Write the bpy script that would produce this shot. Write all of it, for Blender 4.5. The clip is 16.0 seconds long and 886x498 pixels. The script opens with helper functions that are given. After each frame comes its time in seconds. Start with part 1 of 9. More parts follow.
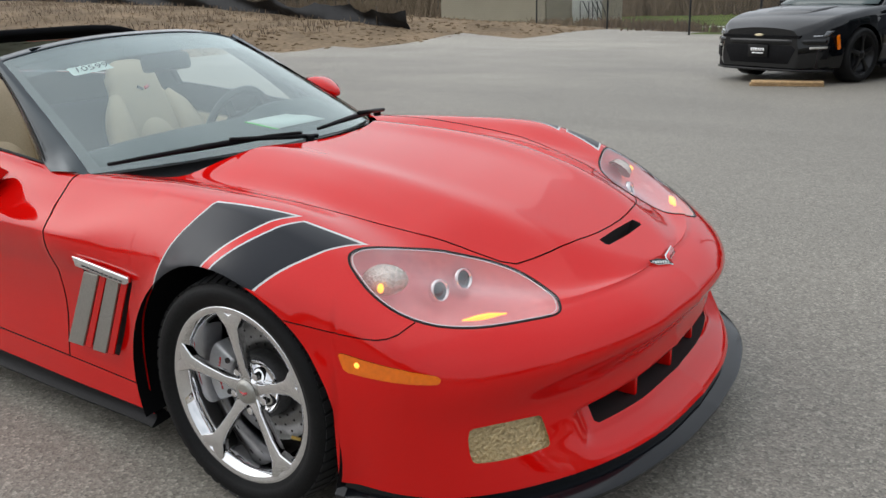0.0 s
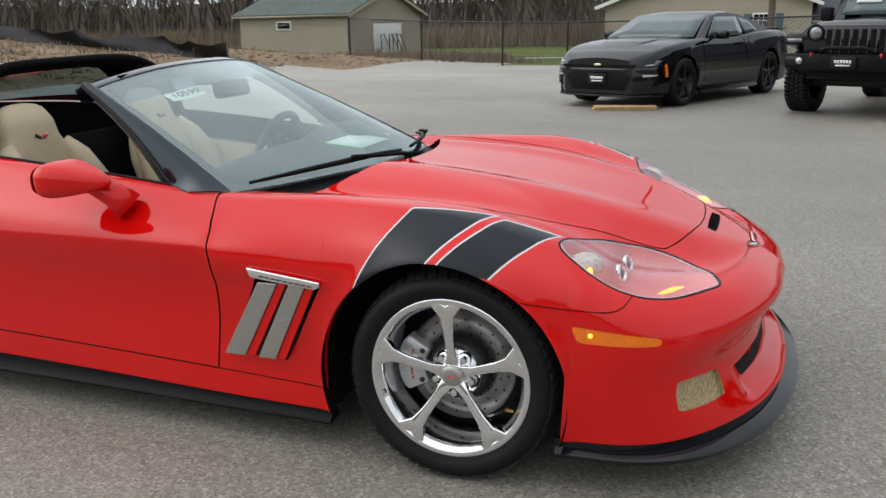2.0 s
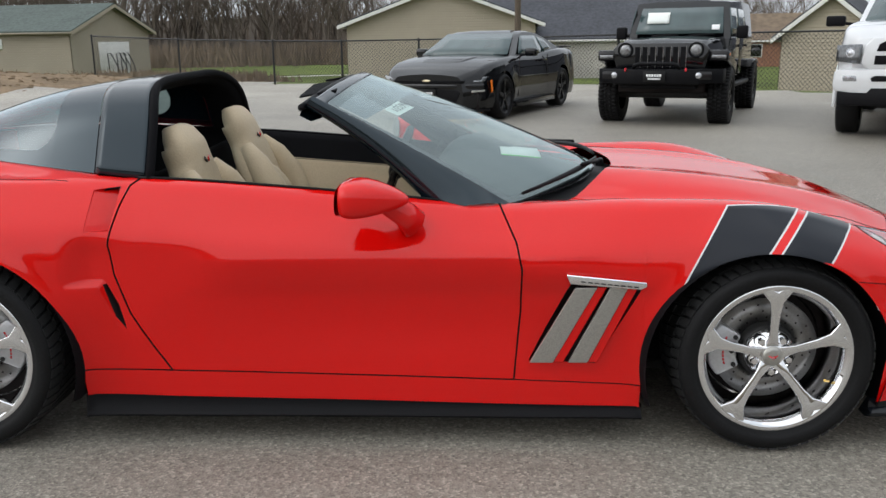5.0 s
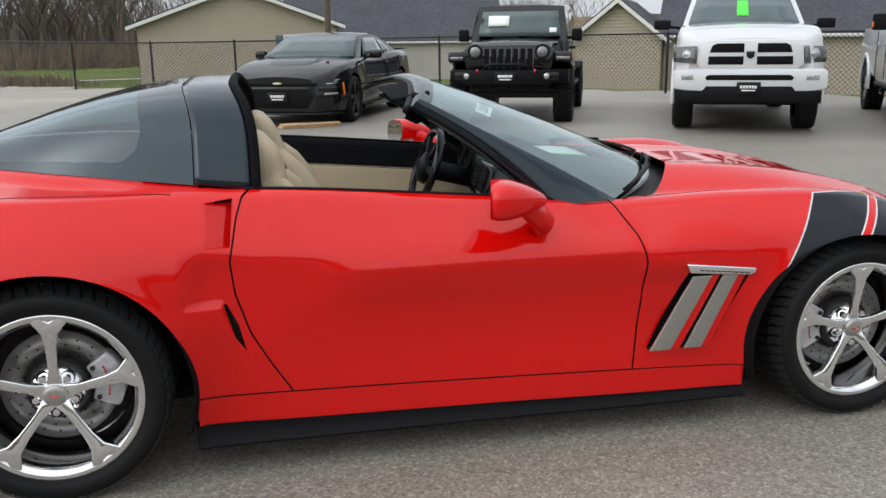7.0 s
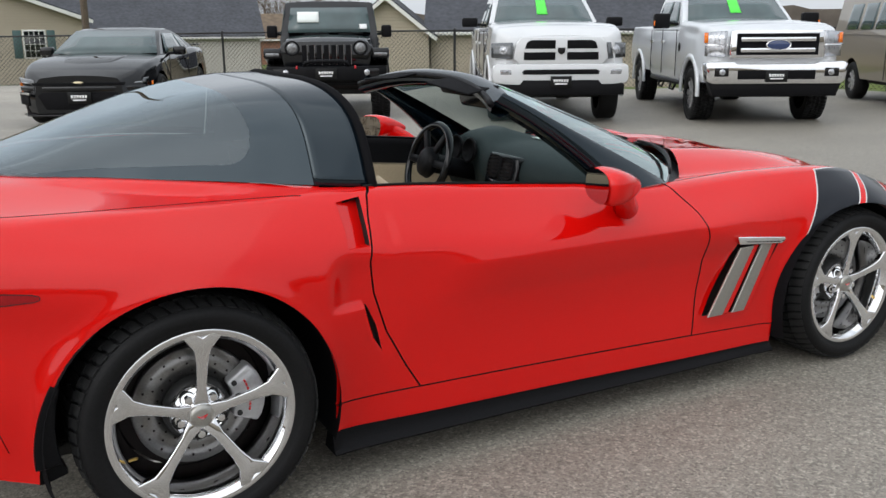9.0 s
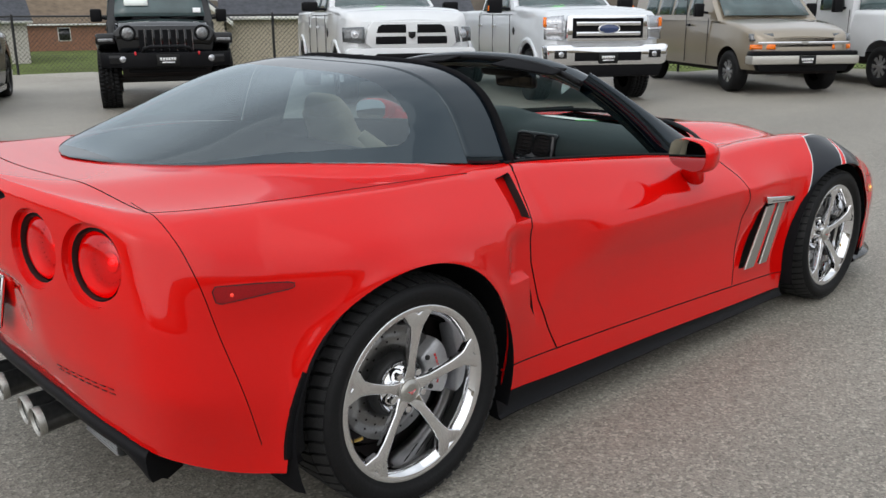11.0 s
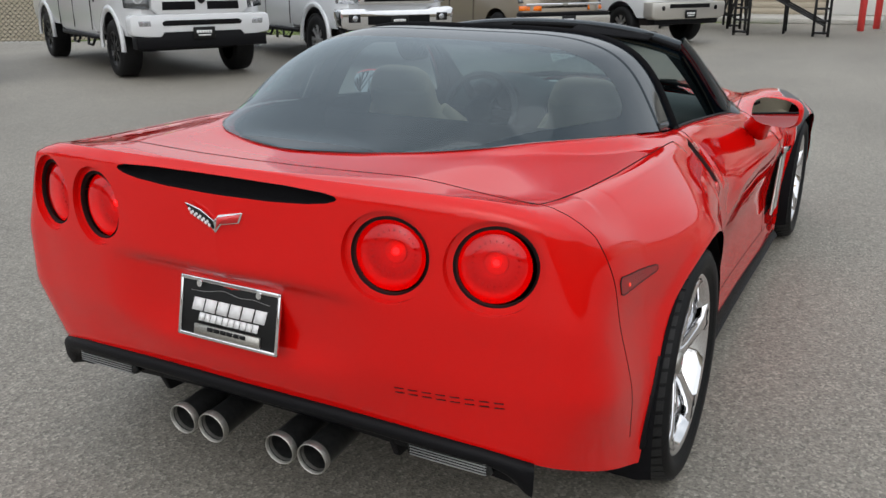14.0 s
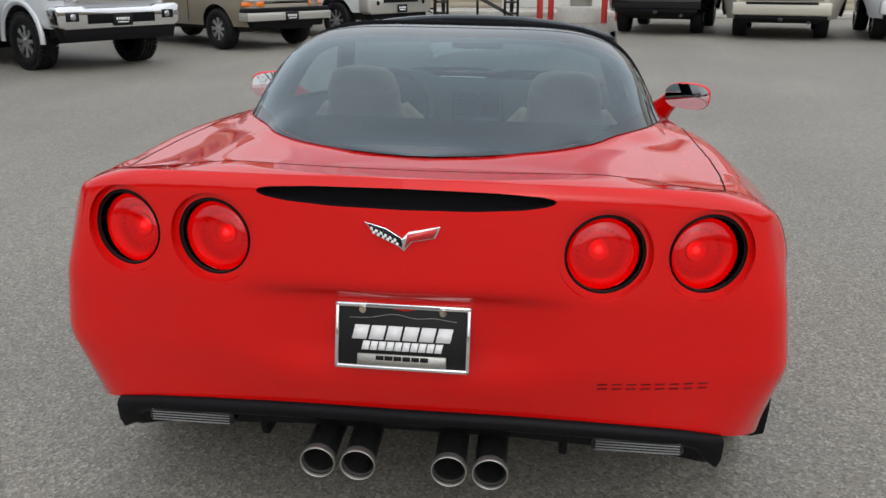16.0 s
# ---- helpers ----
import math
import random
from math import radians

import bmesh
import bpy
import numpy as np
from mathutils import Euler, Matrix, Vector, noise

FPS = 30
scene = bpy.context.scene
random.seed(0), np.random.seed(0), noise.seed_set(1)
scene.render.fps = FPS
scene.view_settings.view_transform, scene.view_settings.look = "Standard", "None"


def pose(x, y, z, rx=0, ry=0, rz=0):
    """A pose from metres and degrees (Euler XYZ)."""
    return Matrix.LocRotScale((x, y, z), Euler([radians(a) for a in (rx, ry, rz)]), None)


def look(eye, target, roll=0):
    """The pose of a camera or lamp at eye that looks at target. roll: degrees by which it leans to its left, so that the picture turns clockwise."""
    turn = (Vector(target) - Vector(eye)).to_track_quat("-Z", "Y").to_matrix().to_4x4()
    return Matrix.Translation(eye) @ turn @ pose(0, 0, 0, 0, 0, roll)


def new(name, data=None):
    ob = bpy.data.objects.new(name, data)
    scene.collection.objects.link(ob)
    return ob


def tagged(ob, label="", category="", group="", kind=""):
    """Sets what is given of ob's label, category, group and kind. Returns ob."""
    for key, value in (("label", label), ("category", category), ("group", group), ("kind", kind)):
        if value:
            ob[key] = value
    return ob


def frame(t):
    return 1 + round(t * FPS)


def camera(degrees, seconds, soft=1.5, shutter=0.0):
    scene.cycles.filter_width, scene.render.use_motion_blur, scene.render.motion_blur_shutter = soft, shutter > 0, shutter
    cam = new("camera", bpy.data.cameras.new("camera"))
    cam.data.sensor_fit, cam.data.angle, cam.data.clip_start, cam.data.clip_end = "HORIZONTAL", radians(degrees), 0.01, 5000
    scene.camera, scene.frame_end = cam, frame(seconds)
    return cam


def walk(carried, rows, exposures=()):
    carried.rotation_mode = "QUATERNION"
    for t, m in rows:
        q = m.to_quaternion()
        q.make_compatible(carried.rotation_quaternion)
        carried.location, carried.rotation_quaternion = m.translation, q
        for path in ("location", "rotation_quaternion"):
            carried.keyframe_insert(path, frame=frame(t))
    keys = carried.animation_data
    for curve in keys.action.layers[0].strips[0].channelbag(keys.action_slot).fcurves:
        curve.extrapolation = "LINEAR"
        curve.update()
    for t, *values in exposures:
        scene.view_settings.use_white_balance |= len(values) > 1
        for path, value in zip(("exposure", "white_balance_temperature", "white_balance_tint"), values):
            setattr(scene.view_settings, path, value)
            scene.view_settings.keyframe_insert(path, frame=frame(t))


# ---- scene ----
cam = camera(54.1, 16.0)
PATH = [
    (0, (2.969, -2.332, 1.321), (1.887, -0.747, 0.758), -1.4),
    (0.5, (2.831, -2.583, 1.33), (1.832, -0.94, 0.778), -1.2),
    (1, (2.678, -2.853, 1.348), (1.781, -1.147, 0.814), -1.2),
    (1.5, (2.442, -3.007, 1.334), (1.655, -1.243, 0.817), -1.1),
    (2, (2.165, -3.145, 1.335), (1.486, -1.333, 0.831), -1.0),
    (2.5, (1.886, -3.343, 1.346), (1.302, -1.495, 0.853), -0.9),
    (3, (1.622, -3.456, 1.342), (1.134, -1.579, 0.854), -0.9),
    (3.5, (1.31, -3.502, 1.353), (0.935, -1.598, 0.872), -0.8),
    (4, (0.996, -3.555, 1.343), (0.735, -1.63, 0.867), -0.7),
    (4.5, (0.682, -3.605, 1.359), (0.541, -1.667, 0.887), -0.7),
    (5, (0.373, -3.582, 1.341), (0.303, -1.64, 0.868), -0.8),
    (7.5, (-1.015, -3.45, 1.361), (-0.472, -1.585, 0.885), -0.6),
    (8, (-1.33, -3.396, 1.372), (-0.658, -1.574, 0.892), -0.5),
    (8.5, (-1.554, -3.287, 1.355), (-0.769, -1.513, 0.869), -0.3),
    (9, (-1.806, -3.166, 1.36), (-0.884, -1.459, 0.873), -0.4),
    (9.5, (-2.105, -3.064, 1.362), (-1.073, -1.423, 0.869), -0.4),
    (12, (-3.112, -2.226, 1.368), (-1.637, -0.993, 0.819), -0.2),
    (12.5, (-3.229, -2.003, 1.375), (-1.688, -0.861, 0.808), -0.2),
    (13, (-3.391, -1.781, 1.38), (-1.8, -0.721, 0.792), -0.2),
    (13.5, (-3.548, -1.583, 1.4), (-1.897, -0.626, 0.803), -0.1),
    (14, (-3.643, -1.347, 1.382), (-1.951, -0.466, 0.78), -0.2),
    (14.5, (-3.734, -1.09, 1.386), (-1.961, -0.392, 0.777), 0.0),
    (15, (-3.859, -0.801, 1.402), (-2.028, -0.277, 0.79), -0.0),
    (15.5, (-3.919, -0.549, 1.401), (-2.049, -0.199, 0.785), 0.2),
    (16, (-3.925, -0.276, 1.391), (-2.032, -0.075, 0.778), 0.1),
]
walk(cam, [(t, look(eye, target, roll)) for t, eye, target, roll in PATH],
     exposures=[(0.0, 0.27), (1.5, 0.34), (3.5, 0.44), (8.5, 0.46), (12.0, 0.36), (14.0, 0.28), (16.0, 0.26)])

# ---- light ----
world = bpy.data.worlds.new("sky")
scene.world = world
world.use_nodes = True
wn, wl = world.node_tree.nodes, world.node_tree.links
sky = wn.new("ShaderNodeTexSky")
sky.sky_type, sky.sun_disc = "NISHITA", False
sky.sun_elevation, sky.sun_rotation = radians(38), radians(251)
sky.air_density, sky.dust_density, sky.ozone_density = 1.0, 4.0, 1.0
soft_sky = wn.new("ShaderNodeHueSaturation")
soft_sky.inputs["Saturation"].default_value = 0.16
soft_sky.inputs["Value"].default_value = 1.0
cloud_place = wn.new("ShaderNodeTexCoord")
cloud_noise = wn.new("ShaderNodeTexNoise")
cloud_noise.inputs["Scale"].default_value, cloud_noise.inputs["Detail"].default_value = 2.6, 5
cloud_ramp = wn.new("ShaderNodeValToRGB")
cloud_ramp.color_ramp.elements[0].position, cloud_ramp.color_ramp.elements[0].color = 0.30, (0.67, 0.74, 0.83, 1)
cloud_ramp.color_ramp.elements[1].position, cloud_ramp.color_ramp.elements[1].color = 0.68, (1.03, 1.09, 1.16, 1)
height = wn.new("ShaderNodeSeparateXYZ")
dome = wn.new("ShaderNodeMapRange")
dome.inputs["To Min"].default_value, dome.inputs["To Max"].default_value = 4.4, 7.6
cloud = wn.new("ShaderNodeVectorMath")
cloud.operation = "SCALE"
cloud_mix = wn.new("ShaderNodeMix")
cloud_mix.data_type = "RGBA"
cloud_mix.inputs["Factor"].default_value = 0.72
wl.new(sky.outputs["Color"], soft_sky.inputs["Color"])
wl.new(cloud_place.outputs["Generated"], cloud_noise.inputs["Vector"])
wl.new(cloud_place.outputs["Generated"], height.inputs["Vector"])
wl.new(height.outputs["Z"], dome.inputs["Value"])
wl.new(cloud_noise.outputs["Fac"], cloud_ramp.inputs["Fac"])
wl.new(cloud_ramp.outputs["Color"], cloud.inputs[0])
wl.new(dome.outputs["Result"], cloud.inputs["Scale"])
wl.new(soft_sky.outputs["Color"], cloud_mix.inputs["A"])
wl.new(cloud.outputs["Vector"], cloud_mix.inputs["B"])
wl.new(cloud_mix.outputs["Result"], wn["Background"].inputs["Color"])
wn["Background"].inputs["Strength"].default_value = 0.15
sun = new("sun", bpy.data.lights.new("sun", "SUN"))
sun.data.energy, sun.data.angle, sun.data.color = 0.7, radians(150), (1.0, 0.98, 0.96)
sun.matrix_world = look((-12, -4, 10), (0, 0, 0))

# ---- materials ----
def material(name, color, rough=0.5, metal=0.0, coat=0.0, grain=0.0, scale=60.0, bump=0.0, stain=0.0, stain_scale=3.0, spec=0.5, emit=None):
    """A Principled surface: grain and stain vary the colour at a fine and a coarse scale, bump gives relief."""
    m = bpy.data.materials.new(name)
    m.use_nodes = True
    nodes, links = m.node_tree.nodes, m.node_tree.links
    b = nodes["Principled BSDF"]
    b.inputs["Base Color"].default_value = (*color, 1)
    b.inputs["Roughness"].default_value = rough
    b.inputs["Metallic"].default_value = metal
    b.inputs["Coat Weight"].default_value = coat
    b.inputs["Coat Roughness"].default_value = 0.03
    b.inputs["Specular IOR Level"].default_value = spec
    if emit:
        b.inputs["Emission Color"].default_value = (*emit[:3], 1)
        b.inputs["Emission Strength"].default_value = emit[3]
    if grain or stain or bump:
        place = nodes.new("ShaderNodeTexCoord")
        fine = nodes.new("ShaderNodeTexNoise")
        fine.inputs["Scale"].default_value, fine.inputs["Detail"].default_value = scale, 4
        links.new(place.outputs["Object"], fine.inputs["Vector"])
        coarse = nodes.new("ShaderNodeTexNoise")
        coarse.inputs["Scale"].default_value, coarse.inputs["Detail"].default_value = stain_scale, 3
        links.new(place.outputs["Object"], coarse.inputs["Vector"])
        last = None
        for tex, amount in ((fine, grain), (coarse, stain)):
            if not amount:
                continue
            span = nodes.new("ShaderNodeMapRange")
            span.inputs["From Min"].default_value, span.inputs["From Max"].default_value = 0.25, 0.75
            span.inputs["To Min"].default_value, span.inputs["To Max"].default_value = 1 - amount, 1 + amount
            links.new(tex.outputs["Fac"], span.inputs["Value"])
            mix = nodes.new("ShaderNodeVectorMath")
            mix.operation = "SCALE"
            if last is None:
                mix.inputs[0].default_value = color
            else:
                links.new(last, mix.inputs[0])
            links.new(span.outputs["Result"], mix.inputs["Scale"])
            last = mix.outputs["Vector"]
        if last is not None:
            links.new(last, b.inputs["Base Color"])
        if bump:
            relief = nodes.new("ShaderNodeBump")
            relief.inputs["Strength"].default_value, relief.inputs["Distance"].default_value = bump, 0.01
            links.new(fine.outputs["Fac"], relief.inputs["Height"])
            links.new(relief.outputs["Normal"], b.inputs["Normal"])
    return m


def glass_material(name, tint, rough=0.0, ior=1.52, sheen=(0.9, 0.95, 1.0)):
    """A thin pane: clear to light, tinted, with a mirror gloss that grows at grazing angles."""
    m = bpy.data.materials.new(name)
    m.use_nodes = True
    nodes, links = m.node_tree.nodes, m.node_tree.links
    nodes.remove(nodes["Principled BSDF"])
    clear = nodes.new("ShaderNodeBsdfTransparent")
    clear.inputs["Color"].default_value = (*tint, 1)
    gloss = nodes.new("ShaderNodeBsdfGlossy")
    gloss.inputs["Roughness"].default_value = rough
    gloss.inputs["Color"].default_value = (*sheen, 1)
    rim = nodes.new("ShaderNodeLayerWeight")
    rim.inputs["Blend"].default_value = 0.5
    steep = nodes.new("ShaderNodeMath")
    steep.operation, steep.inputs[1].default_value = "POWER", 4.5
    amount = nodes.new("ShaderNodeMapRange")
    amount.inputs["To Min"].default_value = ((ior - 1) / (ior + 1)) ** 2 * 1.6
    links.new(rim.outputs["Facing"], steep.inputs[0])
    links.new(steep.outputs["Value"], amount.inputs["Value"])
    mix = nodes.new("ShaderNodeMixShader")
    links.new(amount.outputs["Result"], mix.inputs["Fac"])
    links.new(clear.outputs["BSDF"], mix.inputs[1])
    links.new(gloss.outputs["BSDF"], mix.inputs[2])
    links.new(mix.outputs["Shader"], nodes["Material Output"].inputs["Surface"])
    return m


RED = material("red paint", (0.63, 0.0035, 0.0025), rough=0.45, spec=0.0, coat=1.0, grain=0.02, scale=900, stain=0.03, stain_scale=2)
RED.node_tree.nodes["Principled BSDF"].inputs["Coat IOR"].default_value = 1.46
BLACK_PAINT = material("black gloss paint", (0.003, 0.0035, 0.0045), rough=0.3, spec=0.0, coat=1.0, grain=0.1, scale=500)
ROOF_BLACK = material("dark roof paint", (0.004, 0.008, 0.012), rough=0.08, spec=0.56, coat=0.0, grain=0.1, scale=600)
VINYL_BLACK = material("black stripe vinyl", (0.008, 0.010, 0.015), rough=0.30, spec=0.2, coat=0.15, grain=0.15, scale=400)
VINYL_WHITE = material("silver stripe edging", (0.62, 0.62, 0.62), rough=0.35, grain=0.05, scale=300)
# Joint black, also laid as shade on the intake wall and wheel disc.
GAP = material("gap and shade black", (0.008, 0.004, 0.004), rough=0.8)
PLASTIC = material("black plastic trim", (0.005, 0.005, 0.006), spec=0.12, rough=0.45, grain=0.25, scale=220, bump=0.12)
GLOSS_PLASTIC = material("glossy black plastic", (0.005, 0.005, 0.006), spec=0.25, rough=0.2, coat=0.3, grain=0.1, scale=90)
FELT = material("black interior trim", (0.006, 0.006, 0.007), spec=0.1, rough=0.9, grain=0.3, scale=300, bump=0.15)
DASH = material("dark green-grey dash", (0.019, 0.031, 0.032), spec=0.3, rough=0.6, grain=0.2, scale=400, bump=0.1)
LEATHER = material("beige leather", (0.50, 0.40, 0.27), rough=0.55, spec=0.3, grain=0.07, scale=160, bump=0.18, stain=0.08, stain_scale=6)
RUBBER = material("black tyre rubber", (0.0065, 0.0065, 0.007), spec=0.2, rough=0.6, grain=0.25, scale=120, bump=0.12, stain=0.2, stain_scale=8)
TREAD = material("worn tread rubber", (0.018, 0.018, 0.0185), spec=0.35, rough=0.6, grain=0.25, scale=150, bump=0.12)
CHROME = material("chrome", (0.80, 0.80, 0.81), rough=0.03, metal=1.0, stain=0.04, stain_scale=9)
SATIN = material("brushed silver", (0.42, 0.41, 0.38), rough=0.38, metal=0.9, grain=0.2, scale=300, bump=0.15)
EXHAUST = material("dark exhaust steel", (0.10, 0.10, 0.10), rough=0.3, metal=0.9, grain=0.2, scale=60)
STEEL = material("grey brake steel", (0.22, 0.215, 0.21), rough=0.35, metal=0.9, grain=0.15, scale=200)
CALIPER = material("silver brake caliper", (0.50, 0.50, 0.51), rough=0.35, metal=0.5, grain=0.1, scale=80)
DARK_METAL = material("dark underbody metal", (0.03, 0.03, 0.03), rough=0.6, metal=0.4, grain=0.3, scale=60)
TAIL_RED = material("red lamp lens", (0.62, 0.010, 0.012), rough=0.08, coat=1.0, grain=0.15, scale=260, bump=0.25)
LAMP_GLOW = material("lit lamp core", (0.9, 0.05, 0.03), rough=0.3, emit=(1.0, 0.30, 0.22, 9.0))
AMBER = material("amber lamp lens", (0.82, 0.165, 0.001), rough=0.12, coat=0.5, grain=0.10, scale=90, bump=0.08)
AMBER_GLOW = material("lit amber core", (0.9, 0.4, 0.05), rough=0.3, emit=(1.0, 0.42, 0.05, 1.5))
FOG_LENS = material("yellowed fog lamp lens", (0.50, 0.38, 0.20), rough=0.18, metal=0.6, coat=1.0, grain=0.35, scale=110, bump=0.8)
LAMP_BOWL = material("pinkish lamp housing", (0.80, 0.31, 0.31), rough=0.35, metal=0.15, grain=0.1, scale=90)
MIRROR = material("mirror glass", (0.42, 0.45, 0.47), rough=0.01, metal=1.0)
WHITE_PAINT = material("white vehicle paint", (0.61, 0.62, 0.63), rough=0.3, coat=1.0, grain=0.02, scale=300, stain=0.03)
TAN_PAINT = material("tan vehicle paint", (0.24, 0.20, 0.145), rough=0.32, metal=0.3, coat=1.0, grain=0.04, scale=400)
CHAMPAGNE = material("champagne vehicle paint", (0.46, 0.43, 0.36), rough=0.32, metal=0.3, coat=1.0, grain=0.04, scale=400)
WHITE_PLASTIC = material("white print", (0.8, 0.8, 0.8), rough=0.5, grain=0.03, scale=90)
BLACK_PRINT = material("black print", (0.012, 0.012, 0.012), rough=0.5, spec=0.15)
GREY_PRINT = material("grey print", (0.22, 0.22, 0.22), rough=0.6)
PAPER = material("pale paper", (0.78, 0.82, 0.78), rough=0.7, grain=0.04, scale=90)
GREEN_PAPER = material("bright green paper", (0.10, 0.78, 0.08), rough=0.6, grain=0.04, scale=90)
WINDSHIELD = glass_material("clear windshield glass", (0.76, 0.85, 0.83), ior=2.0, sheen=(0.86, 0.97, 0.97))
HATCH_GLASS = glass_material("tinted hatch glass", (0.27, 0.36, 0.375), ior=1.74, sheen=(0.82, 0.92, 0.97))
LENS = glass_material("clear lamp lens", (0.97, 0.93, 0.92))
DARK_GLASS = material("dark window glass", (0.004, 0.006, 0.007), rough=0.03, spec=0.6)
TAIL_LENS = glass_material("red tail lamp cover", (0.80, 0.008, 0.012), ior=1.36)
LAMP_CLEAR = material("ribbed clear lamp", (0.62, 0.58, 0.52), rough=0.15, metal=0.5, grain=0.4, scale=120, bump=0.6)

GLASS_EDGE = material("black glass border", (0.003, 0.008, 0.012), rough=0.03, spec=0.92, grain=0.1, scale=600)
for m in (ROOF_BLACK, GLASS_EDGE):
    m.node_tree.nodes["Principled BSDF"].inputs["Specular Tint"].default_value = (0.80, 0.93, 1.0, 1)
TAIL_BOWL = material("red lamp reflector", (0.72, 0.015, 0.015), rough=0.25, metal=0.4, grain=0.25, scale=320, bump=0.3, emit=(1.0, 0.01, 0.01, 0.24))
DARK_RED = material("unlit dark red lens", (0.05, 0.003, 0.004), rough=0.15, coat=0.5)
MARKER_RED = material("red marker lens", (0.30, 0.003, 0.006), rough=0.12, spec=0.2, coat=0.4, grain=0.2, scale=260, bump=0.2)
SPLITTER_BLACK = material("gloss black splitter", (0.006, 0.007, 0.009), rough=0.12, spec=0.35, grain=0.2, scale=120)
RING_GLOW = material("glowing lamp ring", (0.9, 0.05, 0.03), rough=0.3, emit=(1.0, 0.06, 0.03, 0.30))

# ---- building tools ----
def link_mesh(name, bm, mats, parent=None, label="", smooth=True, normals=None):
    me = bpy.data.meshes.new(name)
    for f in bm.faces:
        f.smooth = smooth
    bm.to_mesh(me)
    bm.free()
    for m in (mats if isinstance(mats, (list, tuple)) else [mats]):
        me.materials.append(m)
    ob = new(name, me)
    if parent is not None:
        ob.parent = parent
    if label:
        ob["label"] = label
    return ob


def part(name, bm, mat, parent, label="", smooth=True):
    return link_mesh(name, bm, mat, parent, label, smooth)


def thing(name, at, label, category, group="", kind=""):
    ob = new(name)
    ob.matrix_world = at
    ob.empty_display_size = 0.1
    return tagged(ob, label, category, group, kind)


def sharpen(bm, angle=35):
    """Marks edges steeper than the angle, so that smooth shading keeps them crisp."""
    edges = [e for e in bm.edges if len(e.link_faces) == 2 and e.calc_face_angle(0) > radians(angle)]
    for e in edges:
        e.smooth = False
    return bm


def box(x0, x1, y0, y1, z0, z1, bevel=0.0, seg=2, bm=None):
    own = bmesh.new()
    bmesh.ops.create_cube(own, size=1, matrix=Matrix.Translation(((x0 + x1) / 2, (y0 + y1) / 2, (z0 + z1) / 2)) @ Matrix.Diagonal((x1 - x0, y1 - y0, z1 - z0, 1)))
    if bevel:
        bmesh.ops.bevel(own, geom=own.edges[:], offset=bevel, segments=seg, affect="EDGES", profile=0.5)
    return merge(bm, own)


def merge(bm, own, m=None):
    """Adds the mesh own, moved by m, to bm."""
    if m is not None:
        bmesh.ops.transform(own, matrix=m, verts=own.verts[:])
    if bm is None:
        return own
    me = bpy.data.meshes.new("tmp")
    own.to_mesh(me)
    own.free()
    bm.from_mesh(me)
    bpy.data.meshes.remove(me)
    return bm


def cylinder(r, depth, m=None, seg=24, r2=None, bevel=0.0, bm=None):
    """Round bar along z, centred."""
    own = bmesh.new()
    bmesh.ops.create_cone(own, cap_ends=True, segments=seg, radius1=r, radius2=r if r2 is None else r2, depth=depth)
    if bevel:
        rims = [e for e in own.edges if abs(e.verts[0].co.z - e.verts[1].co.z) < 1e-6]
        bmesh.ops.bevel(own, geom=rims, offset=bevel, segments=2, affect="EDGES", profile=0.5)
    sharpen(own)
    return merge(bm, own, m)


def between(a, b):
    """The pose that lays the z axis from a to b, at their middle."""
    a, b = Vector(a), Vector(b)
    return Matrix.Translation((a + b) / 2) @ (b - a).to_track_quat("Z", "Y").to_matrix().to_4x4()


def rod(a, b, r, seg=10, bm=None, r2=None):
    return cylinder(r, (Vector(b) - Vector(a)).length, between(a, b), seg, r2, bm=bm)


def lathe(profile, seg=48, m=None, bm=None, sharp=35, closed=False):
    """Turns (radius, z) pairs round z."""
    own = bmesh.new()
    rings = []
    for r, z in profile:
        if r < 1e-6:
            rings.append([own.verts.new((0, 0, z))])
        else:
            rings.append([own.verts.new((r * math.cos(2 * math.pi * k / seg), r * math.sin(2 * math.pi * k / seg), z)) for k in range(seg)])
    pairs = list(zip(rings, rings[1:])) + ([(rings[-1], rings[0])] if closed else [])
    for a, b in pairs:
        for k in range(seg):
            j = (k + 1) % seg
            if len(a) == 1 and len(b) == 1:
                continue
            if len(a) == 1:
                own.faces.new((a[0], b[k], b[j]))
            elif len(b) == 1:
                own.faces.new((a[j], a[k], b[0]))
            else:
                own.faces.new((a[k], b[k], b[j], a[j]))
    sharpen(own, sharp)
    return merge(bm, own, m)


def prism(points, depth, m=None, bevel=0.0, bm=None, seg=2):
    """A flat outline in x, y pushed up along z by depth."""
    own = bmesh.new()
    low = [own.verts.new((x, y, 0)) for x, y in points]
    f = own.faces.new(low)
    up = bmesh.ops.extrude_face_region(own, geom=[f])["geom"]
    bmesh.ops.translate(own, vec=(0, 0, depth), verts=[v for v in up if isinstance(v, bmesh.types.BMVert)])
    bmesh.ops.recalc_face_normals(own, faces=own.faces[:])
    if bevel:
        bmesh.ops.bevel(own, geom=own.edges[:], offset=bevel, segments=seg, affect="EDGES", profile=0.5)
    return merge(bm, own, m)


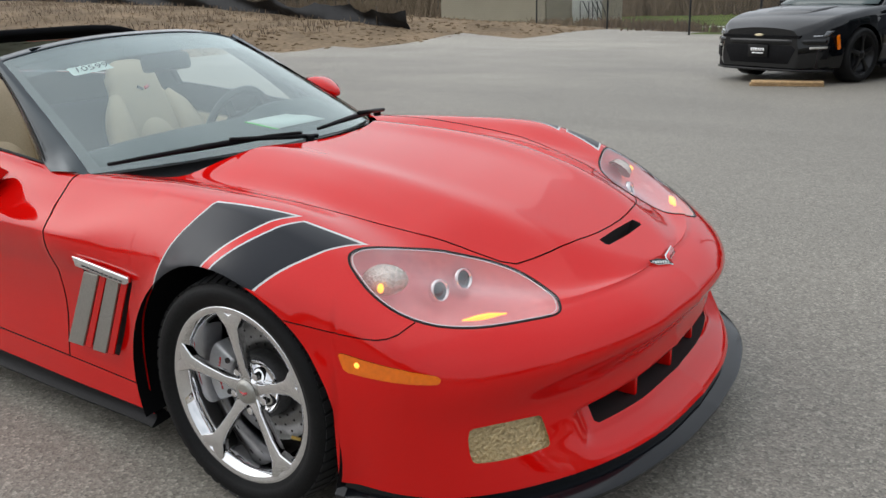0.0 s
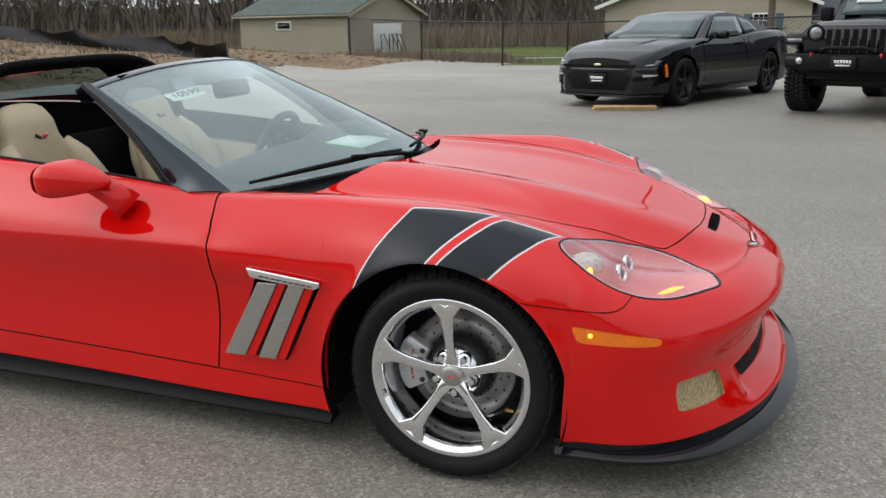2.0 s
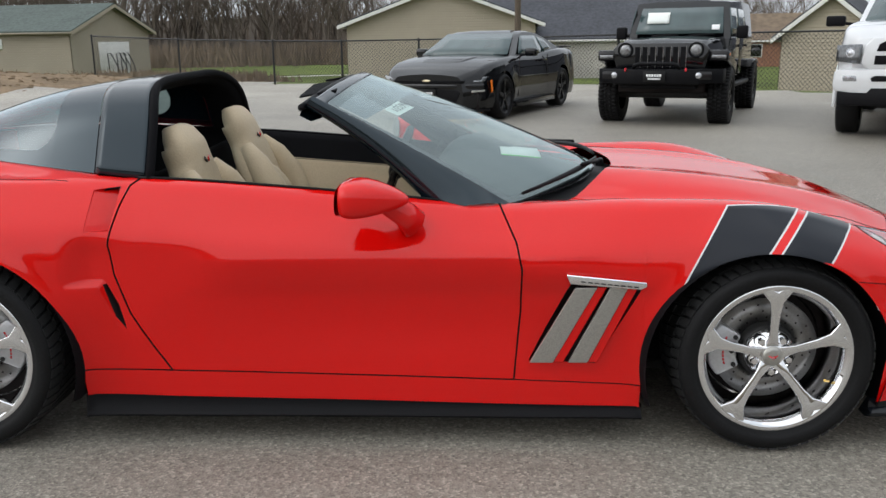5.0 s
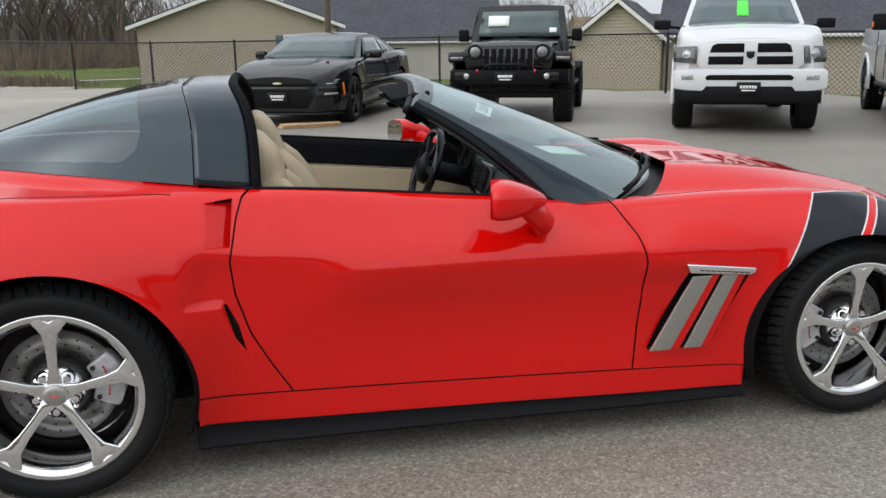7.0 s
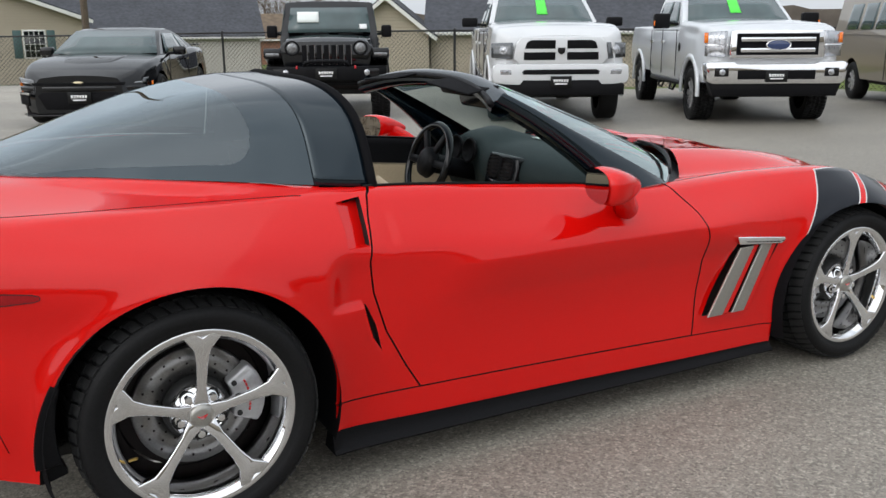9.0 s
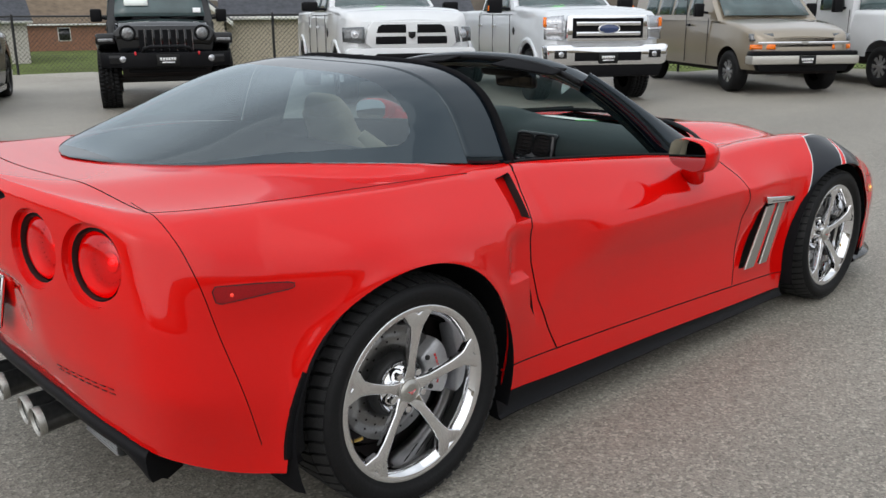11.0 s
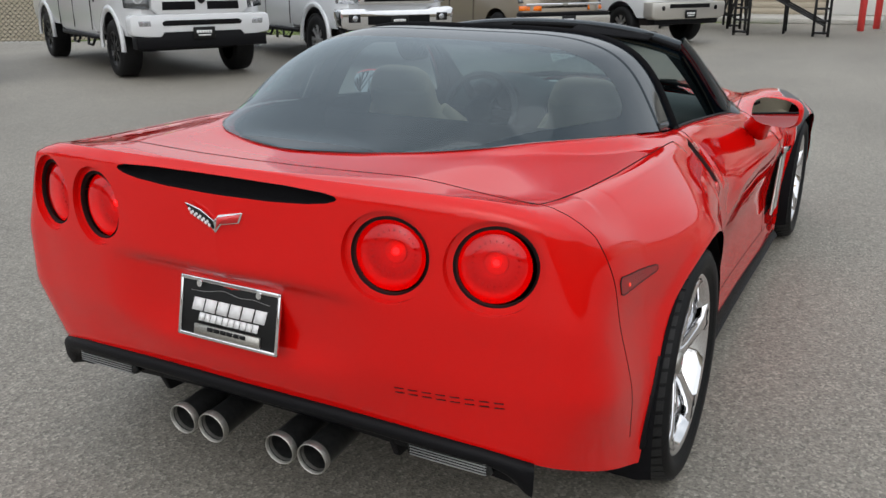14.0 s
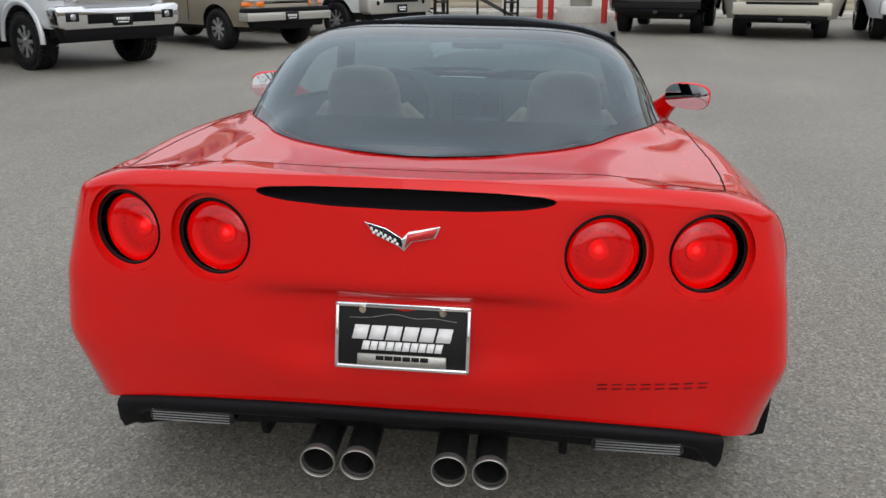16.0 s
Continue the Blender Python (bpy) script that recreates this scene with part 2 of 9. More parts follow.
def tube(points, radius, seg=8, bm=None, close=False, flat=1.0):
    """A bar of round section along a line of points."""
    own = bmesh.new()
    pts = [Vector(p) for p in points]
    rings = []
    n = len(pts)
    side = None
    for i, p in enumerate(pts):
        a = pts[(i - 1) % n] if close or i > 0 else p
        b = pts[(i + 1) % n] if close or i < n - 1 else p
        d = (b - a).normalized()
        if side is None:
            side = d.orthogonal().normalized()
        side = (side - d * side.dot(d)).normalized()
        up = d.cross(side)
        r = float(radius[i] if isinstance(radius, (list, tuple)) else radius)
        rings.append([own.verts.new(p + r * (math.cos(2 * math.pi * k / seg) * side + flat * math.sin(2 * math.pi * k / seg) * up)) for k in range(seg)])
    for a, b in list(zip(rings, rings[1:])) + ([(rings[-1], rings[0])] if close else []):
        for k in range(seg):
            own.faces.new((a[k], a[(k + 1) % seg], b[(k + 1) % seg], b[k]))
    if not close:
        own.faces.new(rings[0][::-1])
        own.faces.new(rings[-1])
    return merge(bm, own)


def sheet(grid, bm=None):
    """Faces over rows of points."""
    own = bmesh.new()
    rows = [[own.verts.new(p) for p in row] for row in grid]
    for a, b in zip(rows, rows[1:]):
        for k in range(len(a) - 1):
            own.faces.new((a[k], a[k + 1], b[k + 1], b[k]))
    return merge(bm, own)


def thicken(bm, t):
    """Gives a sheet depth t against its normals."""
    bm.normal_update()
    faces = bm.faces[:]
    bmesh.ops.solidify(bm, geom=faces, thickness=t)
    return bm


def curve(keys, x):
    """A smooth curve through (x, value) keys."""
    ks = sorted(keys)
    xs, vs = np.array([k[0] for k in ks], float), np.array([k[1] for k in ks], float)
    d = np.diff(vs) / np.diff(xs)
    m = np.zeros(len(xs))
    m[0], m[-1] = d[0], d[-1]
    for i in range(1, len(xs) - 1):
        h0, h1 = xs[i] - xs[i - 1], xs[i + 1] - xs[i]
        m[i] = (d[i - 1] * h1 + d[i] * h0) / (h0 + h1)
        if d[i - 1] * d[i] <= 0:
            m[i] *= 0.35
    x = np.clip(np.asarray(x, float), xs[0], xs[-1])
    i = np.clip(np.searchsorted(xs, x, side="right") - 1, 0, len(xs) - 2)
    h = xs[i + 1] - xs[i]
    t = (x - xs[i]) / h
    return (2 * t**3 - 3 * t**2 + 1) * vs[i] + (t**3 - 2 * t**2 + t) * h * m[i] + (3 * t**2 - 2 * t**3) * vs[i + 1] + (t**3 - t**2) * h * m[i + 1]


def ramp(a, b, x):
    t = np.clip((np.asarray(x, float) - a) / (b - a), 0, 1)
    return t * t * (3 - 2 * t)

# ---- the lot and its surroundings ----
def asphalt_material():
    """Worn asphalt: pale stones in grey binder, soft wheel-worn streaks, a few stains."""
    m = bpy.data.materials.new("worn asphalt")
    m.use_nodes = True
    nodes, links = m.node_tree.nodes, m.node_tree.links
    b = nodes["Principled BSDF"]
    b.inputs["Roughness"].default_value = 0.62
    b.inputs["Specular IOR Level"].default_value = 0.6
    place = nodes.new("ShaderNodeTexCoord")

    def noise_at(scale, detail, stretch=(1, 1, 1)):
        mp = nodes.new("ShaderNodeMapping")
        mp.inputs["Scale"].default_value = stretch
        links.new(place.outputs["Object"], mp.inputs["Vector"])
        n = nodes.new("ShaderNodeTexNoise")
        n.inputs["Scale"].default_value, n.inputs["Detail"].default_value = scale, detail
        links.new(mp.outputs["Vector"], n.inputs["Vector"])
        return n

    def span(src, a, b_, lo, hi):
        r = nodes.new("ShaderNodeMapRange")
        for key, v in (("From Min", a), ("From Max", b_), ("To Min", lo), ("To Max", hi)):
            r.inputs[key].default_value = v
        links.new(src, r.inputs["Value"])
        return r.outputs["Result"]

    stones = nodes.new("ShaderNodeTexVoronoi")
    stones.inputs["Scale"].default_value = 105
    links.new(place.outputs["Object"], stones.inputs["Vector"])
    tone = nodes.new("ShaderNodeSeparateColor")
    links.new(stones.outputs["Color"], tone.inputs["Color"])
    fine, mid, wide, streak = noise_at(150, 3), noise_at(14, 4), noise_at(0.35, 4), noise_at(0.55, 3, (0.25, 1.3, 1))
    stone_ramp = nodes.new("ShaderNodeValToRGB")
    stops = stone_ramp.color_ramp.elements
    stops[0].position, stops[0].color = 0.0, (0.22, 0.22, 0.22, 1)
    stops[1].position, stops[1].color = 1.0, (0.86, 0.86, 0.86, 1)
    for at, v in ((0.18, 0.36), (0.45, 0.46), (0.78, 0.55), (0.90, 0.72)):
        stops.new(at).color = (v, v, v, 1)
    links.new(tone.outputs["Red"], stone_ramp.inputs["Fac"])
    factors = [span(stone_ramp.outputs["Color"], 0, 1, 0.22, 1.78), span(fine.outputs["Fac"], 0.3, 0.7, 0.70, 1.30), span(mid.outputs["Fac"], 0.3, 0.7, 0.95, 1.05), span(wide.outputs["Fac"], 0.3, 0.7, 0.90, 1.10), span(streak.outputs["Fac"], 0.3, 0.7, 0.90, 1.10)]
    pits = noise_at(75, 2)
    factors.append(span(pits.outputs["Fac"], 0.62, 0.70, 1.0, 0.62))
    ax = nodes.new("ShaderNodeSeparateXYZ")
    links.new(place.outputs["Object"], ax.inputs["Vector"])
    # Colour scaled up to 1.38 times as y grows, edge swayed by noise.
    far_y = nodes.new("ShaderNodeMath")
    far_y.operation = "ADD"
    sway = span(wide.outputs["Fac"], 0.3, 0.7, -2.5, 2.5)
    links.new(ax.outputs["Y"], far_y.inputs[0])
    links.new(sway, far_y.inputs[1])
    factors.append(span(far_y.outputs["Value"], 8.0, 19.0, 1.0, 1.38))
    last = None
    for f in factors:
        s = nodes.new("ShaderNodeVectorMath")
        s.operation = "SCALE"
        if last is None:
            s.inputs[0].default_value = (0.224, 0.205, 0.172)
        else:
            links.new(last, s.inputs[0])
        links.new(f, s.inputs["Scale"])
        last = s.outputs["Vector"]
    links.new(last, b.inputs["Base Color"])
    relief = nodes.new("ShaderNodeBump")
    relief.inputs["Strength"].default_value, relief.inputs["Distance"].default_value = 0.35, 0.005
    links.new(stones.outputs["Distance"], relief.inputs["Height"])
    links.new(relief.outputs["Normal"], b.inputs["Normal"])
    return m


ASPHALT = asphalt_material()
GRASS = material("dull spring grass", (0.105, 0.135, 0.035), rough=0.95, grain=0.4, scale=3, stain=0.35, stain_scale=0.12, bump=0.5, spec=0.1)
DIRT = material("bare dirt and straw", (0.205, 0.150, 0.097), rough=0.95, grain=0.28, scale=7, stain=0.35, stain_scale=0.5, bump=0.9, spec=0.1)
MARSH = material("dry brown field", (0.20, 0.15, 0.095), rough=0.95, grain=0.4, scale=1.5, stain=0.3, stain_scale=0.15, bump=0.6, spec=0.1)
SIDING = material("beige lap siding", (0.40, 0.345, 0.265), rough=0.7, grain=0.05, scale=30, stain=0.05, stain_scale=0.6)
SIDING_SHED = material("khaki lap siding", (0.31, 0.27, 0.205), rough=0.75, grain=0.06, scale=30, stain=0.06, stain_scale=0.6)
SIDING_PALE = material("pale grey lap siding", (0.50, 0.47, 0.42), rough=0.7, grain=0.05, scale=30, stain=0.05, stain_scale=0.6)
SHINGLE_GREEN = material("grey-green shingles", (0.075, 0.095, 0.085), rough=0.9, grain=0.3, scale=5, stain=0.12, stain_scale=0.8, bump=0.6)
SHINGLE_DARK = material("blue-grey shingles", (0.055, 0.058, 0.068), rough=0.9, grain=0.3, scale=5, stain=0.15, stain_scale=0.8, bump=0.6)
TRIM_WHITE = material("white trim", (0.70, 0.69, 0.66), rough=0.6, grain=0.03, scale=20)
TEAL = material("teal shutters", (0.05, 0.10, 0.10), rough=0.6, grain=0.1, scale=40)
BRICK_FAR = material("orange-brown brick", (0.28, 0.13, 0.075), rough=0.85, grain=0.2, scale=6, stain=0.1)
BARK = material("grey-brown bark", (0.115, 0.092, 0.072), rough=0.95, grain=0.3, scale=8, stain=0.25, stain_scale=0.05)
TWIG = material("dry brown brush", (0.17, 0.125, 0.085), rough=0.95, grain=0.3, scale=2, stain=0.3, stain_scale=0.08)
WOOD = material("raw pine plank", (0.46, 0.30, 0.15), rough=0.7, grain=0.2, scale=25, stain=0.12, stain_scale=4, bump=0.2)
OLD_WOOD = material("weathered pole", (0.10, 0.075, 0.055), rough=0.9, grain=0.3, scale=20)
CONCRETE = material("pale concrete", (0.46, 0.44, 0.40), rough=0.85, grain=0.12, scale=20, stain=0.1, stain_scale=1.5, bump=0.2)
BOLLARD_RED = material("red bollard paint", (0.55, 0.035, 0.03), rough=0.45, grain=0.08, scale=30)
BLACK_STEEL = material("black steel", (0.016, 0.016, 0.017), rough=0.5, metal=0.3, grain=0.2, scale=40)
FABRIC = material("black silt fabric", (0.007, 0.007, 0.008), rough=0.6, spec=0.25, grain=0.3, scale=20, bump=0.4)


def fence_y(x):
    return float(np.interp(x, (-40, -13.7, -9.75, -5.8, -3.5, -1.2, 4.2, 8.8, 13.2, 40), (42, 29.0, 26.6, 23.7, 22.9, 22.6, 19.9, 15.8, 11.8, -12)))


def bank_edge(y):
    """Where the asphalt ends against the dirt bank."""
    return -13.1 + 0.37 * (min(max(y, 4), 24) - 14.8)


def ground_height(x, y):
    """Level lot; beyond its edge the land drops, and west of it a dirt bank rises."""
    d = y - fence_y(x) - 0.8
    z = -1.15 * float(ramp(0, 14, d)) - 0.002 * max(0, min(d - 14, 200))
    edge = bank_edge(y)
    bank = float(np.interp(edge - x, (0, 0.6, 2.1, 5, 8, 15, 30, 50), (0, 0.08, 0.30, 0.48, 0.66, 1.05, 1.5, 1.8))) * float(ramp(30, 23.5, y)) * float(ramp(6, 17, y))
    k = float(ramp(edge, edge - 1.5, x)) * float(ramp(32, 25, y))
    z = z * (1 - k) + bank
    if k > 0.02 and x > -60 and 0 < y < 46:
        z += 0.10 * k * noise.noise(Vector((x * 0.55, y * 0.55, 0)))
    return z


gx = [-3000, -600, -200, -120, -80, -60, -48, -40] + list(np.arange(-34, -12, 1.0)) + list(np.arange(-12, 30, 2.0)) + [36, 48, 70, 120, 300, 3000]
gy = [-3000, -400, -100, -40, -20, -10, -4] + list(np.arange(0, 50, 1.0)) + [54, 60, 70, 85, 100, 130, 180, 300, 3000]
grid = [[Vector((x, y, ground_height(x, y))) for x in gx] for y in gy]
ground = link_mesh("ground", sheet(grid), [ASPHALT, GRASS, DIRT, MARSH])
for p in ground.data.polygons:
    c = p.center
    beyond = c.y - fence_y(c.x) - 1.0
    if c.x < bank_edge(c.y) + 0.25 * math.sin(c.y * 0.9) and -8 < c.y < 29:
        p.material_index = 2
    elif beyond > 0:
        p.material_index = 3 if c.y > 96 else (2 if beyond < 1.2 and c.x < -6 else 1)
tagged(ground, "grey worn asphalt lot with grass, dirt bank and field beyond", "ground", kind="structure")
walkway = link_mesh("path", sheet([[(x, y + dy, ground_height(x, y + dy) + 0.03) for dy in (0, 1.6)] for x, y in zip(np.linspace(-24, -2, 24), np.linspace(52, 62, 24))]), CONCRETE)
tagged(walkway, "pale concrete path across the grass", "path", kind="structure")


def crack(points, width=0.006):
    own = bmesh.new()
    rng = random.Random(len(points) * 7 + int(points[0][0] * 10))
    pts = []
    for (x0, y0), (x1, y1) in zip(points, points[1:]):
        n = max(3, int(math.hypot(x1 - x0, y1 - y0) / 0.12))
        for k in range(n):
            pts.append((x0 + (x1 - x0) * k / n + rng.uniform(-0.035, 0.035), y0 + (y1 - y0) * k / n + rng.uniform(-0.035, 0.035)))
    rows = [[(x, y - width * rng.uniform(0.2, 1), 0.0035), (x, y + width * rng.uniform(0.2, 1), 0.0035)] for x, y in pts]
    return sheet(rows, own)


SEALED = material("dark crack filler", (0.095, 0.090, 0.083), rough=0.8, grain=0.3, scale=60)
for line in ([(4.99, 6.95), (4.77, 6.20), (4.63, 5.67), (4.48, 5.35), (4.36, 4.87), (4.12, 4.30)], [(-6, 7.5), (-2, 8.3), (3.6, 8.9)], [(2.82, -0.95), (2.70, -1.5), (2.56, -2.2), (2.35, -3.2)]):
    tagged(link_mesh("pavement_crack", crack(line), SEALED), "thin dark crack across the asphalt", "crack", kind="structure")


# ---- buildings ----
FRONT_YZ = Matrix(((0, 0, 1, 0), (1, 0, 0, 0), (0, 1, 0, 0), (0, 0, 0, 1)))

def lap_wall(x0, x1, z0, z1, lap=0.14):
    """A wall of lap siding in the x-z plane facing -y, each lap leaning out over the one below."""
    rows = []
    z = z0
    while z < z1 - 1e-6:
        zt = min(z + lap, z1)
        zg = max(zt - 0.022, z + 0.01)
        rows += [[(x0, y, h), (x1, y, h)] for y, h in ((-0.045, z), (-0.022, zg), (0.0, zg), (0.0, zt))]
        z = zt
    bm = sheet(rows)
    bmesh.ops.recalc_face_normals(bm, faces=bm.faces[:])
    if sum(f.normal.y for f in bm.faces) > 0:
        bmesh.ops.reverse_faces(bm, faces=bm.faces[:])
    return bm


def clip_gable(bm, x_mid, z_eave, slope):
    """Cuts a wall to the two slopes of a gable."""
    for s in (-1, 1):
        n = Vector((s * slope, 0, 1)).normalized()
        bmesh.ops.bisect_plane(bm, geom=bm.verts[:] + bm.edges[:] + bm.faces[:], plane_co=(x_mid, 0, z_eave), plane_no=n, clear_outer=True)
    return bm


def house(name, at, label, w, d, eave, slope, base, siding, roof, over=0.45, gable_front=True, windows=(), doors=()):
    """A house with its front wall on y = 0 and its ridge along y (gable to the front) or along x."""
    h = thing(name, at, label, "house" if name != "shed" else "shed")
    peak = eave + slope * (w / 2 if gable_front else d / 2)
    if gable_front:
        for y, flip in ((0, False), (d, True)):
            bm = clip_gable(lap_wall(-w / 2, w / 2, base, peak), 0, peak, slope)
            if flip:
                bmesh.ops.transform(bm, matrix=pose(0, d, 0, 0, 0, 180), verts=bm.verts[:])
            part("wall", bm, siding, h, smooth=False)
        for s in (-1, 1):
            bm = lap_wall(0, d, base, eave)
            bmesh.ops.transform(bm, matrix=pose(s * w / 2, d if s < 0 else 0, 0, 0, 0, 90 * s), verts=bm.verts[:])
            part("wall", bm, siding, h, smooth=False)
            t = 0.10
            xe, ze = s * (w / 2 + over), eave - slope * over
            prof = [(0, peak + 0.02), (xe, ze + 0.02), (xe, ze + 0.02 + t), (0, peak + 0.02 + t)]
            bm = prism(prof if s < 0 else prof[::-1], d + 2 * over, pose(0, d + over, 0, 90))
            bmesh.ops.recalc_face_normals(bm, faces=bm.faces[:])
            r = part("roof", bm, roof, h, smooth=False)
            prof = [(0, peak - 0.14), (xe, ze - 0.14), (xe, ze + 0.05), (0, peak + 0.05)]
            bm = prism(prof if s < 0 else prof[::-1], 0.05, pose(0, -over - 0.003, 0, 90))
            bmesh.ops.recalc_face_normals(bm, faces=bm.faces[:])
            part("rake_board", bm, TRIM_WHITE if name != "shed" else SIDING_SHED, r, smooth=False)
            part("gutter", box(xe - 0.06 if s > 0 else xe - 0.02, xe + 0.02 if s > 0 else xe + 0.06, -over, d + over, ze - 0.08, ze + 0.04), TRIM_WHITE if name != "shed" else SIDING_SHED, r)
    else:
        bm = lap_wall(-w / 2, w / 2, base, eave)
        part("wall", bm, siding, h, smooth=False)
        bm = lap_wall(-w / 2, w / 2, base, eave)
        bmesh.ops.transform(bm, matrix=pose(0, d, 0, 0, 0, 180), verts=bm.verts[:])
        part("wall", bm, siding, h, smooth=False)
        for s in (-1, 1):
            bm = clip_gable(lap_wall(0, d, base, peak), d / 2, peak, slope)
            bmesh.ops.transform(bm, matrix=pose(s * w / 2, d if s < 0 else 0, 0, 0, 0, 90 * s), verts=bm.verts[:])
            part("wall", bm, siding, h, smooth=False)
        for s in (-1, 1):
            y0, z0 = (-over, eave - slope * over) if s < 0 else (d + over, eave - slope * over)
            q = [(y0, z0 + 0.02), (d / 2, peak + 0.02), (d / 2, peak + 0.12), (y0, z0 + 0.12)]
            bm = prism(q, w + 2 * over, Matrix.Translation((-w / 2 - over, 0, 0)) @ FRONT_YZ)
            bmesh.ops.recalc_face_normals(bm, faces=bm.faces[:])
            r = part("roof", bm, roof, h, smooth=False)
            part("gutter", box(-w / 2 - over, w / 2 + over, y0 - 0.05, y0 + 0.03, z0 - 0.08, z0 + 0.06), TRIM_WHITE, r)
    for x, z, ww, hh, shut in windows:
        wf = part("window", box(x - ww / 2 - 0.08, x + ww / 2 + 0.08, -0.06, 0.02, z - hh / 2 - 0.08, z + hh / 2 + 0.08, 0.01, 1), TRIM_WHITE, h)
        part("pane", box(x - ww / 2, x + ww / 2, -0.072, -0.05, z - hh / 2, z + hh / 2), DARK_GLASS, wf)
        if shut:
            for k in range(1, 4):
                part("glazing_bar", box(x - ww / 2 + ww * k / 4 - 0.012, x - ww / 2 + ww * k / 4 + 0.012, -0.082, -0.07, z - hh / 2, z + hh / 2), TRIM_WHITE, wf)
                part("glazing_bar", box(x - ww / 2, x + ww / 2, -0.082, -0.07, z - hh / 2 + hh * k / 4 - 0.012, z - hh / 2 + hh * k / 4 + 0.012), TRIM_WHITE, wf)
            for s in (-1, 1):
                part("shutter", box(x + s * (ww / 2 + 0.32) - 0.20, x + s * (ww / 2 + 0.32) + 0.20, -0.07, 0.0, z - hh / 2 - 0.05, z + hh / 2 + 0.05, 0.012, 1), TEAL, wf)
    for x, z, ww, hh in doors:
        df = part("door", box(x - ww / 2, x + ww / 2, -0.06, 0.02, z, z + hh, 0.01, 1), TRIM_WHITE, h, "white roll-up door")
        for k in range(1, 5):
            part("door_groove", box(x - ww / 2, x + ww / 2, -0.064, -0.058, z + hh * k / 5 - 0.012, z + hh * k / 5 + 0.012), SIDING_PALE, df)
        for a, b in ((x - ww / 2 - 0.10, x - ww / 2), (x + ww / 2, x + ww / 2 + 0.10)):
            part("door_trim", box(a, b, -0.075, 0.02, z, z + hh + 0.1), SIDING_SHED, df)
    return h




# ---- fence ----
def chain_material():
    """Woven wire: two crossing families of thin strands, clear between them."""
    m = bpy.data.materials.new("chain link wire")
    m.use_nodes = True
    nodes, links = m.node_tree.nodes, m.node_tree.links
    b = nodes["Principled BSDF"]
    b.inputs["Base Color"].default_value = (0.03, 0.03, 0.03, 1)
    b.inputs["Roughness"].default_value = 0.6
    place = nodes.new("ShaderNodeTexCoord")
    last = None
    for turn in (45, -45):
        mp = nodes.new("ShaderNodeMapping")
        mp.inputs["Rotation"].default_value = (0, radians(turn), 0)
        links.new(place.outputs["Object"], mp.inputs["Vector"])
        w = nodes.new("ShaderNodeTexWave")
        w.wave_type, w.bands_direction = "BANDS", "X"
        w.inputs["Scale"].default_value = 4.2
        links.new(mp.outputs["Vector"], w.inputs["Vector"])
        g = nodes.new("ShaderNodeMath")
        g.operation = "GREATER_THAN"
        g.inputs[1].default_value = 0.965
        links.new(w.outputs["Fac"], g.inputs[0])
        if last is None:
            last = g.outputs[0]
        else:
            mx = nodes.new("ShaderNodeMath")
            mx.operation = "MAXIMUM"
            links.new(last, mx.inputs[0])
            links.new(g.outputs[0], mx.inputs[1])
            last = mx.outputs[0]
    clear = nodes.new("ShaderNodeBsdfTransparent")
    mix = nodes.new("ShaderNodeMixShader")
    links.new(last, mix.inputs["Fac"])
    links.new(clear.outputs["BSDF"], mix.inputs[1])
    links.new(b.outputs["BSDF"], mix.inputs[2])
    links.new(mix.outputs["Shader"], nodes["Material Output"].inputs["Surface"])
    return m


CHAIN = chain_material()
fence = thing("chain_link_fence", pose(0, 0, 0), "black chain link fence with slim round posts", "fence")
posts = [(-13.7, 29.0, 1.62), (-9.75, 26.8, 1.45), (-5.75, 23.6, 1.36), (-3.5, 22.7, 1.33), (-1.2, 22.6, 1.34), (1.6, 21.4, 1.36), (4.2, 19.9, 1.40), (6.6, 17.9, 1.40), (8.8, 15.8, 1.42), (11.0, 13.8, 1.42), (13.2, 11.8, 1.42), (16, 9.2, 1.42), (20, 5.6, 1.42)]
for x, y, h in posts:
    p = part("fence_post", cylinder(0.032, h, pose(x, y, h / 2 - 0.01), 12), BLACK_STEEL, fence)
    part("post_cap", lathe([(0, 0.03), (0.02, 0.025), (0.036, 0.0)], 12, pose(x, y, h - 0.01)), BLACK_STEEL, p)
for (x0, y0, h0), (x1, y1, h1) in zip(posts, posts[1:]):
    part("top_rail", rod((x0, y0, h0 - 0.04), (x1, y1, h1 - 0.04), 0.022, 8), BLACK_STEEL, fence)
    length = math.hypot(x1 - x0, y1 - y0)
    ob = part("wire_panel", sheet([[(0, 0, 0.05), (length, 0, 0.05)], [(0, 0, h0 - 0.05), (length, 0, h1 - 0.05)]]), CHAIN, fence, "woven chain link panel")
    ob.matrix_local = pose(x0, y0, 0, 0, 0, math.degrees(math.atan2(y1 - y0, x1 - x0)))


shed = house("shed", pose(-22.8, 53.1, -0.72, 0, 0, 80), "khaki lap-sided shed with a grey-green gable roof", 8.8, 9.2, 2.80, 0.36, -0.4, SIDING_SHED, SHINGLE_GREEN, over=0.40, doors=((0.1, 0.05, 3.5, 2.05),))
sw = part("window", box(-4.50, -4.38, 4.6, 5.9, 1.75, 2.35, 0.01, 1), TRIM_WHITE, shed)
part("pane", box(-4.515, -4.49, 4.72, 5.78, 1.86, 2.24), DARK_GLASS, sw)
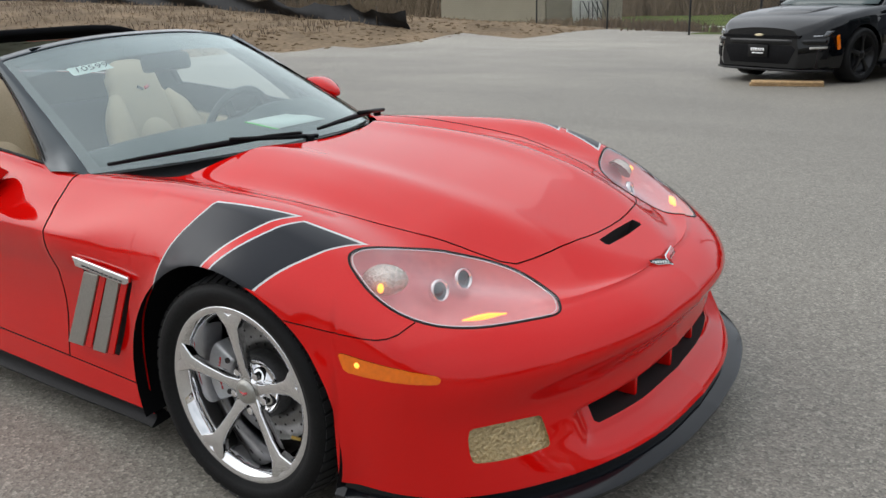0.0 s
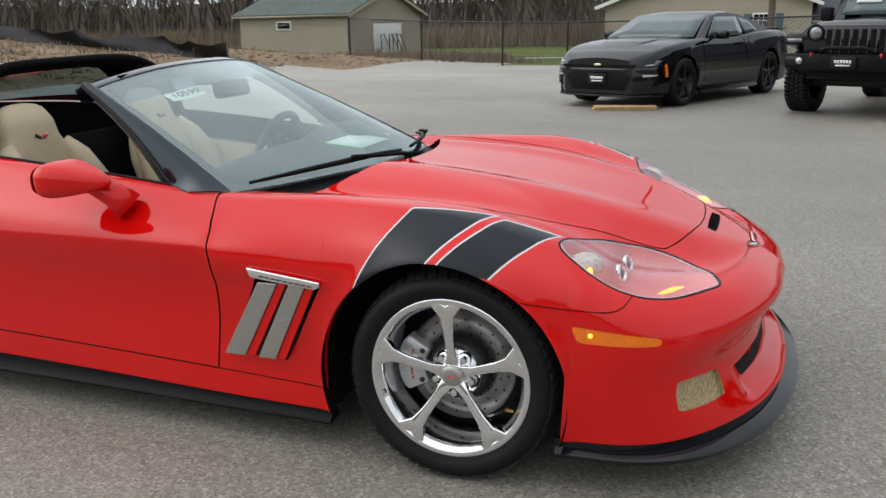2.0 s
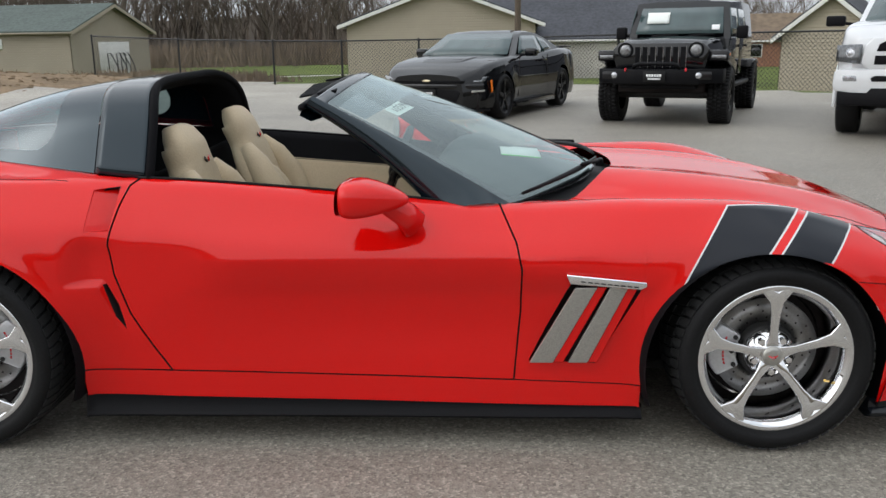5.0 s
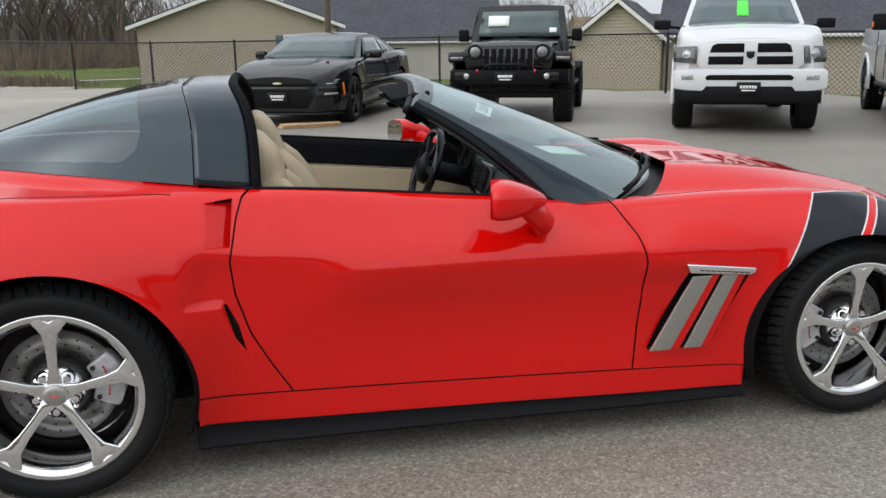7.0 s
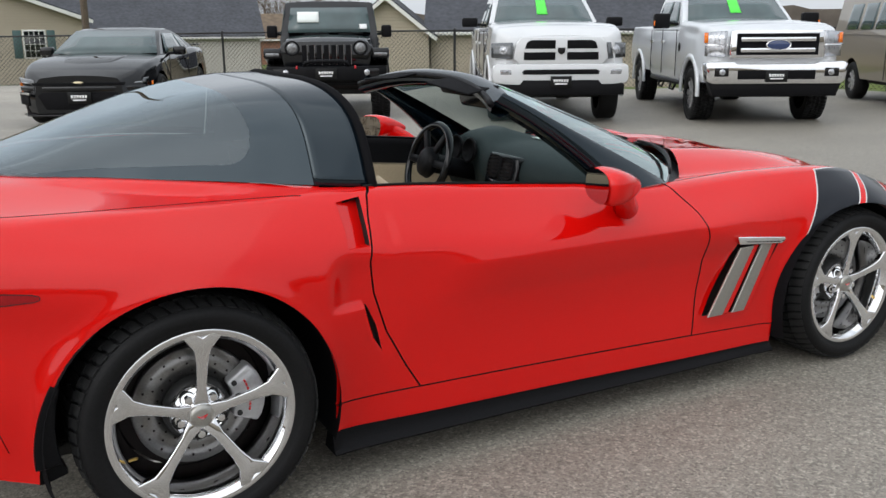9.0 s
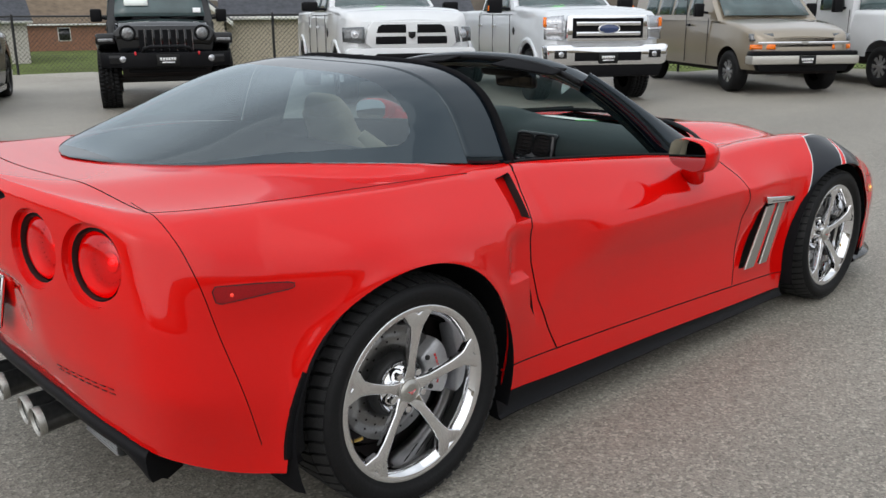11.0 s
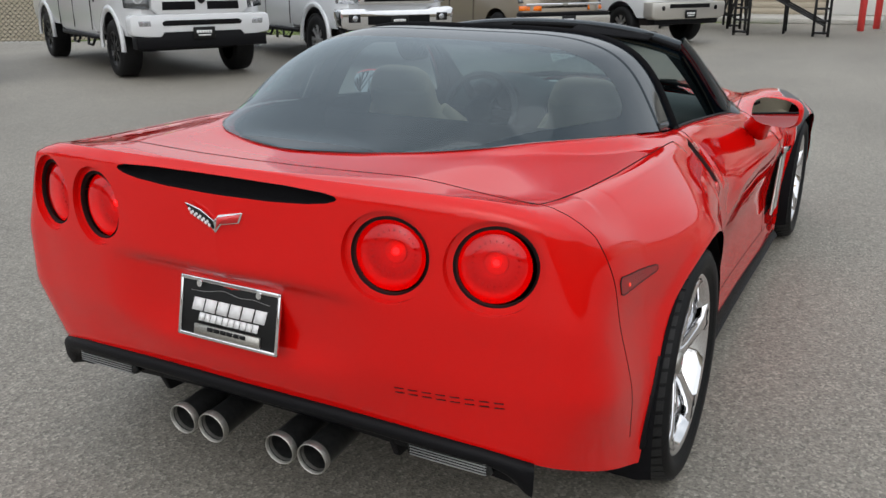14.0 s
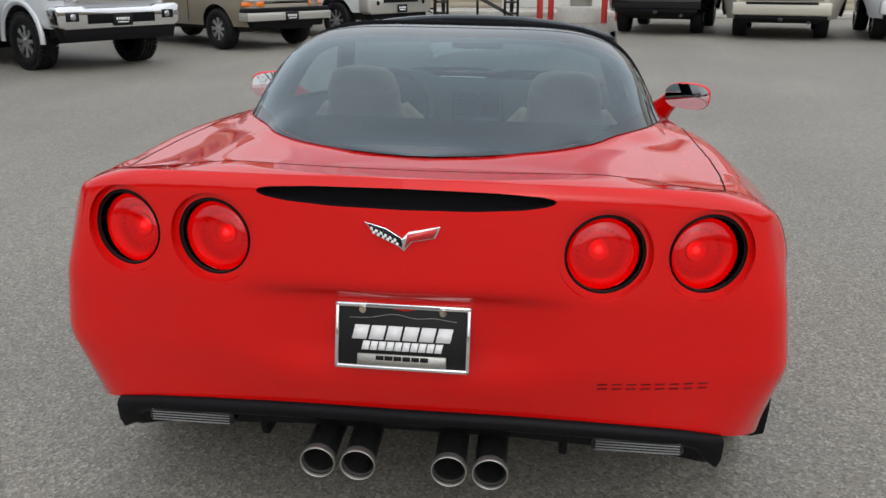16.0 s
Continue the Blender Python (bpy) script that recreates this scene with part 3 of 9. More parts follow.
for k, dx in enumerate((-1.1, -0.1, 0.35, 0.9)):
    part("leaning_rail", tube([(dx, -0.35, 0.05), (dx, -0.30, 1.35), (dx + 0.35, -0.30, 1.40), (dx + 1.0, -0.30, 0.55), (dx + 1.0, -0.35, 0.05)], 0.035, 6), DARK_METAL, shed, "grey handrail leaning at the door")
house("house", pose(-1.4, 47.2, -1.15, 0, 0, 0), "beige lap-sided house with a white-trimmed gable", 10.7, 11, 3.35, 0.36, -0.4, SIDING, SHINGLE_DARK, over=0.5, windows=((3.0, 2.0, 0.95, 1.3, True),))
house("house", pose(7.6, 51.0, -1.3, 0, 0, -11), "low house with pale siding and a dark shingle roof", 13.5, 12, 2.55, 0.62, -0.5, SIDING_PALE, SHINGLE_DARK, over=0.3, gable_front=False)
house("house", pose(14.3, 31.6, -1.0, 0, 0, -30), "beige house end with a white-trimmed gable", 3.6, 7, 2.35, 0.80, -0.4, SIDING, SHINGLE_DARK, over=0.35)
house("house", pose(20.8, 28.6, -1.0, 0, 0, -30), "long beige house with a dark shingle roof", 10.5, 10, 2.45, 0.62, -0.4, SIDING, SHINGLE_DARK, over=0.3, gable_front=False)
house("house", pose(24.5, 68, -1.3, 0, 0, -15), "far orange-brown brick house with a brown roof", 9, 7, 2.2, 0.55, -0.4, BRICK_FAR, TWIG, over=0.3, gable_front=False, windows=((-1.5, 1.3, 0.8, 0.9, False),))
pole = thing("utility_pole", pose(2.05, 29.5, -0.2), "dark weathered wooden utility pole", "pole")
part("shaft", cylinder(0.125, 9.0, pose(0, 0, 4.3), 14, r2=0.095), OLD_WOOD, pole)
part("crossarm", box(-0.9, 0.9, -0.06, 0.06, 7.9, 8.02, 0.01, 1), OLD_WOOD, pole)


# ---- dirt bank edge: silt fence ----
def silt():
    line = [(-13.35, 20.0), (-15.0, 20.4), (-16.4, 20.8), (-18.2, 21.1), (-20.4, 21.5), (-22.6, 21.8), (-25.5, 22.4), (-29, 22.9), (-33, 23.4), (-38, 23.8), (-45, 24.2), (-54, 24.5)]
    rng = random.Random(3)
    g = []
    for (x0, y0), (x1, y1) in zip(line, line[1:]):
        for k in range(9):
            t = k / 9
            x, y = x0 + (x1 - x0) * t, y0 + (y1 - y0) * t
            sag = 0.15 * 4 * t * (1 - t) + 0.05 * math.sin(1.9 * x)
            z = ground_height(x, y)
            row = []
            for q, v in enumerate(np.linspace(0, 1, 6)):
                row.append((x + rng.uniform(-0.03, 0.03), y - 0.16 * math.sin(v * 3.0 + x) - 0.22 * sag * v + rng.uniform(-0.04, 0.04), z - 0.05 + (0.60 - sag) * v + rng.uniform(-0.02, 0.02)))
            g.append(row)
    f = thing("silt_fence", pose(0, 0, 0), "sagging black silt fence with thin stakes", "silt fence")
    bm = sheet(g)
    part("fabric", bm, FABRIC, f, "sagging black fabric")
    for x, y in line[1::3]:
        z = ground_height(x, y)
        part("stake", box(x - 0.018, x + 0.018, y + 0.10, y + 0.135, z - 0.1, z + 0.62), OLD_WOOD, f)


silt()


# ---- woods ----
def bare_tree(rng, height):
    """Points and faces of a leafless tree: a tapered trunk with forking limbs and twigs."""
    co, fs = [], []

    def limb(a, b, r0, r1, sides):
        d = (b - a).normalized()
        s = d.orthogonal().normalized()
        u = d.cross(s)
        base = len(co)
        for p, r in ((a, r0), (b, r1)):
            for k in range(sides):
                q = 2 * math.pi * k / sides
                co.append(p + r * (math.cos(q) * s + math.sin(q) * u))
        for k in range(sides):
            fs.append((base + k, base + (k + 1) % sides, base + sides + (k + 1) % sides, base + sides + k))

    def grow(p, d, length, r, depth):
        bend = Vector((rng.uniform(-1, 1), rng.uniform(-1, 1), rng.uniform(-0.2, 0.5))) * 0.18
        mid = p + d * length * 0.5
        d2 = (d + bend).normalized()
        end = mid + d2 * length * 0.5
        sides = 5 if depth == 0 else 3
        limb(p, mid, r, r * 0.82, sides)
        limb(mid, end, r * 0.82, r * 0.6, sides)
        if depth >= 4:
            return
        for k in range(rng.choice((2, 3, 3)) if depth < 3 else 3):
            spread = rng.uniform(0.35, 0.85)
            a = rng.uniform(0, 2 * math.pi)
            side = Vector((math.cos(a), math.sin(a), 0))
            nd = (d2 + side * spread + Vector((0, 0, 0.15))).normalized()
            start = mid.lerp(end, rng.uniform(0.3, 1.0))
            grow(start, nd, length * rng.uniform(0.55, 0.78), r * 0.52, depth + 1)

    grow(Vector((0, 0, -0.3)), Vector((rng.uniform(-0.1, 0.1), rng.uniform(-0.1, 0.1), 1)).normalized(), height * 0.42, height * 0.017, 0)
    return co, fs


def woods(name, spots, seed, label, mat):
    rng = random.Random(seed)
    kinds = [bare_tree(rng, 10.0) for _ in range(7)]
    allco, allfs = [], []
    for x, y, h in spots:
        co, fs = rng.choice(kinds)
        m = Matrix.Translation((x, y, ground_height(x, y) - 0.2)) @ Matrix.Rotation(rng.uniform(0, 6.28), 4, "Z") @ Matrix.Scale(h / 10.0, 4)
        b = len(allco)
        allco += [m @ c for c in co]
        allfs += [tuple(b + i for i in f) for f in fs]
    me = bpy.data.meshes.new(name)
    me.from_pydata(allco, [], allfs)
    me.materials.append(mat)
    ob = new(name, me)
    return tagged(ob, label, "trees", kind="stuff")


rng = random.Random(11)
near = []
for k in range(430):
    a = rng.uniform(0, 1)
    x = -95 + 82 * a + rng.uniform(-3, 3)
    y = 60 + 34 * a + rng.uniform(0, 26)
    near.append((x, y, rng.uniform(8.5, 14)))
far = []
for k in range(230):
    x = rng.uniform(-45, 60)
    far.append((x, 140 + rng.uniform(0, 40) + 0.1 * abs(x), rng.uniform(8, 13.5)))
# Unseen trees added south and west so the car reflects a darker horizon.
around = []
for k in range(170):
    a = rng.uniform(math.pi * 0.93, math.pi * 1.75)
    r = rng.uniform(75, 110)
    around.append((r * math.cos(a), r * math.sin(a), rng.uniform(8, 13)))
woods("woods", near, 5, "leafless grey-brown woods behind the bank", BARK)
woods("woods", far, 6, "distant leafless grey-brown woods", BARK)
woods("woods", around, 7, "unseen leafless woods added round the south and west", BARK)


def brush(name, spots, label, seed, tall):
    """Dry stalks: thin three-sided blades in uneven clumps."""
    rng = random.Random(seed)
    co, fs = [], []
    for x, y in spots:
        z = ground_height(x, y) - 0.05
        for k in range(7):
            bx, by = x + rng.gauss(0, 0.35), y + rng.gauss(0, 0.35)
            h = tall * rng.uniform(0.4, 1.15)
            lx, ly = rng.gauss(0, 0.25) * h, rng.gauss(0, 0.25) * h
            w = 0.018 + 0.012 * tall
            b = len(co)
            co += [(bx - w, by, z), (bx + w, by, z), (bx + lx * 0.6 + w, by + ly * 0.6, z + h * 0.6), (bx + lx * 0.6 - w, by + ly * 0.6, z + h * 0.6), (bx + lx, by + ly, z + h)]
            fs += [(b, b + 1, b + 2, b + 3), (b + 3, b + 2, b + 4)]
    me = bpy.data.meshes.new(name)
    me.from_pydata(co, [], fs)
    me.materials.append(TWIG)
    return tagged(new(name, me), label, "brush", kind="stuff")


brush("brush", [(-100 + 88 * (a := rng.uniform(0, 1)) + rng.uniform(-2, 2), 54 + 34 * a + rng.uniform(0, 22)) for _ in range(2600)], "tall dry brush under the woods", 8, 2.4)
brush("brush", [(rng.uniform(-42, 40), rng.uniform(100, 140)) for _ in range(2600)], "dry brown reeds across the field", 9, 1.7)
brush("weeds", [(-24 + 17 * (a := rng.uniform(0, 1)) + rng.uniform(-1, 1), 44 - 17 * a + rng.uniform(-1.5, 3)) for _ in range(420)], "dry weeds along the lot's edge", 10, 0.45)
brush("weeds", [(rng.uniform(-40, -15), rng.uniform(14, 36)) for _ in range(900)], "thin dry weeds on the dirt bank", 12, 0.22)


def clods():
    rng = random.Random(21)
    own = bmesh.new()
    bmesh.ops.create_icosphere(own, subdivisions=1, radius=1)
    base = [v.co.copy() for v in own.verts]
    tris = [tuple(v.index for v in f.verts) for f in own.faces]
    own.free()
    co, fs = [], []
    for k in range(1500):
        y = rng.uniform(8, 27)
        x = bank_edge(y) - abs(rng.gauss(0, 6))
        s = rng.uniform(0.02, 0.09)
        b = len(co)
        co += [(x + c.x * s * rng.uniform(0.7, 1.4), y + c.y * s * rng.uniform(0.7, 1.4), ground_height(x, y) + c.z * s * 0.6) for c in base]
        fs += [tuple(b + i for i in t) for t in tris]
    me = bpy.data.meshes.new("clods")
    me.from_pydata(co, [], fs)
    me.materials.append(DIRT)
    tagged(new("clods", me), "loose dirt clods on the bank", "dirt", kind="stuff")


clods()
HAZE_WOODS = material("far woods", (0.13, 0.115, 0.10), rough=1.0, grain=0.25, scale=0.25, stain=0.25, stain_scale=0.03, spec=0.0)
rows = []
for a in np.linspace(0, 2 * math.pi, 361):
    r = 260
    top = 7.0 + 2.5 * noise.noise(Vector((math.cos(a) * 9, math.sin(a) * 9, 1))) + 1.6 * noise.noise(Vector((math.cos(a) * 60, math.sin(a) * 60, 2)))
    rows.append([(r * math.cos(a), r * math.sin(a), -6), (r * math.cos(a), r * math.sin(a), top)])
tagged(link_mesh("backdrop", sheet(rows), HAZE_WOODS), "far line of bare woods", "woods", kind="structure")

# ---- east side: kerb, walk and low building ----
walk_ = link_mesh("pavement", box(24.2, 27.0, -30, 12, 0.0, 0.15, 0.02, 2), CONCRETE)
tagged(walk_, "pale concrete kerb and walk", "pavement", kind="structure")
b = thing("shop_building", pose(27.0, -8, 0), "pale block-sided low building along the lot", "building")
for k in range(11):
    z0 = 0.15 + 0.2 * k
    part("wall_course", box(0, 0.3, -22, 20, z0, z0 + 0.192, 0.006, 1), SIDING if k < 6 else SIDING_PALE, b)
part("upper_wall", box(0.02, 0.28, -22, 20, 2.35, 4.2), SIDING_PALE, b)
part("roof_edge", box(-0.4, 0.6, -22.3, 20.3, 4.2, 4.5, 0.03, 1), TRIM_WHITE, b)
part("white_door", box(-0.05, 0.05, 4.2, 9.0, 0.16, 2.4, 0.01, 1), TRIM_WHITE, b)

# unseen long plain wall, added to close the south and darken reflections
unseen_wall_south = link_mesh("unseen_wall_south", box(-60, 60, -34.3, -34.0, -0.1, 5.5), SIDING_SHED)
tagged(unseen_wall_south, "unseen long plain khaki wall added south of the lot", "wall", kind="structure")

# ---- loose things on the lot ----
post = thing("sign_post", pose(24.0 - 2.2, -1.45, 0), "grey square post on a round concrete base", "sign post")
part("base", lathe([(0, 0.42), (0.60, 0.42), (0.66, 0.36), (0.70, 0.0)], 40), CONCRETE, post)
part("column", box(-0.30, 0.30, -0.30, 0.30, 0.40, 5.0, 0.03, 2), SATIN, post)
for x, y in ((21.2, -0.30), (22.4, -0.62), (20.9, -2.05), (22.3, -2.55)):
    t = thing("bollard", pose(x, y, 0), "red round steel bollard beside the post", "bollard", group="red bollards")
    part("tube", cylinder(0.085, 1.2, pose(0, 0, 0.6), 20, bevel=0.02), BOLLARD_RED, t)


def rack(at):
    t = thing("steel_rack", at, "black steel display ramp on ladder legs", "rack", group="steel racks")
    for y in (0.0, 1.75):
        for dx in (-0.0, 0.32):
            part("leg", box(-0.03, 0.03, y - 0.03 + dx, y + 0.03 + dx, 0, 1.7), BLACK_STEEL, t)
        for k in range(6):
            part("rung", box(-0.025, 0.025, y, y + 0.32, 0.06 + 0.27 * k, 0.11 + 0.27 * k), BLACK_STEEL, t)
    for x in (0.9, 1.9):
        for y in (0.1, 1.0, 1.9):
            part("leg", box(x - 0.03, x + 0.03, y - 0.03, y + 0.03, 0, 1.7), BLACK_STEEL, t)
    for y in (0.1, 1.9):
        part("brace", rod((0, y, 1.1), (0.9, y, 0.25), 0.025, 8), BLACK_STEEL, t)
        part("brace", rod((0.9, y, 1.2), (1.9, y, 0.3), 0.025, 8), BLACK_STEEL, t)
    for x in (0.0, 0.9, 1.9):
        part("brace", rod((x, 0.1, 0.25), (x, 1.9, 1.2), 0.022, 8), BLACK_STEEL, t)
    part("deck", box(-0.1, 2.0, -0.05, 2.1, 1.62, 1.72, 0.01, 1), BLACK_STEEL, t)


rack(pose(18.55, 0.25, 0, 0, 0, 4))
rack(pose(21.0, 2.6, 0, 0, 0, 20))
pl = thing("plank", pose(0.10, 10.38, 0, 0, 0, 14), "raw pine plank lying on the asphalt", "plank")
part("board", box(-0.48, 0.48, -0.11, 0.11, 0.0, 0.035, 0.006, 1), WOOD, pl)
part("board", box(-0.46, 0.47, -0.13, 0.09, 0.035, 0.07, 0.006, 1), WOOD, pl)
bt = thing("water_bottle", pose(0.83, 11.45, 0), "small clear plastic water bottle beside a tyre", "bottle")
part("bottle", lathe([(0, 0.20), (0.013, 0.20), (0.014, 0.165), (0.033, 0.13), (0.033, 0.09), (0.030, 0.085), (0.033, 0.08), (0.033, 0.005), (0.028, 0.0), (0, 0.0)], 20), glass_material("clear bottle plastic", (0.85, 0.88, 0.90)), bt)
part("cap", cylinder(0.015, 0.02, pose(0, 0, 0.21), 14, bevel=0.003), WHITE_PLASTIC, bt)

# ---- the red sports car: x forward, y to its left, the ground at z = 0 ----
# the body leans a little to its right on its springs
LEAN = pose(0, -0.85, 0.50) @ pose(0, 0, 0, 0.8, 0, 0) @ pose(0, 0.85, -0.50)
CAR = thing("sports_car", LEAN, "glossy red sports car with open targa roof and black fender stripes", "sports car")
AXLE = 1.3425
ARCH_F, ARCH_R = (1.312, 0.292, 0.388), (-1.345, 0.315, 0.404)
STATIONS = np.arange(18)
# each level of the body skin, from nose centre round the flank to tail centre: x, half width, height
LEVELS = [
    ([2.290, 2.268, 2.190, 2.045, 1.88, 1.66, 1.34, 0.95, 0.5, 0, -0.6, -0.95, -1.34, -1.77, -2.00, -2.075, -2.10, -2.11],
     [0, 0.27, 0.53, 0.76, 0.880, 0.915, 0.94, 0.884, 0.875, 0.865, 0.862, 0.868, 0.95, 0.902, 0.795, 0.61, 0.30, 0],
     [0.175, 0.175, 0.175, 0.175, 0.175, 0.175, 0.165, 0.138, 0.143, 0.153, 0.165, 0.175, 0.180, 0.243, 0.318, 0.364, 0.383, 0.388]),
    ([2.195, 2.175, 2.115, 2.005, 1.875, 1.69, 1.34, 0.95, 0.5, 0, -0.6, -0.95, -1.34, -1.76, -2.015, -2.097, -2.155, -2.170],
     [0, 0.28, 0.54, 0.765, 0.885, 0.93, 0.957, 0.886, 0.874, 0.866, 0.864, 0.900, 0.962, 0.912, 0.872, 0.668, 0.33, 0],
     [0.36, 0.36, 0.355, 0.35, 0.35, 0.36, 0.40, 0.36, 0.36, 0.36, 0.38, 0.40, 0.42, 0.45, 0.50, 0.52, 0.53, 0.53]),
    ([2.262, 2.240, 2.155, 2.02, 1.88, 1.69, 1.34, 0.95, 0.5, 0, -0.6, -0.95, -1.34, -1.76, -2.025, -2.105, -2.175, -2.195],
     [0, 0.28, 0.545, 0.765, 0.885, 0.928, 0.955, 0.895, 0.880, 0.870, 0.870, 0.920, 0.962, 0.890, 0.852, 0.682, 0.33, 0],
     [0.47, 0.47, 0.465, 0.46, 0.47, 0.50, 0.56, 0.52, 0.51, 0.51, 0.52, 0.56, 0.60, 0.62, 0.67, 0.69, 0.70, 0.70]),
    ([2.20, 2.18, 2.10, 1.965, 1.84, 1.67, 1.34, 0.95, 0.5, 0, -0.6, -0.95, -1.34, -1.755, -2.01, -2.098, -2.168, -2.188],
     [0, 0.27, 0.53, 0.735, 0.845, 0.885, 0.908, 0.884, 0.880, 0.873, 0.874, 0.895, 0.925, 0.868, 0.800, 0.650, 0.33, 0],
     [0.535, 0.535, 0.535, 0.55, 0.58, 0.65, 0.73, 0.67, 0.655, 0.66, 0.68, 0.74, 0.78, 0.81, 0.885, 0.922, 0.940, 0.946]),
    ([2.14, 2.12, 2.04, 1.91, 1.79, 1.64, 1.34, 0.95, 0.5, 0, -0.6, -0.95, -1.34, -1.74, -1.960, -2.080, -2.150, -2.170],
     [0, 0.26, 0.50, 0.68, 0.775, 0.80, 0.81, 0.775, 0.745, 0.735, 0.735, 0.76, 0.79, 0.775, 0.735, 0.62, 0.32, 0],
     [0.565, 0.567, 0.573, 0.60, 0.635, 0.71, 0.792, 0.802, 0.79, 0.835, 0.885, 0.895, 0.90, 0.905, 0.915, 0.940, 0.957, 0.962]),
]
S_FINE = np.linspace(0, 17, 1701)
RAILS = [tuple(curve(list(zip(STATIONS, row)), S_FINE) for row in level) for level in LEVELS]
for _x, _w, _z in RAILS:
    _w[0] = _w[-1] = 0.0


def rail(level, axis, s):
    return np.interp(s, S_FINE, RAILS[level][axis])


def skirt(x):
    """Lower edge of the flank at x: the wheel arches rise into it."""
    low = np.full_like(x, -1.0)
    for cx, cz, r in (ARCH_F, ARCH_R):
        inside = np.abs(x - cx) < r
        low = np.where(inside, cz + np.sqrt(np.maximum(r * r - (x - cx) ** 2, 0)), low)
    return low


def flank(s, z):
    """Point of the body side at place s along the car and height z."""
    zs = np.array([rail(k, 2, s) for k in range(5)])
    xs = [(zs[k], float(rail(k, 0, s))) for k in range(5)]
    ws = [(zs[k], float(rail(k, 1, s))) for k in range(5)]
    round_x, round_w = curve(xs, z), curve(ws, z)
    flat = float(ramp(13.1, 14.0, s))
    flat_x, flat_w = np.interp(z, zs, [k[1] for k in xs]), np.interp(z, zs, [k[1] for k in ws])
    return round_x + (flat_x - round_x) * flat, np.maximum(round_w + (flat_w - round_w) * flat, 0)


ROOF_EDGE_W = [(-0.70, 0.700), (-0.92, 0.690), (-1.15, 0.650), (-1.35, 0.585), (-1.53, 0.490), (-1.70, 0.395), (-1.81, 0.265), (-1.875, 0.12), (-1.90, 0.03)]
ROOF_EDGE_Z = [(-0.70, 0.884), (-0.92, 0.909), (-1.17, 0.934), (-1.46, 0.952), (-1.65, 0.956), (-1.90, 0.954)]
HOOD_MID = [(2.16, 0.565), (2.05, 0.612), (1.95, 0.652), (1.8, 0.705), (1.6, 0.755), (1.4, 0.790), (1.2, 0.815), (0.95, 0.835), (0.6, 0.845), (-0.5, 0.87), (-0.9, 0.900), (-1.2, 0.934), (-1.5, 0.948), (-1.7, 0.950), (-2.0, 0.952), (-2.16, 0.962)]


def top_height(x, w, we, ze):
    """Height of hood, cowl and rear deck over x and half width w; the edge lies at (we, ze)."""
    u = w / max(we, 1e-4)
    back = 1 - float(ramp(-1.2, -0.9, x))
    f = float(ramp(0.25 + 0.30 * back, 0.80 + 0.18 * back, u))
    mid = float(curve(HOOD_MID, x))
    z = ze * f + mid * (1 - f)
    front = float(ramp(0.2, 0.6, x))
    nose = float(ramp(2.1, 1.75, x))
    valley = 0.034 * float(curve([(0.5, 0.5), (1.0, 1.0), (1.4, 0.8), (1.65, 0.35), (1.9, 0.1), (2.1, 0)], x)) * front
    z -= valley * math.exp(-((u - 0.70) / 0.11) ** 2)
    z += 0.016 * nose * front * math.exp(-((u - 0.92) / 0.07) ** 2) * (1 - 0.5 * u)
    z += 0.012 * front * nose * math.exp(-((u - 0.40) / 0.10) ** 2)
    rear = 1 - float(ramp(-1.2, -0.8, x))
    z -= 0.005 * rear * float(ramp(-2.1, -1.7, x)) * math.exp(-((u - 0.72) / 0.14) ** 2)
    if -1.90 < x < -0.70:
        # the deck rises to the foot of the hatch glass
        edge, foot_z = float(curve(ROOF_EDGE_W, x)), float(curve(ROOF_EDGE_Z, x))
        z += max(foot_z - 0.003 - z, 0) * float(ramp(-1.90, -1.80, x) * ramp(edge + 0.060, edge + 0.004, w))
    return z


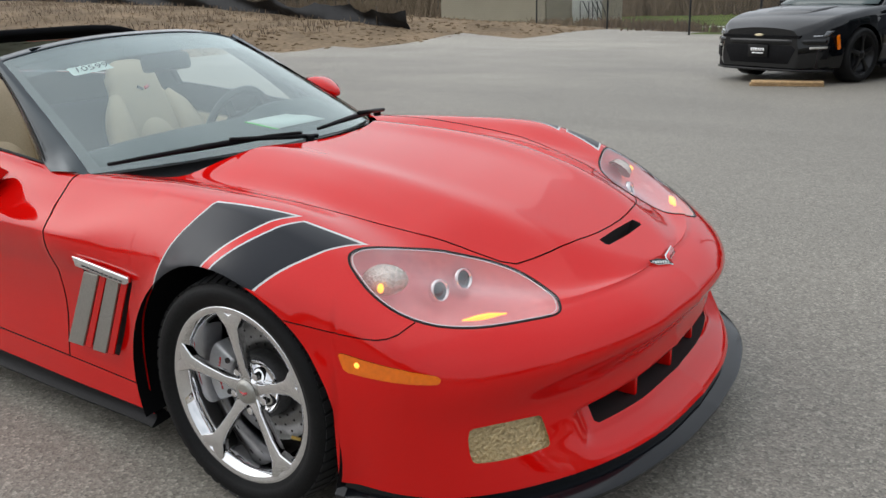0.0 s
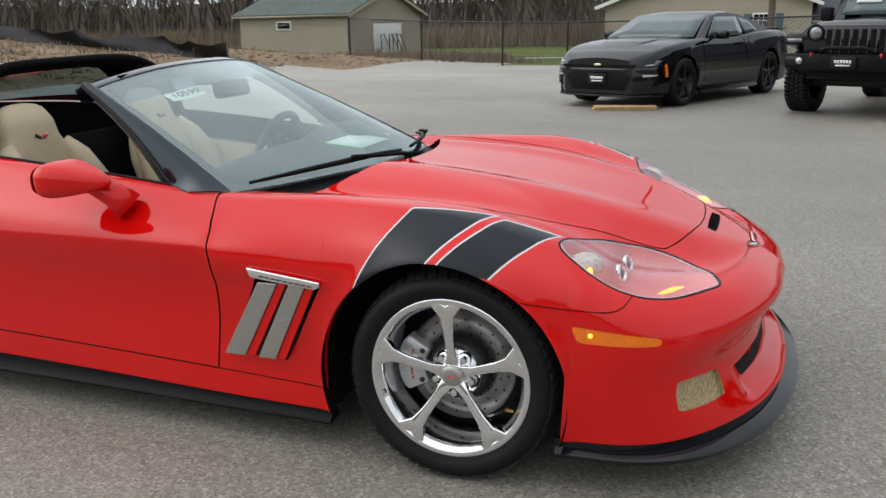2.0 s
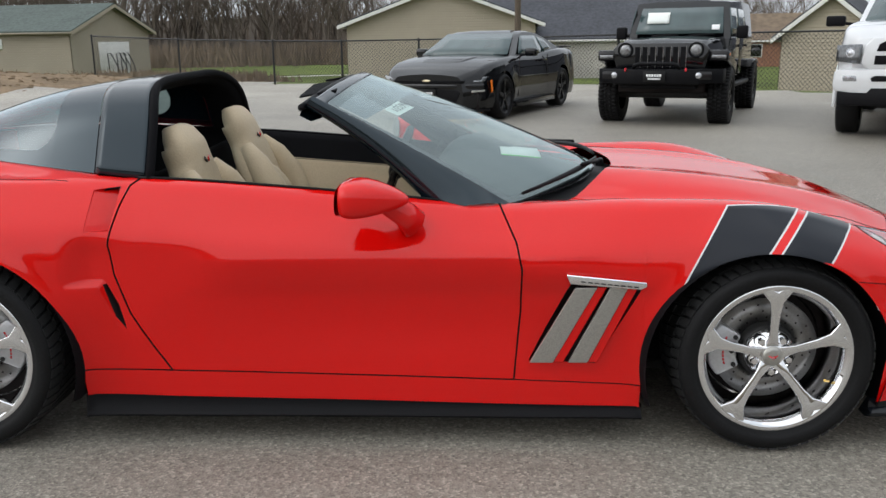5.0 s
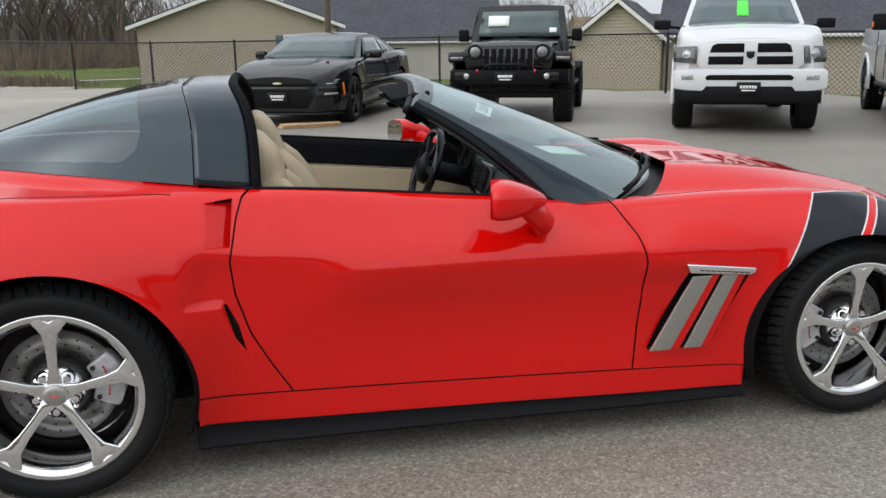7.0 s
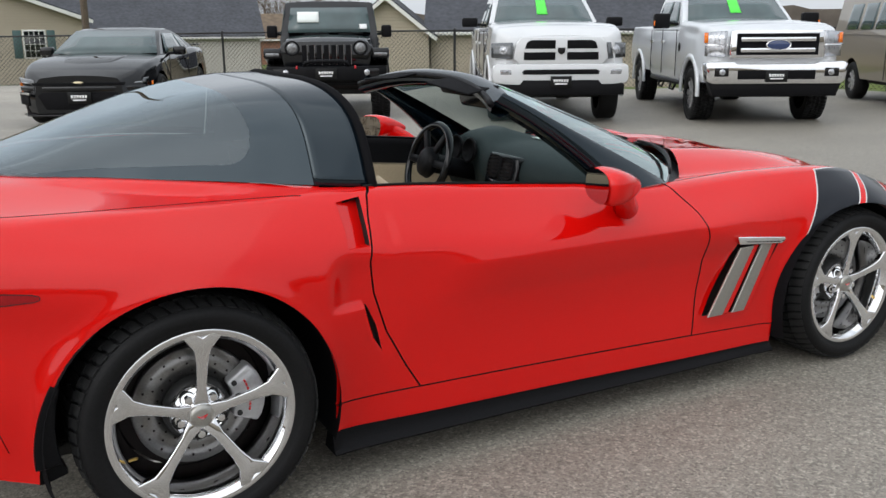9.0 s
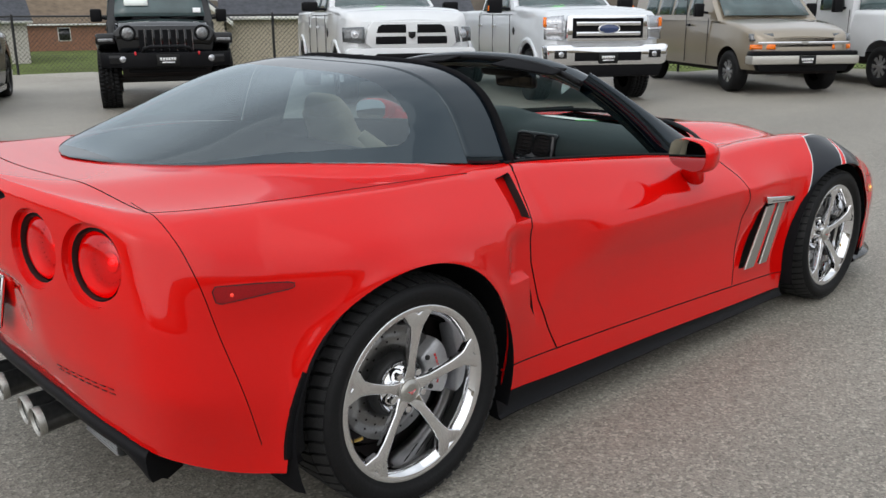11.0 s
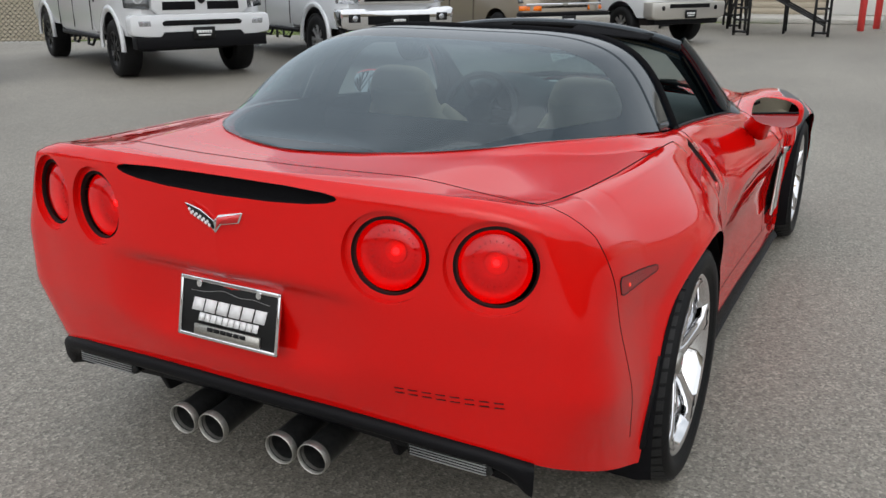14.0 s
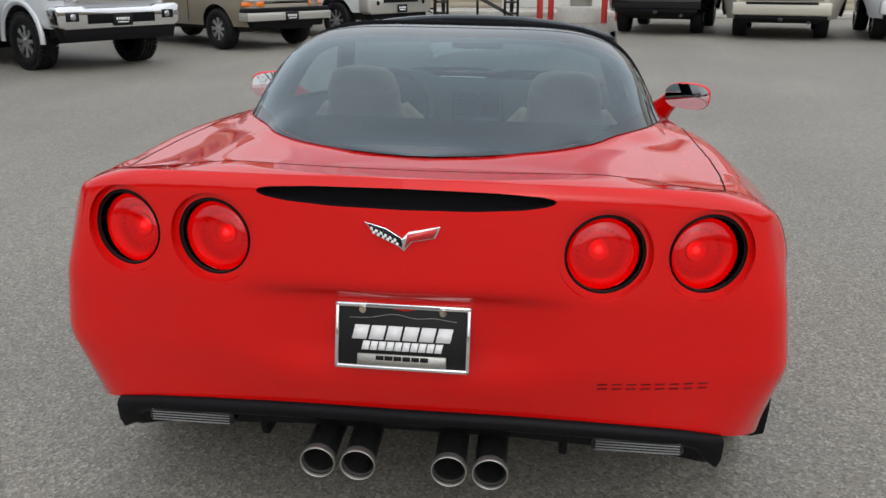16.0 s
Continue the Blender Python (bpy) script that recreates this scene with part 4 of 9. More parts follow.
def body_skin():
    """The right half of the skin as one sheet of quads, w = -y."""
    s_all = list(np.linspace(0, 5, 80)) + list(np.linspace(5, 13, 150)) + list(np.linspace(13, 17, 110)) + list(np.linspace(10.45, 11.1, 40))
    side_s, side_x = np.linspace(5, 13.5, 900), rail(2, 0, np.linspace(5, 13.5, 900))
    for cx, _, r in (ARCH_F, ARCH_R):
        for a in np.linspace(0, math.pi, 57):
            x = cx + r * math.cos(a) * 0.99999
            s_all.append(float(np.interp(-x, -side_x, side_s)))
        for e in (1.001, 1.01):
            s_all += [float(np.interp(-(cx + r * e), -side_x, side_s)), float(np.interp(-(cx - r * e), -side_x, side_s))]
    s_all = np.array(sorted(set(round(s, 5) for s in s_all)))
    keep = [0]
    for i in range(1, len(s_all)):
        if s_all[i] - s_all[keep[-1]] > 0.004 or i == len(s_all) - 1:
            keep.append(i)
    s_all = s_all[keep]
    bm = bmesh.new()
    cols = []
    for s in s_all:
        lo, hi = float(rail(0, 2, s)), float(rail(4, 2, s))
        xm = float(rail(2, 0, s))
        arch = float(skirt(np.array([xm]))[0]) if 5 <= s <= 13.6 else -1
        lo = max(lo, arch)
        zs = lo + (hi - lo) * np.linspace(0, 1, 45)
        crease = 0.655 + 0.01 * xm
        on_door = float(ramp(0.90, 0.72, xm) * ramp(-1.02, -0.94, xm)) if 5 <= s <= 13.6 else 0.0
        if on_door > 0:
            knots = [lo, 0.562, 0.570, 0.578, crease - 0.006, crease, crease + 0.006, hi]
            zs = zs + on_door * (np.interp(np.arange(45), [0, 24, 25, 26, 31, 32, 33, 44], knots) - zs)
        on_tail = float(ramp(14.3, 15.2, s))
        if on_tail > 0:
            zs = zs + on_tail * (np.interp(np.arange(45), [0, 12, 24, 25, 26, 27, 44], [lo, 0.56, 0.688, 0.694, 0.700, 0.708, hi]) - zs)
        xs, ws = flank(s, zs)
        # flared lips round the wheels
        for cx, cz, r in (ARCH_F, ARCH_R):
            d = np.sqrt((xs - cx) ** 2 + (zs - cz) ** 2) - r
            ws = ws + 0.010 * np.exp(-(np.maximum(d, 0) / 0.03) ** 2) * (np.abs(xs - cx) < 0.6)
        # scooped flank behind the front wheel, and the crease along the door
        ws = ws - 0.013 * np.exp(-((zs - 0.42) / 0.12) ** 2) * ramp(0.95, 0.55, xs) * ramp(-0.75, -0.2, xs)
        ws = ws + 0.023 * np.clip(1 - np.abs(zs - crease) / np.where(zs > crease, 0.11, 0.13), 0, 1) * ramp(0.9, 0.6, xs) * ramp(-0.84, -0.34, xs)
        # the door lies flat to its rear edge; behind it the fender steps out, under a ledge with a scoop above
        step = np.interp(zs, (0.25, 0.396, 0.46, 0.57), (-0.700, -0.772, -0.813, -0.843))
        soft = np.interp(zs, (0.26, 0.40, 0.57), (0.10, 0.010, 0.006))
        low = ramp(-1, 1, (xs - step) / soft) * ramp(0.574, 0.570, zs)
        high = ramp(-0.975, -0.875, xs) * ramp(0.570, 0.576, zs) * ramp(0.76, 0.67, zs)
        ws = ws - np.maximum(ws - 0.872, 0) * np.maximum(low, high) * ramp(-0.40, -0.62, xs) * ramp(-1.05, -0.95, xs) * (abs(xm + 0.7) < 0.4)
        # scooped mouth over the chin
        xs = xs - 0.046 * ramp(0.190, 0.232, zs) * ramp(0.312, 0.292, zs) * ramp(0.56, 0.46, ws) * ramp(1.9, 2.0, xs)
        # plate recess under the tail crease
        push = 0.036 * ramp(0.708, 0.692, zs) * ramp(0.47, 0.56, zs) * ramp(-2.05, -2.10, xs) * ramp(0.44, 0.16, ws)
        xs = xs + push
        xe, we, ze = float(rail(4, 0, s)), float(rail(4, 1, s)), hi
        line = [(x, w, z) for x, w, z in zip(xs, ws, zs)]
        for r in np.linspace(0, 1, 37)[1:]:
            w = we * (1 - r)
            line.append((xe, w, top_height(xe, w, we, ze)))
        # eased edge where the flank turns over into the top, tighter at the tail
        line = np.array(line)
        for _ in range(3 if s > 13 else 0):
            mid = 0.5 * line + 0.25 * (np.roll(line, 1, 0) + np.roll(line, -1, 0))
            line[1:38] = mid[1:38]
        for _ in range(1 if s > 13.4 else 3):
            mid = 0.5 * line + 0.25 * (np.roll(line, 1, 0) + np.roll(line, -1, 0))
            line[41:49, 1:] = mid[41:49, 1:]
        col = [bm.verts.new((x, -w, z)) for x, w, z in line]
        cols.append(col)
    for a, b in zip(cols, cols[1:]):
        for k in range(len(a) - 1):
            try:
                bm.faces.new((a[k], a[k + 1], b[k + 1], b[k]))
            except ValueError:
                pass
    bmesh.ops.remove_doubles(bm, verts=bm.verts[:], dist=0.0002)
    bmesh.ops.recalc_face_normals(bm, faces=bm.faces[:])
    up = sum(f.normal.z * f.calc_area() for f in bm.faces)
    if up < 0:
        bmesh.ops.reverse_faces(bm, faces=bm.faces[:])
    return bm


def view_side(p):
    return p.x, p.z


def view_top(p):
    return p.x, -p.y


def view_end(p):
    return -p.y, p.z


def view_fender(p):
    return p.x, 0.6 * p.y + 0.8 * p.z


AXES = {view_side: (Vector((1, 0, 0)), Vector((0, 0, 1))), view_top: (Vector((1, 0, 0)), Vector((0, -1, 0))),
        view_end: (Vector((0, -1, 0)), Vector((0, 0, 1))), view_fender: (Vector((1, 0, 0)), Vector((0, 0.6, 0.8)))}


def carve(bm, faces, poly, view):
    """Cuts the convex outline, seen along one view, into the given faces; returns the faces inside it."""
    ax, ay = AXES[view]
    area = sum(poly[i][0] * poly[(i + 1) % len(poly)][1] - poly[(i + 1) % len(poly)][0] * poly[i][1] for i in range(len(poly)))
    if area < 0:
        poly = poly[::-1]
    x0, x1 = min(p[0] for p in poly) - 0.03, max(p[0] for p in poly) + 0.03
    y0, y1 = min(p[1] for p in poly) - 0.03, max(p[1] for p in poly) + 0.03
    inside = []
    for f in faces:
        c = [view(v.co) for v in f.verts]
        if max(a for a, _ in c) > x0 and min(a for a, _ in c) < x1 and max(b for _, b in c) > y0 and min(b for _, b in c) < y1:
            inside.append(f)
    for i in range(len(poly)):
        if not inside:
            return []
        (ax0, ay0), (bx0, by0) = poly[i], poly[(i + 1) % len(poly)]
        n = ax * (by0 - ay0) - ay * (bx0 - ax0)
        if n.length < 1e-7:
            continue
        n.normalize()
        co = ax * ax0 + ay * ay0
        es, vs = set(), set()
        for f in inside:
            es.update(f.edges)
            vs.update(f.verts)
        made = bmesh.ops.bisect_plane(bm, geom=list(vs) + list(es) + inside, plane_co=co, plane_no=n, dist=1e-6)
        fs = {g for g in made["geom"] if isinstance(g, bmesh.types.BMFace)}
        inside = [f for f in fs if f.is_valid and (f.calc_center_median() - co).dot(n) < 0]
    return inside


def ring_poly(cx, cy, r, n=28, ry=None):
    return [(cx + r * math.cos(2 * math.pi * k / n), cy + (ry or r) * math.sin(2 * math.pi * k / n)) for k in range(n)]


def ribbon(points, width):
    """Quads along a line of 2D points."""
    quads = []
    for (x0, y0), (x1, y1) in zip(points, points[1:]):
        dx, dy = x1 - x0, y1 - y0
        k = width / 2 / math.hypot(dx, dy)
        e = 0.2 * width / math.hypot(dx, dy)
        nx, ny = -dy * k, dx * k
        x0, y0, x1, y1 = x0 - dx * e, y0 - dy * e, x1 + dx * e, y1 + dy * e
        quads.append([(x0 + nx, y0 + ny), (x1 + nx, y1 + ny), (x1 - nx, y1 - ny), (x0 - nx, y0 - ny)])
    return quads

from mathutils.bvhtree import BVHTree

SKIN = body_skin()
SKIN.normal_update()
BASE = BVHTree.FromBMesh(SKIN)
SKIN.verts.ensure_lookup_table()
SKIN.faces.ensure_lookup_table()
BASE_TRIS = [[(v.co.copy(), v.normal.copy()) for v in f.verts] for f in SKIN.faces]


def skin_normal(p):
    """The smooth normal of the uncut skin nearest to p."""
    hit, nor, i, d = BASE.find_nearest(p)
    if i is None or d > 0.004:
        return None
    total, out = 0.0, Vector()
    for co, n in BASE_TRIS[i]:
        k = 1 / ((co - hit).length_squared + 1e-7)
        out += n * k
        total += k
    return (out / total).normalized()


KIND = SKIN.faces.layers.int.new("kind")
BODY, DOOR, HOOD, SEAM, STRIPE, EDGING, LAMPHOLE, FOG, MARK_F, MARK_R, TAIL, TAILRING, GRILLE, GILL, NOTCH, SLIT, BRAKE, SCOOP, OPENING, WELL, MOUTH = range(21)


def of_kind(*kinds, where=None):
    return [f for f in SKIN.faces if f[KIND] in kinds and (where is None or where(f.calc_center_median()))]


def stamp(polys, view, kind, kinds=(BODY, DOOR, HOOD), where=None):
    got = []
    for poly in polys:
        fs = carve(SKIN, of_kind(*kinds, where=where), poly, view)
        for f in fs:
            f[KIND] = kind
        got += fs
    return got


# the cockpit opening: between the windshield's foot and the roof hoop, inside the belt line
def glass_foot(w):
    return 0.855 - 0.395 * (w / 0.72) ** 2.2


def hood_end(w):
    return glass_foot(w) + 0.075 - 0.04 * (w / 0.72) ** 4


foot = [(hood_end(w), w) for w in np.linspace(0, 0.70, 12)]
for (xa, wa), (xb, wb) in zip(foot, foot[1:]):
    stamp([[(xa, wa - (0.01 if wa == 0 else 0)), (xb, wb), (-0.9, wb), (-0.9, wa - (0.01 if wa == 0 else 0))]], view_top, OPENING, where=lambda c: c.z > 0.6 and -1.0 < c.x < 1.2)
stamp([[(hood_end(0.70), 0.70), (0.44, 0.715), (0.3, 0.700), (-0.9, 0.700), (-0.9, 0.6999)]], view_top, OPENING, where=lambda c: c.z > 0.6 and -1.0 < c.x < 1.2)

# the hatch well under the glass
for xa, xb in ((-0.899, -1.1), (-1.1, -1.3), (-1.3, -1.5), (-1.5, -1.65), (-1.65, -1.74), (-1.74, -1.81), (-1.81, -1.865)):
    wa, wb = (float(np.interp(-x, (0.85, 1.15, 1.35, 1.53, 1.70, 1.81, 1.87), (0.665, 0.625, 0.560, 0.462, 0.365, 0.235, 0.09))) for x in (xa, xb))
    stamp([[(xa, -0.01), (xa, wa), (xb, wb), (xb, -0.01)]], view_top, OPENING, where=lambda c: c.x < -0.85 and c.z > 0.8)

# hood and its shut line
HOOD_EDGE = [(0.52, 0.697), (0.60, 0.690), (0.80, 0.668), (1.05, 0.640), (1.35, 0.600), (1.55, 0.552), (1.65, 0.518), (1.76, 0.468), (1.86, 0.434), (1.893, 0.412), (1.917, 0.360), (1.940, 0.300), (1.960, 0.230), (1.973, 0.150), (1.979, 0.08), (1.981, 0.0)]
on_top = lambda c: c.z > 0.5 and c.x > 0.4
stamp(ribbon(HOOD_EDGE, 0.0038), view_top, SEAM, where=on_top)
for (xa, wa), (xb, wb) in zip(HOOD_EDGE, HOOD_EDGE[1:]):
    stamp([[(xa, wa), (xb, wb), (xb, -0.001), (xa, -0.001)]], view_top, HOOD, kinds=(BODY,), where=on_top)

# door, its shut line and the sill line
DOOR_FRONT = [(0.435, 0.83), (0.465, 0.79), (0.511, 0.70), (0.528, 0.62), (0.526, 0.47), (0.505, 0.232)]
DOOR_REAR = [(-0.645, 0.262), (-0.70, 0.35), (-0.765, 0.47), (-0.805, 0.60), (-0.815, 0.70), (-0.79, 0.82), (-0.77, 0.875), (-0.70, 0.93)]
on_side = lambda c: -1.0 < c.x < 1.0 and c.y < -0.6
stamp(ribbon(DOOR_FRONT, 0.0055) + ribbon([DOOR_FRONT[-1], DOOR_REAR[0]], 0.0045) + ribbon(DOOR_REAR, 0.0055), view_side, SEAM, where=on_side)
for k in range(8):
    z0, z1 = 0.225 + 0.09 * k, 0.225 + 0.09 * (k + 1)
    front = lambda z: float(np.interp(z, [p[1] for p in DOOR_FRONT[::-1]], [p[0] for p in DOOR_FRONT[::-1]]))
    rear = lambda z: float(np.interp(z, [p[1] for p in DOOR_REAR], [p[0] for p in DOOR_REAR]))
    stamp([[(rear(z0), max(z0, 0.262)), (front(z0), max(z0, 0.232)), (front(z1), z1), (rear(z1), z1)]], view_side, DOOR, kinds=(BODY,), where=on_side)
stamp(ribbon([(0.505, 0.232), (0.955, 0.215)], 0.0035) + ribbon([(-0.645, 0.262), (-0.94, 0.272)], 0.0045), view_side, SEAM, where=on_side)
# bumper shut lines at both ends, and the rear deck line
stamp(ribbon([(1.565, 0.589), (1.600, 0.584), (1.647, 0.577), (1.705, 0.572), (1.762, 0.568), (1.795, 0.566), (1.818, 0.568), (1.834, 0.574), (1.848, 0.590)], 0.0026), view_side, SEAM, where=lambda c: c.x > 1.5 and c.y < -0.6)
stamp(ribbon([(-0.98, 0.752), (-1.34, 0.745), (-1.55, 0.742), (-1.75, 0.730), (-1.89, 0.714), (-1.976, 0.700), (-1.995, 0.56), (-2.014, 0.42), (-2.036, 0.28), (-2.052, 0.16), (-2.058, 0.0)], 0.0036), view_top, SEAM, where=lambda c: c.x < -0.8 and c.z > 0.75)

REAR_SEAM = [(-1.972, 0.930), (-1.972, 0.905), (-1.968, 0.875), (-1.937, 0.762), (-1.899, 0.615), (-1.857, 0.463), (-1.822, 0.340)]
stamp(ribbon(REAR_SEAM, 0.0020), view_side, SEAM, where=lambda c: c.x < -1.5 and c.y < -0.6)

# fender stripes
edge1 = [(1.027, -0.112), (1.193, 0.169), (1.444, 0.183), (1.279, -0.045)]
in1 = [(1.034, -0.11), (1.196, 0.163), (1.432, 0.177), (1.272, -0.045)]
edge2 = [(1.309, -0.045), (1.465, 0.169), (1.629, 0.156), (1.481, -0.055)]
in2 = [(1.316, -0.045), (1.468, 0.163), (1.618, 0.150), (1.474, -0.055)]
on_fender = lambda c: 0.9 < c.x < 1.8 and c.y < -0.5
for e, i in ((edge1, in1), (edge2, in2)):
    stamp([e], view_fender, EDGING, kinds=(BODY,), where=on_fender)
    stamp([i], view_fender, STRIPE, kinds=(EDGING,), where=on_fender)

# lamps, vents and openings
HEADLAMP = [(1.628, 0.765), (1.645, 0.690), (1.665, 0.615), (1.710, 0.538), (1.775, 0.484), (1.850, 0.445), (1.930, 0.422), (2.00, 0.432), (2.052, 0.472), (2.074, 0.512), (2.047, 0.568), (1.985, 0.675), (1.93, 0.747), (1.87, 0.798), (1.80, 0.826), (1.735, 0.833), (1.68, 0.817), (1.642, 0.797)]
def rounded(poly, times=2):
    """Cuts the corners of a closed outline, so that it turns softly."""
    for _ in range(times):
        poly = [q for (xa, ya), (xb, yb) in zip(poly, poly[1:] + poly[:1]) for q in ((0.75 * xa + 0.25 * xb, 0.75 * ya + 0.25 * yb), (0.25 * xa + 0.75 * xb, 0.25 * ya + 0.75 * yb))]
    return poly


HEADLAMP = rounded(HEADLAMP)
stamp([HEADLAMP], view_top, LAMPHOLE, where=lambda c: c.x > 1.5 and c.z > 0.48)
stamp([rounded([(1.704, 0.523), (1.710, 0.505), (1.722, 0.482), (1.767, 0.479), (1.930, 0.468), (1.938, 0.472), (1.938, 0.484), (1.917, 0.493), (1.83, 0.510), (1.736, 0.524), (1.715, 0.527)], 1)], view_side, MARK_F, where=lambda c: c.x > 1.6 and c.y < -0.6)
stamp([rounded([(0.622, 0.262), (0.625, 0.325), (0.637, 0.334), (0.785, 0.345), (0.800, 0.336), (0.802, 0.266), (0.790, 0.252), (0.637, 0.250)], 1)], view_end, FOG, where=lambda c: c.x > 1.8 and c.z < 0.5)
stamp([[(-0.01, 0.236), (-0.01, 0.287), (0.25, 0.289), (0.41, 0.294), (0.438, 0.292), (0.444, 0.246), (0.430, 0.237), (0.25, 0.235)]], view_end, GRILLE, where=lambda c: c.x > 1.9 and c.z < 0.5)
stamp([[(0.698, 0.595), (0.915, 0.572), (0.915, 0.555), (0.772, 0.292), (0.555, 0.300), (0.558, 0.31)]], view_side, GILL, where=on_side)
stamp([[(-0.882, 0.866), (-0.798, 0.874), (-0.812, 0.745), (-0.888, 0.745)]], view_side, NOTCH, where=lambda c: c.y < -0.7)
stamp([[(-0.842, 0.570), (-0.815, 0.570), (-0.800, 0.50), (-0.752, 0.398), (-0.770, 0.396), (-0.812, 0.46)]], view_side, SLIT, where=on_side)
REAR_MARKER = [(-1.710, 0.736), (-1.710, 0.727), (-1.723, 0.723), (-1.81, 0.720), (-1.894, 0.718), (-1.907, 0.724), (-1.913, 0.750), (-1.906, 0.761), (-1.81, 0.752), (-1.725, 0.741)]
stamp([REAR_MARKER], view_side, MARK_R, where=lambda c: c.x < -1.5 and c.y < -0.6)
for cy, cz in ((0.431, 0.807), (0.656, 0.803)):
    stamp([ring_poly(cy, cz, 0.102, 40)], view_end, WELL, where=lambda c: c.x < -1.9 and c.z > 0.6)
stamp([[(-0.01, 0.899), (0.15, 0.900), (0.25, 0.906), (0.298, 0.913), (0.316, 0.919), (0.321, 0.924), (0.314, 0.930), (0.29, 0.935), (0.20, 0.941), (-0.01, 0.945)]], view_end, BRAKE, where=lambda c: c.x < -2.09 and c.z < 0.950)
stamp([[(1.998, -0.01), (2.000, 0.122), (2.022, 0.128), (2.030, 0.118), (2.034, -0.01)]], view_top, SCOOP, where=lambda c: c.x > 1.9 and c.z > 0.5)


def sink(kind, depth, along=None, shrink=1.0):
    """Presses the faces of a kind into the body and leaves walls behind."""
    faces = of_kind(kind)
    if not faces:
        return
    before = set(SKIN.faces)
    normals = {}
    for f in faces:
        for v in f.verts:
            normals[v] = skin_normal(v.co) or v.normal.copy()
    mean = sum(normals.values(), Vector()).normalized()
    out = bmesh.ops.extrude_face_region(SKIN, geom=faces)
    top = [g for g in out["geom"] if isinstance(g, bmesh.types.BMFace)]
    old = [f for f in faces if f.is_valid and f not in top]
    vs = {v for f in top for v in f.verts}
    for v in vs:
        n = along or skin_normal(v.co) or mean
        v.co -= n * (depth(v.co) if callable(depth) else depth)
    for f in set(SKIN.faces) - before - set(top):
        f[KIND] = kind
    for f in top:
        f[KIND] = kind
    middle = [f for f in SKIN.faces if f[KIND] == kind and all(abs(v.co.y) < 1e-4 for v in f.verts)]
    old = list(dict.fromkeys(old + middle))
    if old:
        bmesh.ops.delete(SKIN, geom=old, context="FACES_ONLY")


sink(SEAM, 0.012)
sink(WELL, 0.016, Vector((-1, 0, 0)))
for cy, cz in ((0.431, 0.807), (0.656, 0.803)):
    stamp([ring_poly(cy, cz, 0.088, 36)], view_end, TAILRING, kinds=(WELL,), where=lambda c: c.x < -1.9 and c.z > 0.6)
    stamp([ring_poly(cy, cz - 0.002, 0.082, 36)], view_end, TAIL, kinds=(TAILRING,), where=lambda c: c.x < -1.9)
bmesh.ops.delete(SKIN, geom=of_kind(OPENING), context="FACES")
sink(GILL, 0.045, Vector((0, -1, 0)))
sink(NOTCH, lambda co: 0.003 + 0.036 * min(max((co.x + 0.886) / 0.080, 0), 1), Vector((0, -1, 0)))
# Front wall of the notch blackened to stand for the intake's shade.
for f in of_kind(NOTCH):
    f.normal_update()
    if abs(f.normal.x) > 0.75 and f.calc_center_median().x > -0.835:
        f[KIND] = MOUTH
sink(SLIT, 0.030, Vector((0, -1, 0)))
sink(GRILLE, 0.16, Vector((1, 0, 0)))
sink(TAILRING, 0.012, Vector((-1, 0, 0)))
sink(BRAKE, 0.035, Vector((-1, 0, 0)))
sink(SCOOP, 0.05, Vector((0.3, 0, 0.95)))
sink(FOG, 0.012)


def skin_part(name, kinds, mat, parent, side=0, label="", where=None, lift=0.0, smooth_from_skin=True):
    """One mesh out of the skin's faces of these kinds: side -1 the right, 1 the left, 0 both halves in one."""
    faces = of_kind(*kinds, where=where)
    co, polys, norms = [], [], []
    for sgn in ((-1, 1) if side == 0 else (side,)):
        index = {}
        for f in faces:
            loop = []
            for v in f.verts:
                if v not in index:
                    index[v] = len(co)
                    n = skin_normal(v.co)
                    p = v.co + (n or v.normal) * lift
                    co.append((p.x, -sgn * p.y, p.z))
                    norms.append(None if n is None else (n.x, -sgn * n.y, n.z))
                loop.append(index[v])
            fn = f.normal
            polys.append((loop if sgn == -1 else loop[::-1], (fn.x, -sgn * fn.y, fn.z)))
    me = bpy.data.meshes.new(name)
    me.from_pydata(co, [], [p for p, _ in polys])
    me.materials.append(mat)
    me.shade_smooth()
    if smooth_from_skin:
        loops = []
        for loop, fn in polys:
            for i in loop:
                n = norms[i]
                if n is None or n[0] * fn[0] + n[1] * fn[1] + n[2] * fn[2] < 0.6:
                    n = fn
                loops.append(n)
        me.normals_split_custom_set(loops)
    ob = new(name, me)
    ob.parent = parent
    if label:
        ob["label"] = label
    return ob


